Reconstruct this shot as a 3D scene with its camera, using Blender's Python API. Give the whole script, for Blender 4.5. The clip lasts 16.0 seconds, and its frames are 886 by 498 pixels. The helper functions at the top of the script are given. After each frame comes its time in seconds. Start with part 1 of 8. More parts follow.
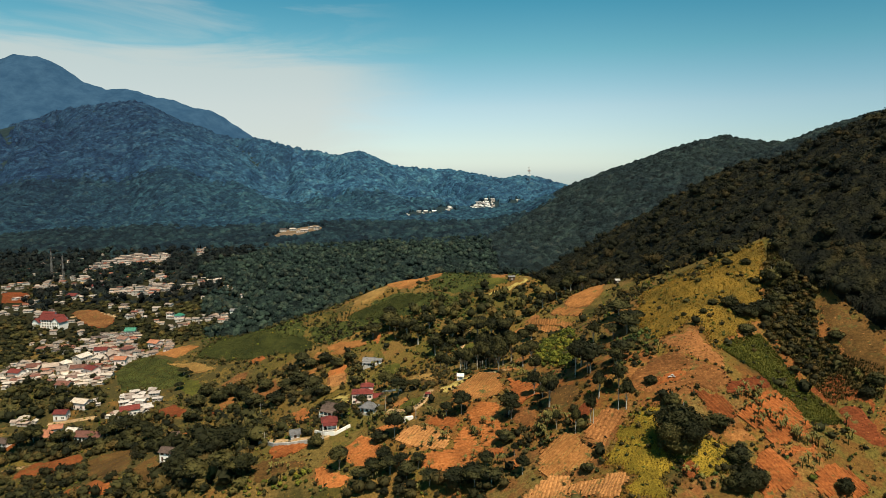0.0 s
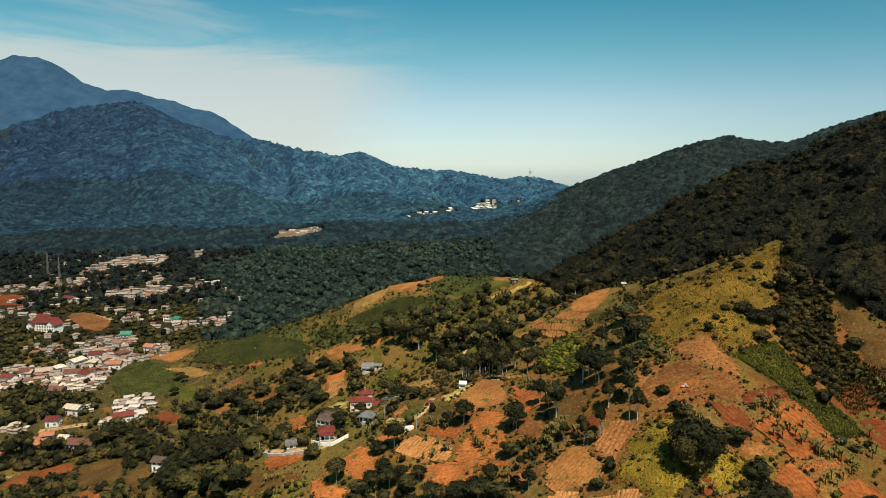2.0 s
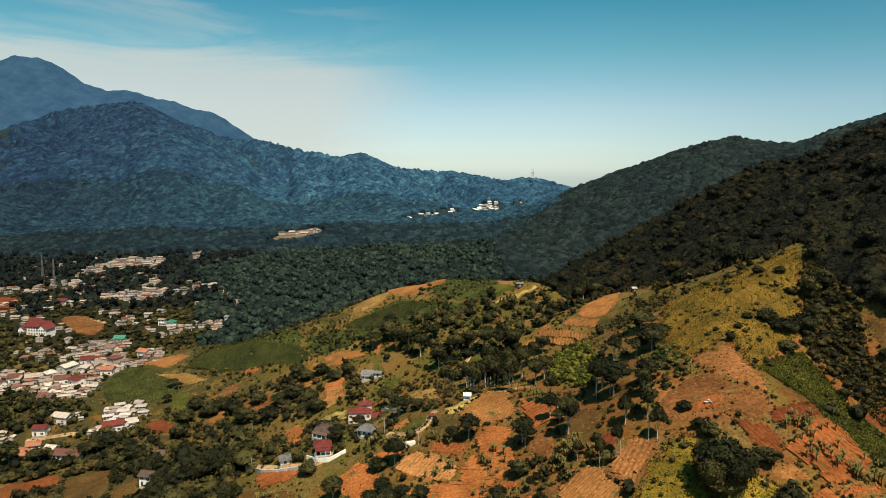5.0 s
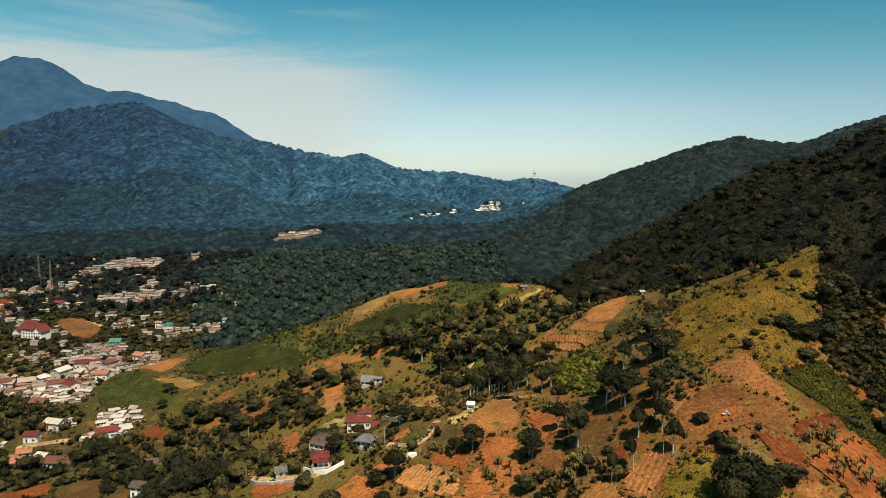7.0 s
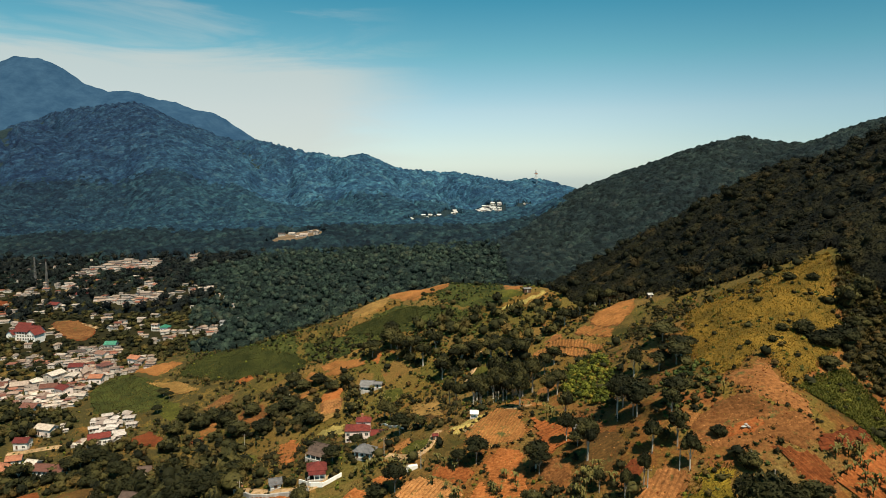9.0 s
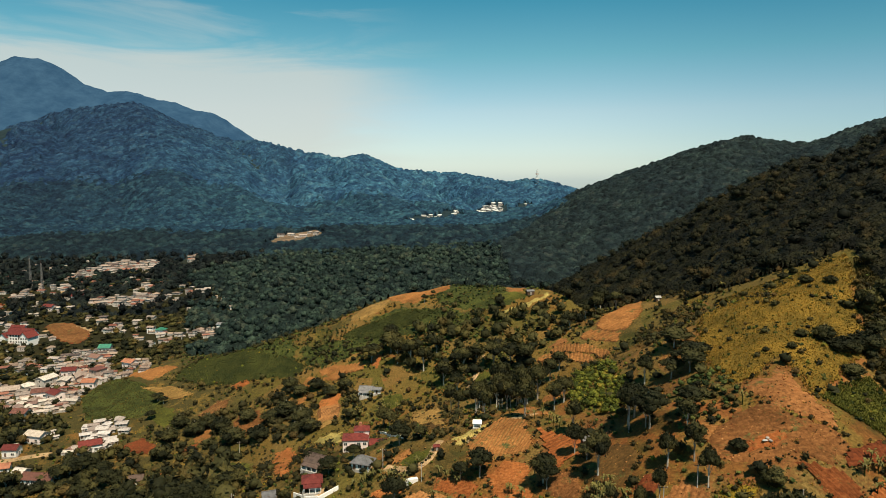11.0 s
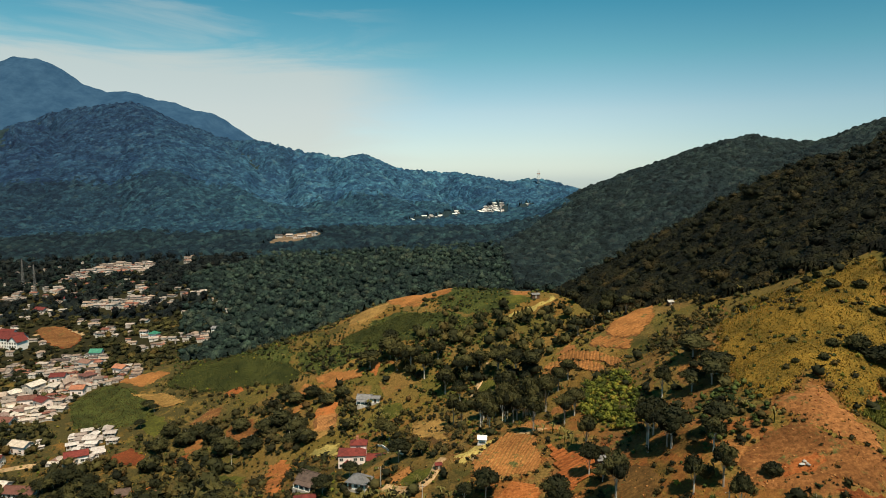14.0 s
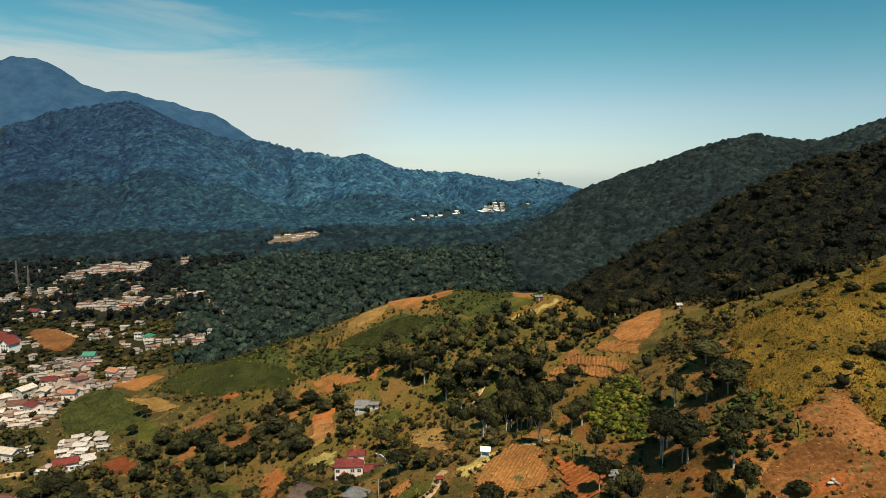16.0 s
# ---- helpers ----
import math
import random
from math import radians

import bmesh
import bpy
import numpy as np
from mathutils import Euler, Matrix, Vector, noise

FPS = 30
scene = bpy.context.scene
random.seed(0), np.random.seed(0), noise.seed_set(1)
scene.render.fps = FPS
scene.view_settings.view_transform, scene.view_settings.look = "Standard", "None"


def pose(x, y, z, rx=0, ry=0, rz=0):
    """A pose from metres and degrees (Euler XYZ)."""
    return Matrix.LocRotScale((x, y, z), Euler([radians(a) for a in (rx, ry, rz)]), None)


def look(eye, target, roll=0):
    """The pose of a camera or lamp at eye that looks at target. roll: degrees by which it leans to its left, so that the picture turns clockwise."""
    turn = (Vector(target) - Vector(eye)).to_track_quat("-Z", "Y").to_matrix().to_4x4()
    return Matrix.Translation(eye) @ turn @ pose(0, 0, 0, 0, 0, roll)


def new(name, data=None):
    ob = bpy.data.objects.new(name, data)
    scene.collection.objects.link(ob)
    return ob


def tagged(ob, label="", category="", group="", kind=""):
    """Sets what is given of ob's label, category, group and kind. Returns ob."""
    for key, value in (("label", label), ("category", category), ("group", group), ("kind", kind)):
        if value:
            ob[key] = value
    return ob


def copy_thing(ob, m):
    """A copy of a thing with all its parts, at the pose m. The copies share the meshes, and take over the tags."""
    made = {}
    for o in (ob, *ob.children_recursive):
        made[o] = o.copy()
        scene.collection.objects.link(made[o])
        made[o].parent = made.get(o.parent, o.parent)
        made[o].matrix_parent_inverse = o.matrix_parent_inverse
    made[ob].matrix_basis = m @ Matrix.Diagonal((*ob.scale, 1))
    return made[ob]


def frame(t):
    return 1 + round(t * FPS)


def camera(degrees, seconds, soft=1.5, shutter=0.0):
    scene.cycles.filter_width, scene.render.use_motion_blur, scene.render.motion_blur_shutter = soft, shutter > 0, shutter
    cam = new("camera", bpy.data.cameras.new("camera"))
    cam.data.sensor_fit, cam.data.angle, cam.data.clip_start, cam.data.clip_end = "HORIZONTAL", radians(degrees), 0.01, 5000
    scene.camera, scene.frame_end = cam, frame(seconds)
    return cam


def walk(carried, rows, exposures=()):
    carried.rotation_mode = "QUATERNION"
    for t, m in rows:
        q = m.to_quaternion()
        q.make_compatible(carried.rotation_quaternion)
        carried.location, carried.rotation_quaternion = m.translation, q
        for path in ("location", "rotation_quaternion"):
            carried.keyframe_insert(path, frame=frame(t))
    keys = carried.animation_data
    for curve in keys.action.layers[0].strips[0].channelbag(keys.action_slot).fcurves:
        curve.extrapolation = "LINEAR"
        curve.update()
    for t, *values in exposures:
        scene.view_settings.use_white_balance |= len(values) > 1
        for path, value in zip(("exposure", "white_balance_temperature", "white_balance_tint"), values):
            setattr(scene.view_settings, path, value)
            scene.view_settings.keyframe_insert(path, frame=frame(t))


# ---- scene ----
cam = camera(68.0, 16.0, 0.7)
# seconds, x, y, z, yaw, pitch, roll
PATH = [
    (0, 0.00, 0.00, 150.00, 0.00, -6.40, 0.00),
    (2, -0.42, 9.83, 149.64, 0.06, -6.30, -0.01),
    (4, -1.03, 19.72, 149.19, 0.12, -6.24, -0.05),
    (6, -1.57, 29.68, 148.66, 0.23, -6.15, -0.07),
    (8, -2.11, 39.72, 148.32, 0.32, -6.11, -0.08),
    (10, -2.51, 49.90, 147.70, 0.38, -6.07, -0.06),
    (12, -2.92, 60.10, 147.13, 0.41, -6.03, -0.03),
    (14, -3.34, 70.10, 146.60, 0.43, -6.02, 0.02),
    (16, -3.81, 80.00, 146.13, 0.42, -6.02, 0.02),
]
walk(cam, [(t, pose(x, y, z, 90 + pitch, roll, yaw)) for t, x, y, z, yaw, pitch, roll in PATH], [(0, 0.57), (16, 0.53)])

# ---- sky and sun ----
SUN_FROM = Vector((0.22, -0.42, 0.88)).normalized()
world = bpy.data.worlds.new("sky")
scene.world = world
world.use_nodes = True
wn, wl = world.node_tree.nodes, world.node_tree.links
wn.clear()


def wnode(kind, **values):
    n = wn.new(kind)
    for key, value in values.items():
        n.inputs[key].default_value = value
    return n


w_out, w_bg = wn.new("ShaderNodeOutputWorld"), wnode("ShaderNodeBackground", Strength=0.068)
sky = wn.new("ShaderNodeTexSky")
sky.sky_type, sky.sun_disc = "NISHITA", False
sky.sun_elevation = math.asin(SUN_FROM.z)
sky.sun_rotation = math.atan2(SUN_FROM.x, SUN_FROM.y)
sky.altitude, sky.air_density, sky.dust_density, sky.ozone_density = 900, 1.0, 1.6, 2.5
coords = wn.new("ShaderNodeTexCoord")
split = wn.new("ShaderNodeSeparateXYZ")
wl.new(coords.outputs["Generated"], split.inputs["Vector"])


def wmath(operation, a, b):
    n = wn.new("ShaderNodeMath")
    n.operation = operation
    for k, value in enumerate((a, b)):
        if isinstance(value, bpy.types.NodeSocket):
            wl.new(value, n.inputs[k])
        else:
            n.inputs[k].default_value = value
    return n.outputs[0]


def wstep(value, low, high):
    n = wn.new("ShaderNodeMapRange")
    n.interpolation_type = "SMOOTHSTEP"
    n.inputs["From Min"].default_value, n.inputs["From Max"].default_value = low, high
    wl.new(value, n.inputs["Value"])
    return n.outputs["Result"]


def wmix(a, b, factor, blend="MIX"):
    n = wn.new("ShaderNodeMix")
    n.data_type, n.blend_type = "RGBA", blend
    for socket, value in ((n.inputs[6], a), (n.inputs[7], b), (n.inputs["Factor"], factor)):
        if isinstance(value, bpy.types.NodeSocket):
            wl.new(value, socket)
        elif isinstance(value, tuple):
            socket.default_value = (*value, 1)
        else:
            socket.default_value = value
    return n.outputs[2]


# the air: pale and warm over the horizon, deep teal higher up
air = wn.new("ShaderNodeValToRGB")
AIR = [(0.0, (1.66, 1.80, 1.84)), (0.03, (1.46, 1.50, 1.46)), (0.06, (1.42, 1.42, 1.30)), (0.10, (1.40, 1.41, 1.22)), (0.18, (0.74, 1.28, 1.04)), (0.30, (0.10, 0.96, 0.90))]
while len(air.color_ramp.elements) < len(AIR):
    air.color_ramp.elements.new(0.5)
for e, (at, colour) in zip(air.color_ramp.elements, AIR):
    e.position, e.color = at, (*colour, 1)
wl.new(split.outputs["Z"], air.inputs["Fac"])
blue = wmix(sky.outputs["Color"], air.outputs["Color"], 1.0, "MULTIPLY")
# deeper towards the east
blue = wmix(blue, (0.74, 0.84, 0.88), wstep(split.outputs["X"], 0.12, 0.60), "MULTIPLY")
# thin cirrus: a veil low in the west and wisps above it
cloud_map = wn.new("ShaderNodeMapping")
cloud_map.inputs["Rotation"].default_value = (0, radians(12), radians(10))
cloud_map.inputs["Scale"].default_value = (1.5, 0.8, 8.0)
cloud_noise = wnode("ShaderNodeTexNoise", Scale=2.2, Detail=8.0, Roughness=0.55, Distortion=0.7)
wl.new(coords.outputs["Generated"], cloud_map.inputs["Vector"])
wl.new(cloud_map.outputs["Vector"], cloud_noise.inputs["Vector"])
wisp = cloud_noise.outputs["Fac"]
ragged = wmath("ADD", split.outputs["Z"], wmath("MULTIPLY", wmath("SUBTRACT", wisp, 0.5), 0.16))
west = wstep(wmath("ADD", split.outputs["X"], wmath("MULTIPLY", wmath("SUBTRACT", wisp, 0.5), 0.25)), 0.0, -0.20)
veil = wmath("MULTIPLY", wstep(ragged, 0.205, 0.15), west)
streaks = wmath("MULTIPLY", wmath("MULTIPLY", wstep(wisp, 0.50, 0.72), west), 0.45)
cover = wmath("MULTIPLY", wmath("MAXIMUM", veil, streaks), 0.72)
wl.new(wmix(blue, (6.4, 6.7, 6.2), cover), w_bg.inputs["Color"])
wl.new(w_bg.outputs["Background"], w_out.inputs["Surface"])

sun = new("sun", bpy.data.lights.new("sun", "SUN"))
sun.data.energy, sun.data.angle, sun.data.color = 5.0, radians(0.5), (1.0, 0.87, 0.67)
sun.matrix_world = look(SUN_FROM * 400, (0, 0, 0))


# ---- materials ----
class Shader:
    """A material's node tree, with short ways to add to it."""

    def __init__(self, name, rough=0.9, specular=0.2, metallic=0.0):
        self.mat = bpy.data.materials.new(name)
        self.mat.use_nodes = True
        self.nodes, self.links = self.mat.node_tree.nodes, self.mat.node_tree.links
        self.bsdf = self.nodes["Principled BSDF"]
        self.bsdf.inputs["Roughness"].default_value = rough
        self.bsdf.inputs["Specular IOR Level"].default_value = specular
        self.bsdf.inputs["Metallic"].default_value = metallic
        self.position = self.nodes.new("ShaderNodeNewGeometry").outputs["Position"]

    def noise(self, scale, detail=4.0, rough=0.6, stretch=None, turn=0.0, space=None):
        n = self.nodes.new("ShaderNodeTexNoise")
        n.inputs["Scale"].default_value, n.inputs["Detail"].default_value, n.inputs["Roughness"].default_value = scale, detail, rough
        vector = space or self.position
        if stretch:
            m = self.nodes.new("ShaderNodeMapping")
            m.inputs["Scale"].default_value, m.inputs["Rotation"].default_value = stretch, (0, 0, radians(turn))
            self.links.new(vector, m.inputs["Vector"])
            vector = m.outputs["Vector"]
        self.links.new(vector, n.inputs["Vector"])
        return n.outputs["Fac"]

    def ramp(self, value, stops):
        r = self.nodes.new("ShaderNodeValToRGB")
        while len(r.color_ramp.elements) < len(stops):
            r.color_ramp.elements.new(0.5)
        for e, (at, colour) in zip(r.color_ramp.elements, stops):
            e.position, e.color = at, (*colour, 1)
        self.links.new(value, r.inputs["Fac"])
        return r.outputs["Color"]

    def step(self, value, low, high):
        r = self.nodes.new("ShaderNodeMapRange")
        r.interpolation_type = "SMOOTHSTEP"
        r.inputs["From Min"].default_value, r.inputs["From Max"].default_value = low, high
        self.links.new(value, r.inputs["Value"])
        return r.outputs["Result"]

    def mix(self, a, b, factor, blend="MIX"):
        m = self.nodes.new("ShaderNodeMix")
        m.data_type, m.blend_type = "RGBA", blend
        for socket, value in ((m.inputs[6], a), (m.inputs[7], b), (m.inputs["Factor"], factor)):
            if isinstance(value, bpy.types.NodeSocket):
                self.links.new(value, socket)
            elif isinstance(value, tuple):
                socket.default_value = (*value, 1)
            else:
                socket.default_value = value
        return m.outputs[2]

    def cells(self, scale):
        n = self.nodes.new("ShaderNodeTexVoronoi")
        n.inputs["Scale"].default_value = scale
        self.links.new(self.position, n.inputs["Vector"])
        apart = self.nodes.new("ShaderNodeSeparateColor")
        self.links.new(n.outputs["Color"], apart.inputs["Color"])
        return apart.outputs["Red"]

    def island(self):
        return self.nodes.new("ShaderNodeNewGeometry").outputs["Random Per Island"]

    def each(self):
        return self.nodes.new("ShaderNodeObjectInfo").outputs["Random"]

    def finish(self, colour, bump=None, strength=0.4, distance=0.3):
        if isinstance(colour, tuple):
            self.bsdf.inputs["Base Color"].default_value = (*colour, 1)
        else:
            self.links.new(colour, self.bsdf.inputs["Base Color"])
        if bump is not None:
            b = self.nodes.new("ShaderNodeBump")
            b.inputs["Strength"].default_value, b.inputs["Distance"].default_value = strength, distance
            self.links.new(bump, b.inputs["Height"])
            self.links.new(b.outputs["Normal"], self.bsdf.inputs["Normal"])
        return self.mat


def foliage(name, dark, mid, light, bump=0.5, grain=1.6, rough=0.75, crown=0.12, contrast=0.8, warm=(1.15, 0.93, 1.0), dry=(1.25, 0.95, 0.9), domes=0.0, swell=4.0, east=()):
    s = Shader(name, rough, 0.12)
    dark, mid, light = (tuple(a * b for a, b in zip(c, warm)) for c in (dark, mid, light))
    tone = s.nodes.new("ShaderNodeAttribute")
    tone.attribute_name = "tone"
    colour = s.ramp(tone.outputs["Fac"], [(0.05, dark), (0.45, mid), (0.85, light), (0.97, tuple(a * b for a, b in zip(light, dry)))])
    colour = s.mix(colour, s.ramp(s.noise(crown, 2.0, 0.6), [(0.32, (0.72, 0.74, 0.72)), (0.68, (1.28, 1.26, 1.2))]), contrast, "MULTIPLY")
    grain_fac = s.noise(grain, 3.0, 0.7)
    colour = s.mix(colour, s.ramp(grain_fac, [(0.3, (0.52, 0.52, 0.52)), (0.7, (1.32, 1.32, 1.2))]), contrast, "MULTIPLY")
    patch = s.noise(0.012, 3.0, 0.6)
    colour = s.mix(colour, s.ramp(patch, [(0.35, (0.7, 0.75, 0.8)), (0.65, (1.2, 1.15, 1.0))]), 0.8, "MULTIPLY")
    if domes:
        # one rounded crown a cell, uneven with leaf masses
        cell = s.nodes.new("ShaderNodeTexVoronoi")
        cell.feature, cell.inputs["Scale"].default_value, cell.inputs["Randomness"].default_value = "SMOOTH_F1", domes, 1.0
        cell.inputs["Smoothness"].default_value = 0.15
        s.links.new(s.position, cell.inputs["Vector"])
        leaf = s.noise(domes * 3.2, 3.0, 0.65)
        relief = s.nodes.new("ShaderNodeMath")
        relief.operation, relief.inputs[1].default_value = "MULTIPLY_ADD", -1.0
        s.links.new(cell.outputs["Distance"], relief.inputs[0])
        s.links.new(leaf, relief.inputs[2])
        apart = s.nodes.new("ShaderNodeSeparateColor")
        s.links.new(cell.outputs["Color"], apart.inputs["Color"])
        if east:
            # haze and glare put into the colour: slopes lighten towards the east
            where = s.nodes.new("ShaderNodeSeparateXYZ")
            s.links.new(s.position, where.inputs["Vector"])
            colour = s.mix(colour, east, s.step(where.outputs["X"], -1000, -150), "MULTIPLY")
        colour = s.mix(colour, s.ramp(apart.outputs["Green"], [(0.1, (0.62, 0.64, 0.68)), (0.6, (1.0, 1.0, 1.0)), (0.95, (1.55, 1.45, 1.3))]), 0.8, "MULTIPLY")
        return s.finish(colour, relief.outputs[0], 1.0, swell)
    return s.finish(colour, grain_fac, bump, 0.5)


def ground_material():
    s = Shader("scrub_ground", 0.95, 0.1)
    large, middle, fine = s.noise(0.03, 5.0, 0.6), s.noise(0.13, 6.0, 0.7), s.noise(1.2, 5.0, 0.75)
    grass = s.ramp(fine, [(0.3, (0.040, 0.031, 0.009)), (0.5, (0.115, 0.076, 0.022)), (0.75, (0.22, 0.150, 0.050))])
    earth = s.ramp(fine, [(0.3, (0.070, 0.030, 0.011)), (0.55, (0.155, 0.067, 0.022)), (0.8, (0.26, 0.125, 0.045))])
    apart = s.nodes.new("ShaderNodeSeparateXYZ")
    s.links.new(s.position, apart.inputs["Vector"])
    # worked land lies to the south-east, rough grazing to the west
    worked = s.mix(s.step(apart.outputs["X"], -60, 40), (0, 0, 0), s.step(apart.outputs["Y"], 230, 330))
    colour = s.mix(grass, earth, s.mix(s.step(middle, 0.58, 0.66), s.step(middle, 0.41, 0.55), worked))
    dark = s.ramp(fine, [(0.3, (0.018, 0.017, 0.006)), (0.7, (0.078, 0.060, 0.018))])
    colour = s.mix(colour, dark, s.step(large, 0.53, 0.66))
    # small plots of different growth
    plots = s.ramp(s.cells(0.055), [(0.0, (0.62, 0.78, 0.55)), (0.3, (1.0, 0.95, 0.9)), (0.5, (1.35, 1.12, 0.95)), (0.7, (0.66, 0.84, 0.55)), (0.85, (1.2, 0.88, 0.7)), (1.0, (0.8, 0.95, 0.6))])
    colour = s.mix(colour, plots, 0.9, "MULTIPLY")
    # lens vignette put into the ground colour: darker scrub on the western slopes
    colour = s.mix(colour, dark, s.mix((0, 0, 0), s.step(middle, 0.38, 0.52), s.step(apart.outputs["X"], -70, -150)))
    # near-black ground under the hill forest, east of a line slanting across the slope
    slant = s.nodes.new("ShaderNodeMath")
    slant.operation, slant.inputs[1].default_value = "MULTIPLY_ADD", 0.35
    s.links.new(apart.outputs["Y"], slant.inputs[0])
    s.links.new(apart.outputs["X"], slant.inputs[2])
    dark_floor = s.ramp(fine, [(0.3, (0.007, 0.008, 0.003)), (0.7, (0.030, 0.025, 0.009))])
    colour = s.mix(colour, dark_floor, s.step(slant.outputs[0], 252, 274))
    # the same near-black from y 515 on, village ground included
    colour = s.mix(colour, dark_floor, s.step(apart.outputs["Y"], 515, 560))
    # haze and gap shade put into the colour: dark bluish ground from y 820
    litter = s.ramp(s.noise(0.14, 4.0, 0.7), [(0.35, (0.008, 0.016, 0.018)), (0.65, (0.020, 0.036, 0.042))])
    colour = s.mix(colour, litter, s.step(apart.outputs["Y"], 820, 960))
    return s.finish(colour, fine, 0.6, 0.5)


M = {}
M["ground"] = ground_material()
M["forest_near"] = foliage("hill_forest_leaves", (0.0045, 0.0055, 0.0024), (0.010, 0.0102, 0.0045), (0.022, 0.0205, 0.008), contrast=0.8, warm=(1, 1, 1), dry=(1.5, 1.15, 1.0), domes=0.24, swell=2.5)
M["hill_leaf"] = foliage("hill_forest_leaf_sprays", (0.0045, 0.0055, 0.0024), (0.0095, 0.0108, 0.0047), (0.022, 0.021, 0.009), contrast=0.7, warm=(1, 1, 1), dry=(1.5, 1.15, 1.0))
# haze put into the leaf colours: teal here, bluer the farther the woods
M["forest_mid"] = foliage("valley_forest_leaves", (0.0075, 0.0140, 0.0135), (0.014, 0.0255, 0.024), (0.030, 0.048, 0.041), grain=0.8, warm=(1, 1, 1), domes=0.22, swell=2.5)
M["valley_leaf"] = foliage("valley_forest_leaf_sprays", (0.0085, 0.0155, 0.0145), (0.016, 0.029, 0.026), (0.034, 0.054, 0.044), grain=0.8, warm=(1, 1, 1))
# a cloud's shade over the western valley, put into the leaf colour
M["forest_shaded"] = foliage("shaded_valley_leaves", (0.005, 0.008, 0.009), (0.009, 0.013, 0.014), (0.018, 0.024, 0.023), grain=0.8, warm=(1, 1, 1), domes=0.20, swell=3.0)
M["forest_pass"] = foliage("hazed_upland_leaves", (0.0065, 0.0125, 0.0145), (0.0115, 0.021, 0.025), (0.022, 0.038, 0.042), grain=0.45, crown=0.06, contrast=0.8, warm=(1, 1, 1), domes=0.17, swell=4.0)
M["forest_hazy"] = foliage("hazed_foothill_leaves", (0.004, 0.0125, 0.029), (0.007, 0.020, 0.042), (0.012, 0.034, 0.060), grain=0.3, crown=0.04, contrast=0.7, warm=(1, 1, 1), domes=0.18, swell=2.2, east=(1.9, 2.05, 1.85))
M["forest_foot"] = foliage("hazed_valley_head_leaves", (0.003, 0.007, 0.012), (0.0055, 0.0125, 0.0185), (0.011, 0.023, 0.029), grain=0.4, contrast=0.7, warm=(1, 1, 1), domes=0.20, swell=2.0, east=(1.35, 1.55, 1.65))
M["forest_far"] = foliage("hazed_mountain_leaves", (0.0062, 0.019, 0.053), (0.010, 0.030, 0.076), (0.017, 0.048, 0.104), grain=0.2, crown=0.02, contrast=0.7, warm=(1, 1, 1), domes=0.16, swell=2.5, east=(2.05, 2.2, 1.75))


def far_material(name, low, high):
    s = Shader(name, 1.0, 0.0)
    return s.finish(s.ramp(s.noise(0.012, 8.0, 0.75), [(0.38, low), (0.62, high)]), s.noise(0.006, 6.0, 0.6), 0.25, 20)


# the volcano's woods, with distance haze put into the blue colour
M["volcano"] = far_material("hazed_volcano_woods", (0.018, 0.047, 0.092), (0.030, 0.068, 0.120))

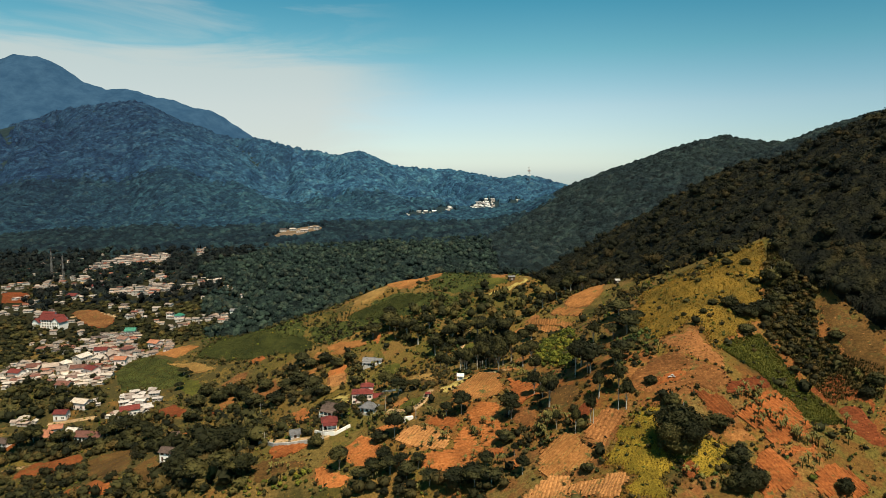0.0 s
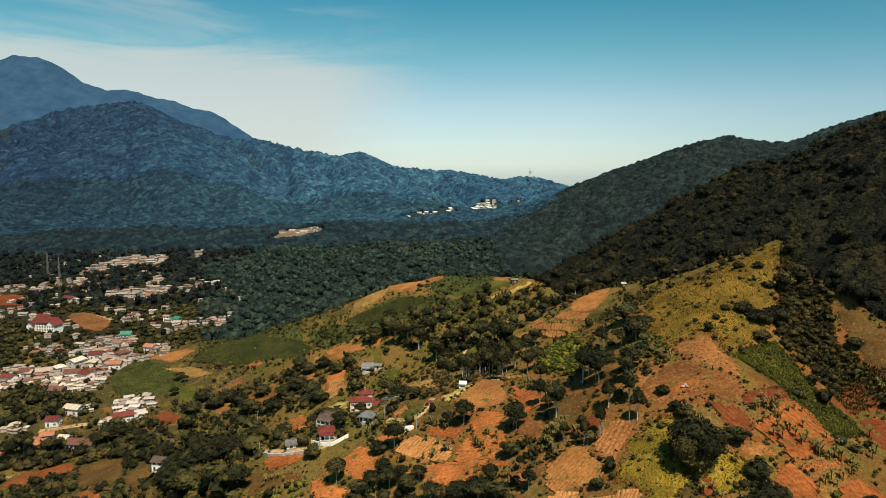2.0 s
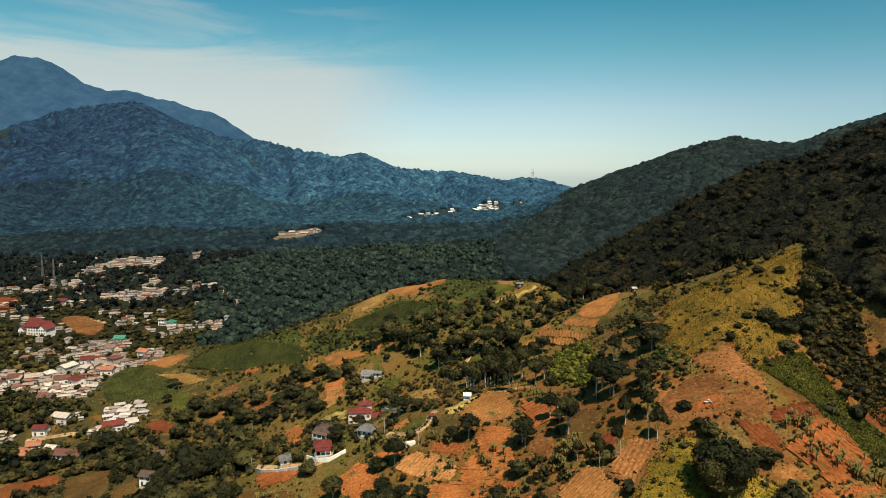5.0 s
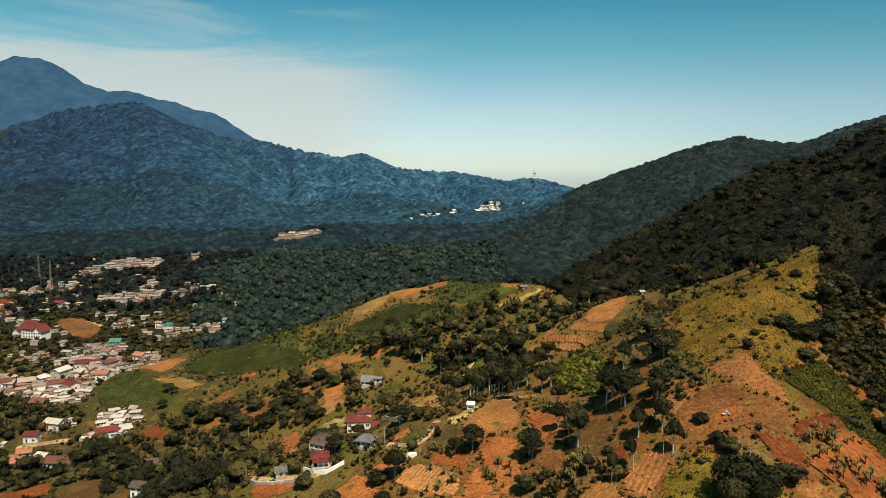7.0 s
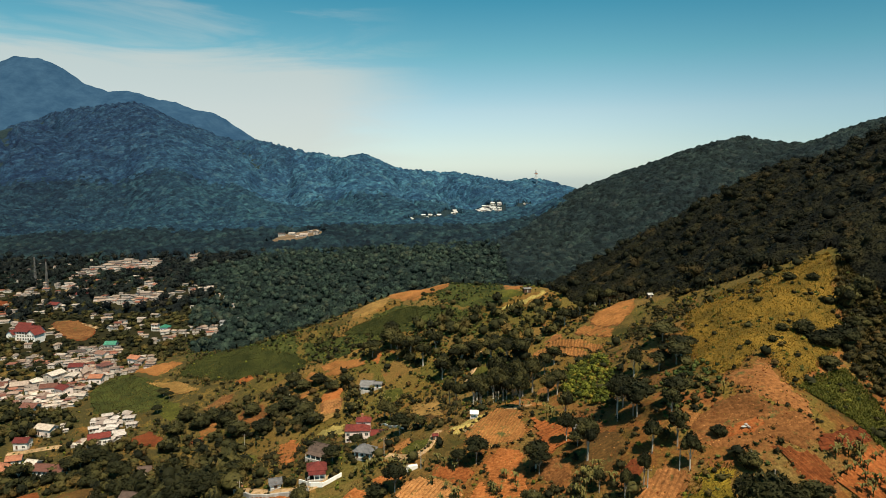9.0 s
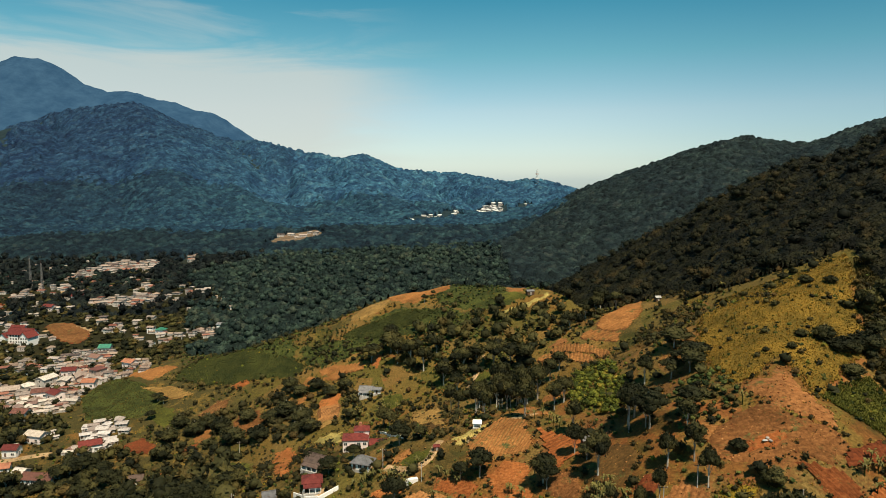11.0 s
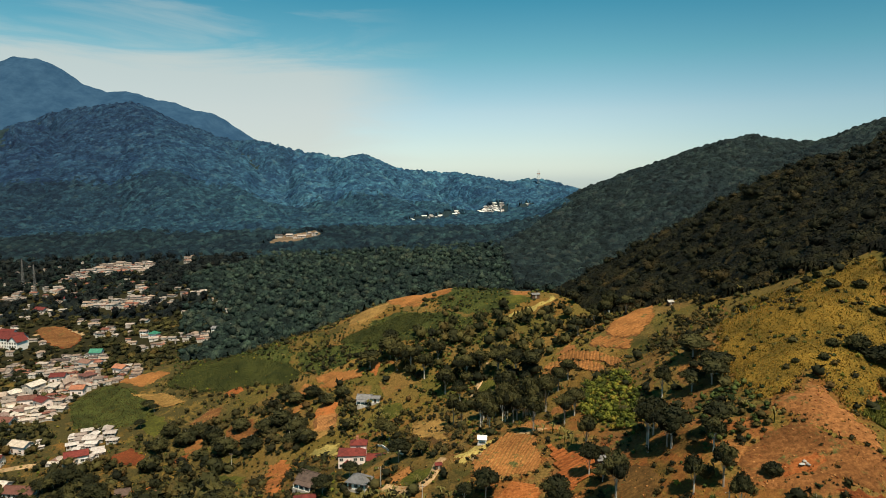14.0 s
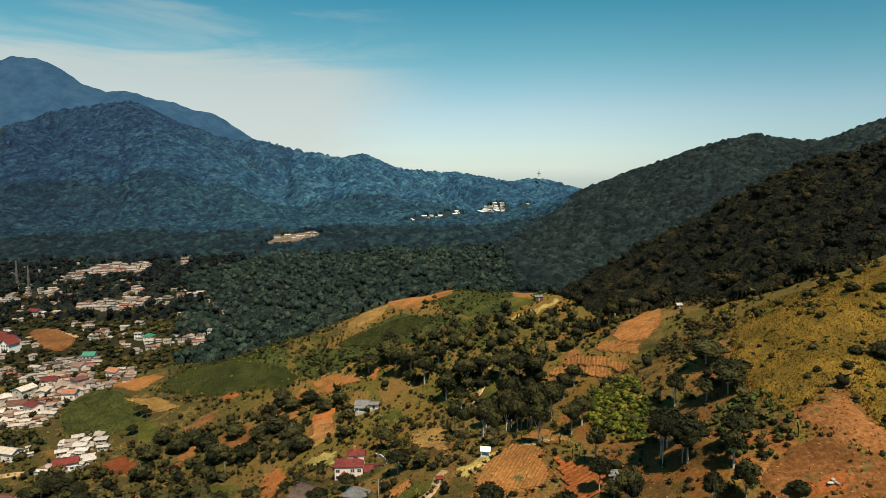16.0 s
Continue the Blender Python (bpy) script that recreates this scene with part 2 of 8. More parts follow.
# ---- the land ----
# crest lines: nodes (x, y, z), slope of the flanks, rounding of the crest
CRESTS = {
    "field_ridge": ([(48, 120, 42), (58, 172, 66), (72, 193, 74), (87, 231, 93), (118, 280, 108), (146, 300, 115), (185, 394, 125), (225, 470, 158)], 0.61, 14, 0),
    "villa_spur": ([(87, 231, 81), (54, 249, 68), (18, 268, 67), (-31, 268, 52), (-70, 280, 38), (-125, 300, 20)], 0.47, 18, 0),
    "tea_spur": ([(150, 420, 104), (81, 430, 82), (45, 450, 81), (7, 490, 76), (-24, 505, 68), (-54, 500, 56), (-79, 492, 48), (-105, 490, 40), (-136, 495, 29), (-179, 505, 20)], 0.47, 20, 0),
    "terrace_spur": ([(135, 345, 104), (96, 365, 87), (60, 385, 72), (30, 395, 58)], 0.45, 14, 0),
    "forest_hill": ([(230, 100, 85), (268, 220, 142), (262, 320, 184), (270, 400, 185), (285, 480, 174), (295, 560, 161), (320, 700, 137), (350, 820, 118)], 0.70, 20, 5),
    "pass_hill": ([(760, 930, 262), (641, 960, 239), (614, 980, 230), (599, 990, 222), (569, 1005, 210), (551, 1060, 200), (525, 1060, 199), (491, 1080, 205), (464, 1100, 211), (442, 1110, 205), (406, 1110, 189), (374, 1120, 178), (347, 1150, 170),
                   (328, 1180, 158), (310, 1220, 146), (286, 1290, 128), (256, 1340, 112), (218, 1360, 95)], 0.38, 26, 9),
    "tower_hill": ([(46, 1930, 83), (94, 1930, 106), (127, 1930, 122), (177, 1950, 133), (226, 1950, 142), (266, 1950, 140), (309, 1960, 119), (342, 1960, 107), (379, 1960, 99), (442, 1960, 76)], 0.30, 25, 6),
    "long_mountain": ([(-1763, 2350, 220), (-1546, 2330, 295), (-1407, 2300, 336), (-1315, 2280, 372), (-1136, 2230, 382), (-1019, 2200, 389), (-956, 2180, 367), (-900, 2150, 325), (-853, 2120, 297), (-724, 2080, 266), (-574, 2040, 257),
                       (-487, 2000, 245), (-444, 1990, 228), (-369, 1990, 215), (-304, 2000, 201), (-190, 2030, 180), (-90, 2080, 169), (-14, 2120, 163), (20, 2120, 164), (68, 2120, 145), (138, 2100, 117), (200, 2100, 91)], 0.4, 30, 95, 1090),
    "mountain_spur": ([(-1000, 2190, 380), (-800, 1850, 282), (-610, 1500, 160), (-450, 1230, 82)], 0.42, 40, 20),
    "shoulder_peak": ([(-526, 2700, 203), (-423, 2700, 230), (-385, 2700, 239), (-344, 2700, 246), (-303, 2700, 228), (-253, 2700, 199), (-163, 2700, 163)], 0.5, 20, 0),
}


FOOT = 45.0


def crest_height(x, y, nodes, slope, rounding, gullies, reach=0.0):
    """Height of a range. With a reach, its flanks run out in a long hollow curve to the foot of the slope."""
    best = np.full(np.shape(x), -1e9)
    bend = x + 90 * np.sin(y * 0.0031 + 0.7) + 35 * np.sin(y * 0.0093 + x * 0.002)
    cut = gullies * (1 - np.abs(np.sin(bend * 0.0078 + 0.35 * np.sin(y * 0.004)))) ** 1.6
    cut = cut + 0.45 * gullies * (1 - np.abs(np.sin((bend + 0.4 * y) * 0.019 + 1.2 * np.sin(y * 0.006)))) ** 1.4
    cut = cut + 0.16 * gullies * np.abs(np.sin((x + 0.5 * y) * 0.047 + 1.1 * np.sin(y * 0.021)))
    for (ax, ay, az), (bx, by, bz) in zip(nodes, nodes[1:]):
        dx, dy = bx - ax, by - ay
        s = np.clip(((x - ax) * dx + (y - ay) * dy) / (dx * dx + dy * dy), 0, 1)
        d = np.hypot(x - ax - s * dx, y - ay - s * dy)
        top = az + s * (bz - az)
        if reach:
            left = np.clip(1 - d / reach, 0, 1)
            h = FOOT + (top - FOOT) * left**1.3 - 0.3 * np.maximum(d - reach, 0) - cut * np.minimum(d / 150, 1) * left * np.clip((top - FOOT) / 200, 0, 1)
        else:
            h = top - slope * (np.sqrt(d * d + rounding**2) - rounding) - cut * np.minimum(d / (6 * rounding), 1)
        best = np.maximum(best, h)
    return best


BASE = (12.3, 0.0950, 0.0443)


def land(x, y, w=4.0):
    base = BASE[0] + BASE[1] * (y - 480) + BASE[2] * (x + 186)
    base = np.where(base > 70, 70 + (base - 70) * 0.08, base)
    base = np.maximum(base - 0.034 * np.maximum(y - 1500, 0), -40 + 0 * x)
    hs = [base] + [crest_height(x, y, *c) for c in CRESTS.values()]
    m = np.maximum.reduce(hs)
    rough = 0.55 * np.sin(x * 0.13 + 1.7 * np.sin(y * 0.05)) * np.sin(y * 0.11 + 0.8 * np.sin(x * 0.07))
    return m + w * np.log(sum(np.exp((h - m) / w) for h in hs)) + rough


def land_at(x, y):
    return float(land(np.array(float(x)), np.array(float(y))))


def mesh_from(name, verts, faces, material, smooth=False, tone=None):
    """A mesh from arrays of vertices and of faces that all have the same number of corners; tone: one shade number a vertex."""
    me = bpy.data.meshes.new(name)
    verts, faces = np.asarray(verts, np.float32), np.asarray(faces, np.int32)
    me.vertices.add(len(verts))
    me.vertices.foreach_set("co", verts.ravel())
    k = faces.shape[1]
    me.loops.add(faces.size)
    me.loops.foreach_set("vertex_index", faces.ravel())
    me.polygons.add(len(faces))
    me.polygons.foreach_set("loop_start", np.arange(0, faces.size, k, dtype=np.int32))
    me.polygons.foreach_set("use_smooth", np.full(len(faces), smooth))
    me.materials.append(material)
    if tone is not None:
        me.attributes.new("tone", "FLOAT", "POINT").data.foreach_set("value", np.asarray(tone, np.float32).ravel())
    me.update(calc_edges=True)
    return me


def grid_faces(rows, columns):
    i = np.arange((rows - 1) * columns).reshape(rows - 1, columns)[:, :-1].ravel()
    return np.stack([i, i + 1, i + columns + 1, i + columns], 1)


def spread(*parts):
    return np.unique(np.concatenate([np.arange(*p) for p in parts]).round(2))


gx = spread((-4400, -1400, 120), (-1400, -520, 22), (-520, -260, 7), (-260, 240, 2.6), (240, 420, 6), (420, 900, 22), (900, 4500, 150))
gy = spread((-3000, 60, 130), (60, 150, 10), (150, 400, 2.6), (400, 640, 4), (640, 1200, 10), (1200, 2700, 24), (2700, 4600, 130))
GX, GY = np.meshgrid(gx, gy)
GZ = land(GX, GY)
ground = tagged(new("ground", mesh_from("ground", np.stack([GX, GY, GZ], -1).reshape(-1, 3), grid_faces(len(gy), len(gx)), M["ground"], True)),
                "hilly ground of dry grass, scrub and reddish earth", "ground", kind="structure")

# the volcano on the skyline
VOLCANO = [(-5200, 420), (-4300, 500), (-3300, 560), (-2700, 600), (-2507, 650), (-2322, 750), (-2237, 779), (-2115, 765), (-2028, 736), (-1887, 639), (-1771, 598), (-1697, 604), (-1595, 587), (-1507, 555), (-1419, 547), (-1332, 506),
           (-1238, 495), (-1157, 454), (-1070, 396), (-997, 343), (-807, 226), (-571, 78), (-300, 20)]
vx = np.arange(-3100, -300, 14.0)
vt = np.linspace(0, 1, 40)
VX, VT = np.meshgrid(vx, vt)
crest = 2 * np.sin(VX * 0.041) + 1.5 * np.sin(VX * 0.097) + np.interp(VX, [a for a, _ in VOLCANO], [b for _, b in VOLCANO])
VZ = crest * (1 - VT**1.15) - 70 * np.sqrt(VT) * (1 - VT) * (1 - np.abs(np.sin(VX * 0.011 + 1.5 * VT))) - 22 * VT * (1 - VT) * np.abs(np.sin(VX * 0.037 + 4 * VT))
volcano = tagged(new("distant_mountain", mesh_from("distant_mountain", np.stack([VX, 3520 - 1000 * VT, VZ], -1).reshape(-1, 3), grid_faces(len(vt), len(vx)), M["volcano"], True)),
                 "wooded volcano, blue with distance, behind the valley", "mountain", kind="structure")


# ---- woods ----
def inside(px, py, polygon):
    """Which of the points lie in the polygon."""
    hit = np.zeros(len(px), bool)
    for (ax, ay), (bx, by) in zip(polygon, polygon[1:] + polygon[:1]):
        if ay != by:
            hit ^= ((ay > py) != (by > py)) & (px < (bx - ax) * (py - ay) / (by - ay) + ax)
    return hit


def ball(level):
    bm = bmesh.new()
    bmesh.ops.create_icosphere(bm, subdivisions=level, radius=1)
    v = np.array([p.co[:] for p in bm.verts])
    f = np.array([[p.index for p in q.verts] for q in bm.faces])
    bm.free()
    return v, f


def crown_shape(rng, level, tufts, size=0.22):
    """A crown about 1 across from -0.5 to 0.5: a lumpy core and loose tufts of leaves over it."""
    v, f = ball(max(1, level))
    if level == 0:  # far crowns: the upper part alone
        f = f[v[f].mean(1)[:, 2] > -0.35]
    lumps = rng.normal(size=(7, 3))
    lumps /= np.linalg.norm(lumps, axis=1)[:, None]
    lumps[:, 2] = abs(lumps[:, 2]) * 0.8
    swell = 0.72 + 0.34 * np.exp(-4.5 * (1 - v @ lumps.T)).max(1) + rng.normal(0, 0.035, len(v))
    v = v * swell[:, None] * 0.40
    v[:, 2] = np.where(v[:, 2] < 0, v[:, 2] * 0.7, v[:, 2])
    verts, faces = [v], [f]
    at = len(v)
    for _ in range(tufts):
        d = rng.normal(size=3)
        d[2] = d[2] if d[2] > -0.4 else -d[2]
        d /= np.linalg.norm(d)
        r = (0.72 + 0.34 * np.exp(-4.5 * (1 - lumps @ d)).max()) * 0.46 * rng.uniform(0.9, 1.12)
        a, b = rng.normal(size=3), rng.normal(size=3)
        s = size * rng.uniform(0.5, 1.1)
        c = d * r * np.array([1, 1, 0.95])
        tri = np.array([c + a * s * 0.42, c + b * s * 0.42, c - (a + b) * s * 0.28])
        verts.append(tri)
        faces.append([[at, at + 1, at + 2]])
        at += 3
    return np.concatenate(verts), np.concatenate(faces)


def scatter(rng, x0, x1, y0, y1, step):
    xs, ys = np.meshgrid(np.arange(x0, x1, step), np.arange(y0, y1, step))
    xs, ys = xs.ravel(), ys.ravel()
    return xs + rng.uniform(-0.65, 0.65, len(xs)) * step, ys + rng.uniform(-0.65, 0.65, len(xs)) * step


def canopy(name, label, px, py, diameters, level, tufts, material, seed, lift=0.35, tall=(0.8, 1.3), size=0.22, smooth=True):
    """Many crowns joined into one wood."""
    rng = np.random.default_rng(seed)
    shapes = [crown_shape(rng, level, tufts, size) for _ in range(8)]
    kind = rng.integers(0, 8, len(px))
    pz = land(px, py)
    verts, faces, tones, at = [], [], [], 0
    for k, (v, f) in enumerate(shapes):
        pick = np.where(kind == k)[0]
        if not len(pick):
            continue
        n = len(pick)
        turn = rng.uniform(0, 2 * np.pi, n)
        c, s = np.cos(turn)[:, None], np.sin(turn)[:, None]
        d = diameters[pick][:, None]
        h = d * rng.uniform(*tall, n)[:, None]
        x = (v[None, :, 0] * c - v[None, :, 1] * s) * d + px[pick][:, None]
        y = (v[None, :, 0] * s + v[None, :, 1] * c) * d + py[pick][:, None]
        z = v[None, :, 2] * h + pz[pick][:, None] + lift * h
        verts.append(np.stack([x, y, z], -1).reshape(-1, 3))
        tones.append(np.repeat(rng.uniform(0, 1, n), len(v)))
        faces.append((f[None] + (at + np.arange(n) * len(v))[:, None, None]).reshape(-1, 3))
        at += n * len(v)
    return tagged(new(name, mesh_from(name, np.concatenate(verts), np.concatenate(faces), material, smooth, np.concatenate(tones))), label, "forest", kind="stuff")


def leaf_sprays(name, label, sheet, each, size, material, seed):
    """Loose sprays of leaves over a closed wood, joined."""
    r = np.random.default_rng(seed)
    me = sheet.data
    v, tone = np.empty(len(me.vertices) * 3, np.float32), np.empty(len(me.vertices), np.float32)
    me.vertices.foreach_get("co", v)
    me.attributes["tone"].data.foreach_get("value", tone)
    v, tone = np.tile(v.reshape(-1, 3), (each, 1)), np.tile(tone, each)
    n = len(v)
    c = v + r.normal(0, 0.6, (n, 3)) * np.array([1, 1, 0.35]) + np.array([0, 0, 0.15])
    a, b = r.normal(0, size, (n, 3)), r.normal(0, size, (n, 3))
    a[:, 2] *= 0.6
    b[:, 2] *= 0.6
    tri = np.stack([c + a, c + b, c - 0.6 * (a + b)], 1).reshape(-1, 3)
    tone = np.clip(np.repeat(tone + r.normal(0, 0.12, n), 3), 0, 1)
    return tagged(new(name, mesh_from(name, tri, np.arange(3 * n).reshape(-1, 3), material, False, tone)), label, "leaves", kind="stuff")


def wood_sheet(name, label, x0, x1, y0, y1, step, crown, high, material, seed, keep, rough=0.05, smooth=True):
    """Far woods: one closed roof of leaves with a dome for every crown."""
    rng = np.random.default_rng(seed)
    x, y = np.meshgrid(np.arange(x0, x1, step), np.arange(y0, y1, step))
    x, y = x + rng.uniform(-0.3, 0.3, x.shape) * step, y + rng.uniform(-0.3, 0.3, x.shape) * step
    nx, ny = int((x1 - x0) / crown) + 4, int((y1 - y0) / crown) + 4
    jx, jy, tall, wide = rng.uniform(0, 1, (nx, ny)), rng.uniform(0, 1, (nx, ny)), rng.uniform(0.45, 1.0, (nx, ny)) ** 1.3, rng.uniform(0.55, 0.95, (nx, ny))
    i, j = ((x - x0) / crown).astype(int) + 1, ((y - y0) / crown).astype(int) + 1
    top, tone, shade = np.full(x.shape, 0.12 * high), np.full(x.shape, 0.1), rng.uniform(0, 1, (nx, ny))
    for a in (-1, 0, 1):
        for b in (-1, 0, 1):
            k, m = np.clip(i + a, 0, nx - 1), np.clip(j + b, 0, ny - 1)
            cx, cy = x0 + (k - 1 + jx[k, m]) * crown, y0 + (m - 1 + jy[k, m]) * crown
            near = 1 - ((x - cx) ** 2 + (y - cy) ** 2) / (wide[k, m] * crown) ** 2
            h = high * tall[k, m] * np.sqrt(np.maximum(near, 0))
            tone = np.where(h > top, shade[k, m], tone)
            top = np.maximum(top, h)
    top = top * np.clip((y - y0) / 28, 0.0, 1)
    z = land(x, y) + top + rng.normal(0, rough * high, x.shape)
    ok = keep(x.ravel(), y.ravel())
    grid = ok.reshape(x.shape)
    inner = grid.copy()
    for axis in (0, 1):
        inner &= np.roll(grid, 1, axis) & np.roll(grid, -1, axis)
    z = np.where(inner, z, land(x, y) - 0.5)
    faces = grid_faces(*x.shape)
    faces = faces[ok[faces].all(1)]
    used, faces = np.unique(faces, return_inverse=True)
    verts = np.stack([x, y, z], -1).reshape(-1, 3)[used]
    return tagged(new(name, mesh_from(name, verts, faces.reshape(-1, 4), material, smooth, tone.ravel()[used])), label, "forest", kind="stuff")


# the farmland that the woods leave free
CLEARING = [(-193, 519), (-124, 535), (-54, 522), (-33, 520), (10, 512), (46, 480), (59, 440), (72, 405), (88, 396), (108, 380), (104, 345), (118, 330), (136, 312), (152, 309),
            (146, 284), (147, 257), (150, 250), (152, 236), (154, 223), (157, 208), (160, 190), (150, 150), (0, 120), (-260, 220), (-420, 420), (-440, 560), (-380, 650), (-240, 640)]


# ---- more materials ----
def soil(name, dark, mid, light, turn=0.0):
    s = Shader(name, 0.95, 0.1)
    fine, blotch, streak = s.noise(1.1, 5.0, 0.7), s.noise(0.07, 5.0, 0.65), s.noise(0.5, 3.0, 0.6, (0.25, 2.4, 0.6), turn)
    colour = s.ramp(fine, [(0.28, dark), (0.5, mid), (0.75, light)])
    colour = s.mix(colour, s.ramp(streak, [(0.35, (0.62, 0.58, 0.55)), (0.62, (1.15, 1.12, 1.08))]), 0.4, "MULTIPLY")
    colour = s.mix(colour, s.ramp(blotch, [(0.38, (0.66, 0.64, 0.60)), (0.64, (1.22, 1.18, 1.12))]), 0.85, "MULTIPLY")
    weeds = s.ramp(fine, [(0.3, (0.03, 0.035, 0.01)), (0.7, (0.11, 0.10, 0.03))])
    colour = s.mix(colour, weeds, s.step(s.noise(0.22, 6.0, 0.75), 0.56, 0.66))
    return s.finish(colour, fine, 0.7, 0.35)


def grass(name, dark, mid, light):
    s = Shader(name, 0.9, 0.1)
    fine, blotch = s.noise(1.7, 5.0, 0.75), s.noise(0.10, 5.0, 0.65)
    colour = s.ramp(fine, [(0.28, dark), (0.5, mid), (0.74, light)])
    colour = s.mix(colour, s.ramp(blotch, [(0.40, (0.52, 0.56, 0.52)), (0.62, (1.25, 1.2, 1.05))]), 0.9, "MULTIPLY")
    return s.finish(colour, fine, 0.8, 0.6)


def blades(name, dark, light):
    s = Shader(name, 0.85, 0.1)
    colour = s.ramp(s.island(), [(0.0, dark), (1.0, light)])
    colour = s.mix(colour, s.ramp(s.noise(0.09, 4.0, 0.6), [(0.36, (0.55, 0.62, 0.6)), (0.64, (1.2, 1.12, 1.0))]), 0.85, "MULTIPLY")
    return s.finish(colour)


def plaster(name, stops, stain=0.5, rough=0.85):
    s = Shader(name, rough, 0.25)
    colour = s.ramp(s.each(), stops)
    weather = s.noise(0.9, 5.0, 0.65, (1, 1, 0.35))
    colour = s.mix(colour, s.ramp(weather, [(0.34, (0.50, 0.46, 0.42)), (0.60, (1.0, 1.0, 1.0))]), stain, "MULTIPLY")
    return s.finish(colour, s.noise(3.0, 3.0), 0.2, 0.05)


def roofing(name, stops, rough=0.8, ribs=3.4, metallic=0.0, joined=False):
    s = Shader(name, rough, 0.25, metallic)
    wave = s.nodes.new("ShaderNodeTexWave")
    wave.inputs["Scale"].default_value, wave.inputs["Distortion"].default_value = ribs, 0.6
    s.links.new(s.nodes.new("ShaderNodeTexCoord").outputs["Object"], wave.inputs["Vector"])
    colour = s.ramp(s.island() if joined else s.each(), stops)
    colour = s.mix(colour, s.ramp(s.noise(0.8, 6.0, 0.7), [(0.32, (0.45, 0.42, 0.40)), (0.62, (1.15, 1.12, 1.1))]), 0.8, "MULTIPLY")
    return s.finish(colour, wave.outputs["Fac"], 0.5, 0.08)


M["orange_soil"] = soil("orange_ploughed_earth", (0.095, 0.029, 0.009), (0.215, 0.066, 0.018), (0.34, 0.125, 0.042), 30)
# orange_soil in a brighter copy, matching how light the middle fields look
M["bright_soil"] = soil("bright_orange_earth", (0.145, 0.047, 0.013), (0.315, 0.106, 0.029), (0.46, 0.190, 0.066), 25)
M["rust_soil"] = soil("rust_ploughed_earth", (0.066, 0.019, 0.007), (0.150, 0.044, 0.013), (0.24, 0.086, 0.029), 40)
M["crumbled_soil"] = soil("crumbled_pale_earth", (0.10, 0.041, 0.014), (0.215, 0.090, 0.030), (0.36, 0.165, 0.060), 20)
M["red_soil"] = soil("red_ploughed_earth", (0.055, 0.015, 0.007), (0.13, 0.034, 0.012), (0.21, 0.064, 0.024), 70)
M["tan_soil"] = soil("dry_tan_earth", (0.115, 0.048, 0.015), (0.235, 0.100, 0.030), (0.37, 0.180, 0.064), 110)
M["brown_soil"] = soil("brown_fallow_earth", (0.060, 0.026, 0.010), (0.135, 0.060, 0.022), (0.23, 0.115, 0.044), 150)
M["furrow_soil"] = soil("turned_earth_of_furrows", (0.15, 0.065, 0.022), (0.33, 0.15, 0.052), (0.48, 0.25, 0.10), 0)
M["yellow_grass"] = grass("dry_yellow_grass", (0.062, 0.040, 0.008), (0.150, 0.091, 0.015), (0.28, 0.170, 0.030))
M["green_grass"] = grass("short_green_grass", (0.026, 0.029, 0.006), (0.066, 0.066, 0.012), (0.145, 0.128, 0.026))
M["tea"] = grass("low_green_crop", (0.010, 0.014, 0.004), (0.030, 0.035, 0.009), (0.075, 0.074, 0.018))
M["hill_green"] = grass("green_hillside_plants", (0.014, 0.020, 0.006), (0.042, 0.050, 0.012), (0.105, 0.100, 0.026))
M["bank_grass"] = grass("mossy_yellow_green_grass", (0.072, 0.050, 0.008), (0.205, 0.138, 0.016), (0.36, 0.240, 0.033))
M["lawn"] = grass("pale_dry_lawn", (0.16, 0.125, 0.036), (0.33, 0.25, 0.080), (0.46, 0.36, 0.14))
M["weedy_soil"] = soil("olive_weeds_on_brown_earth", (0.035, 0.020, 0.007), (0.085, 0.046, 0.014), (0.15, 0.082, 0.026), 80)
M["stubble"] = soil("dry_stubble_and_tan_earth", (0.10, 0.060, 0.018), (0.22, 0.130, 0.040), (0.36, 0.225, 0.078), 40)
M["quarry_soil"] = soil("grey_tan_quarried_earth", (0.08, 0.055, 0.037), (0.15, 0.105, 0.07), (0.24, 0.175, 0.12), 20)
M["path"] = soil("pale_dirt_road", (0.22, 0.14, 0.075), (0.36, 0.24, 0.13), (0.48, 0.34, 0.20), 20)
M["yellow_blades"] = blades("yellow_grass_blades", (0.10, 0.062, 0.011), (0.33, 0.190, 0.032))
M["green_blades"] = blades("green_reed_blades", (0.026, 0.032, 0.006), (0.135, 0.132, 0.024))
M["tea_blades"] = blades("dark_crop_leaves", (0.010, 0.014, 0.004), (0.070, 0.072, 0.020))
M["slope_soil"] = soil("loose_brown_earth", (0.060, 0.025, 0.009), (0.145, 0.060, 0.019), (0.25, 0.112, 0.041), 100)
M["dark_blades"] = blades("dark_undergrowth_leaves", (0.014, 0.013, 0.004), (0.085, 0.066, 0.019))
M["bush"] = foliage("shrub_leaves", (0.009, 0.011, 0.004), (0.023, 0.025, 0.008), (0.056, 0.052, 0.016))
M["lime_bush"] = foliage("yellow_green_shrub_leaves", (0.030, 0.038, 0.006), (0.070, 0.080, 0.011), (0.145, 0.145, 0.022), warm=(1, 1, 1))
M["tree_leaf"] = foliage("broad_tree_leaves", (0.008, 0.011, 0.004), (0.021, 0.026, 0.009), (0.056, 0.060, 0.019))
M["green_bush"] = foliage("green_shrub_leaves", (0.012, 0.019, 0.006), (0.033, 0.048, 0.012), (0.072, 0.090, 0.024), warm=(1, 1, 1))
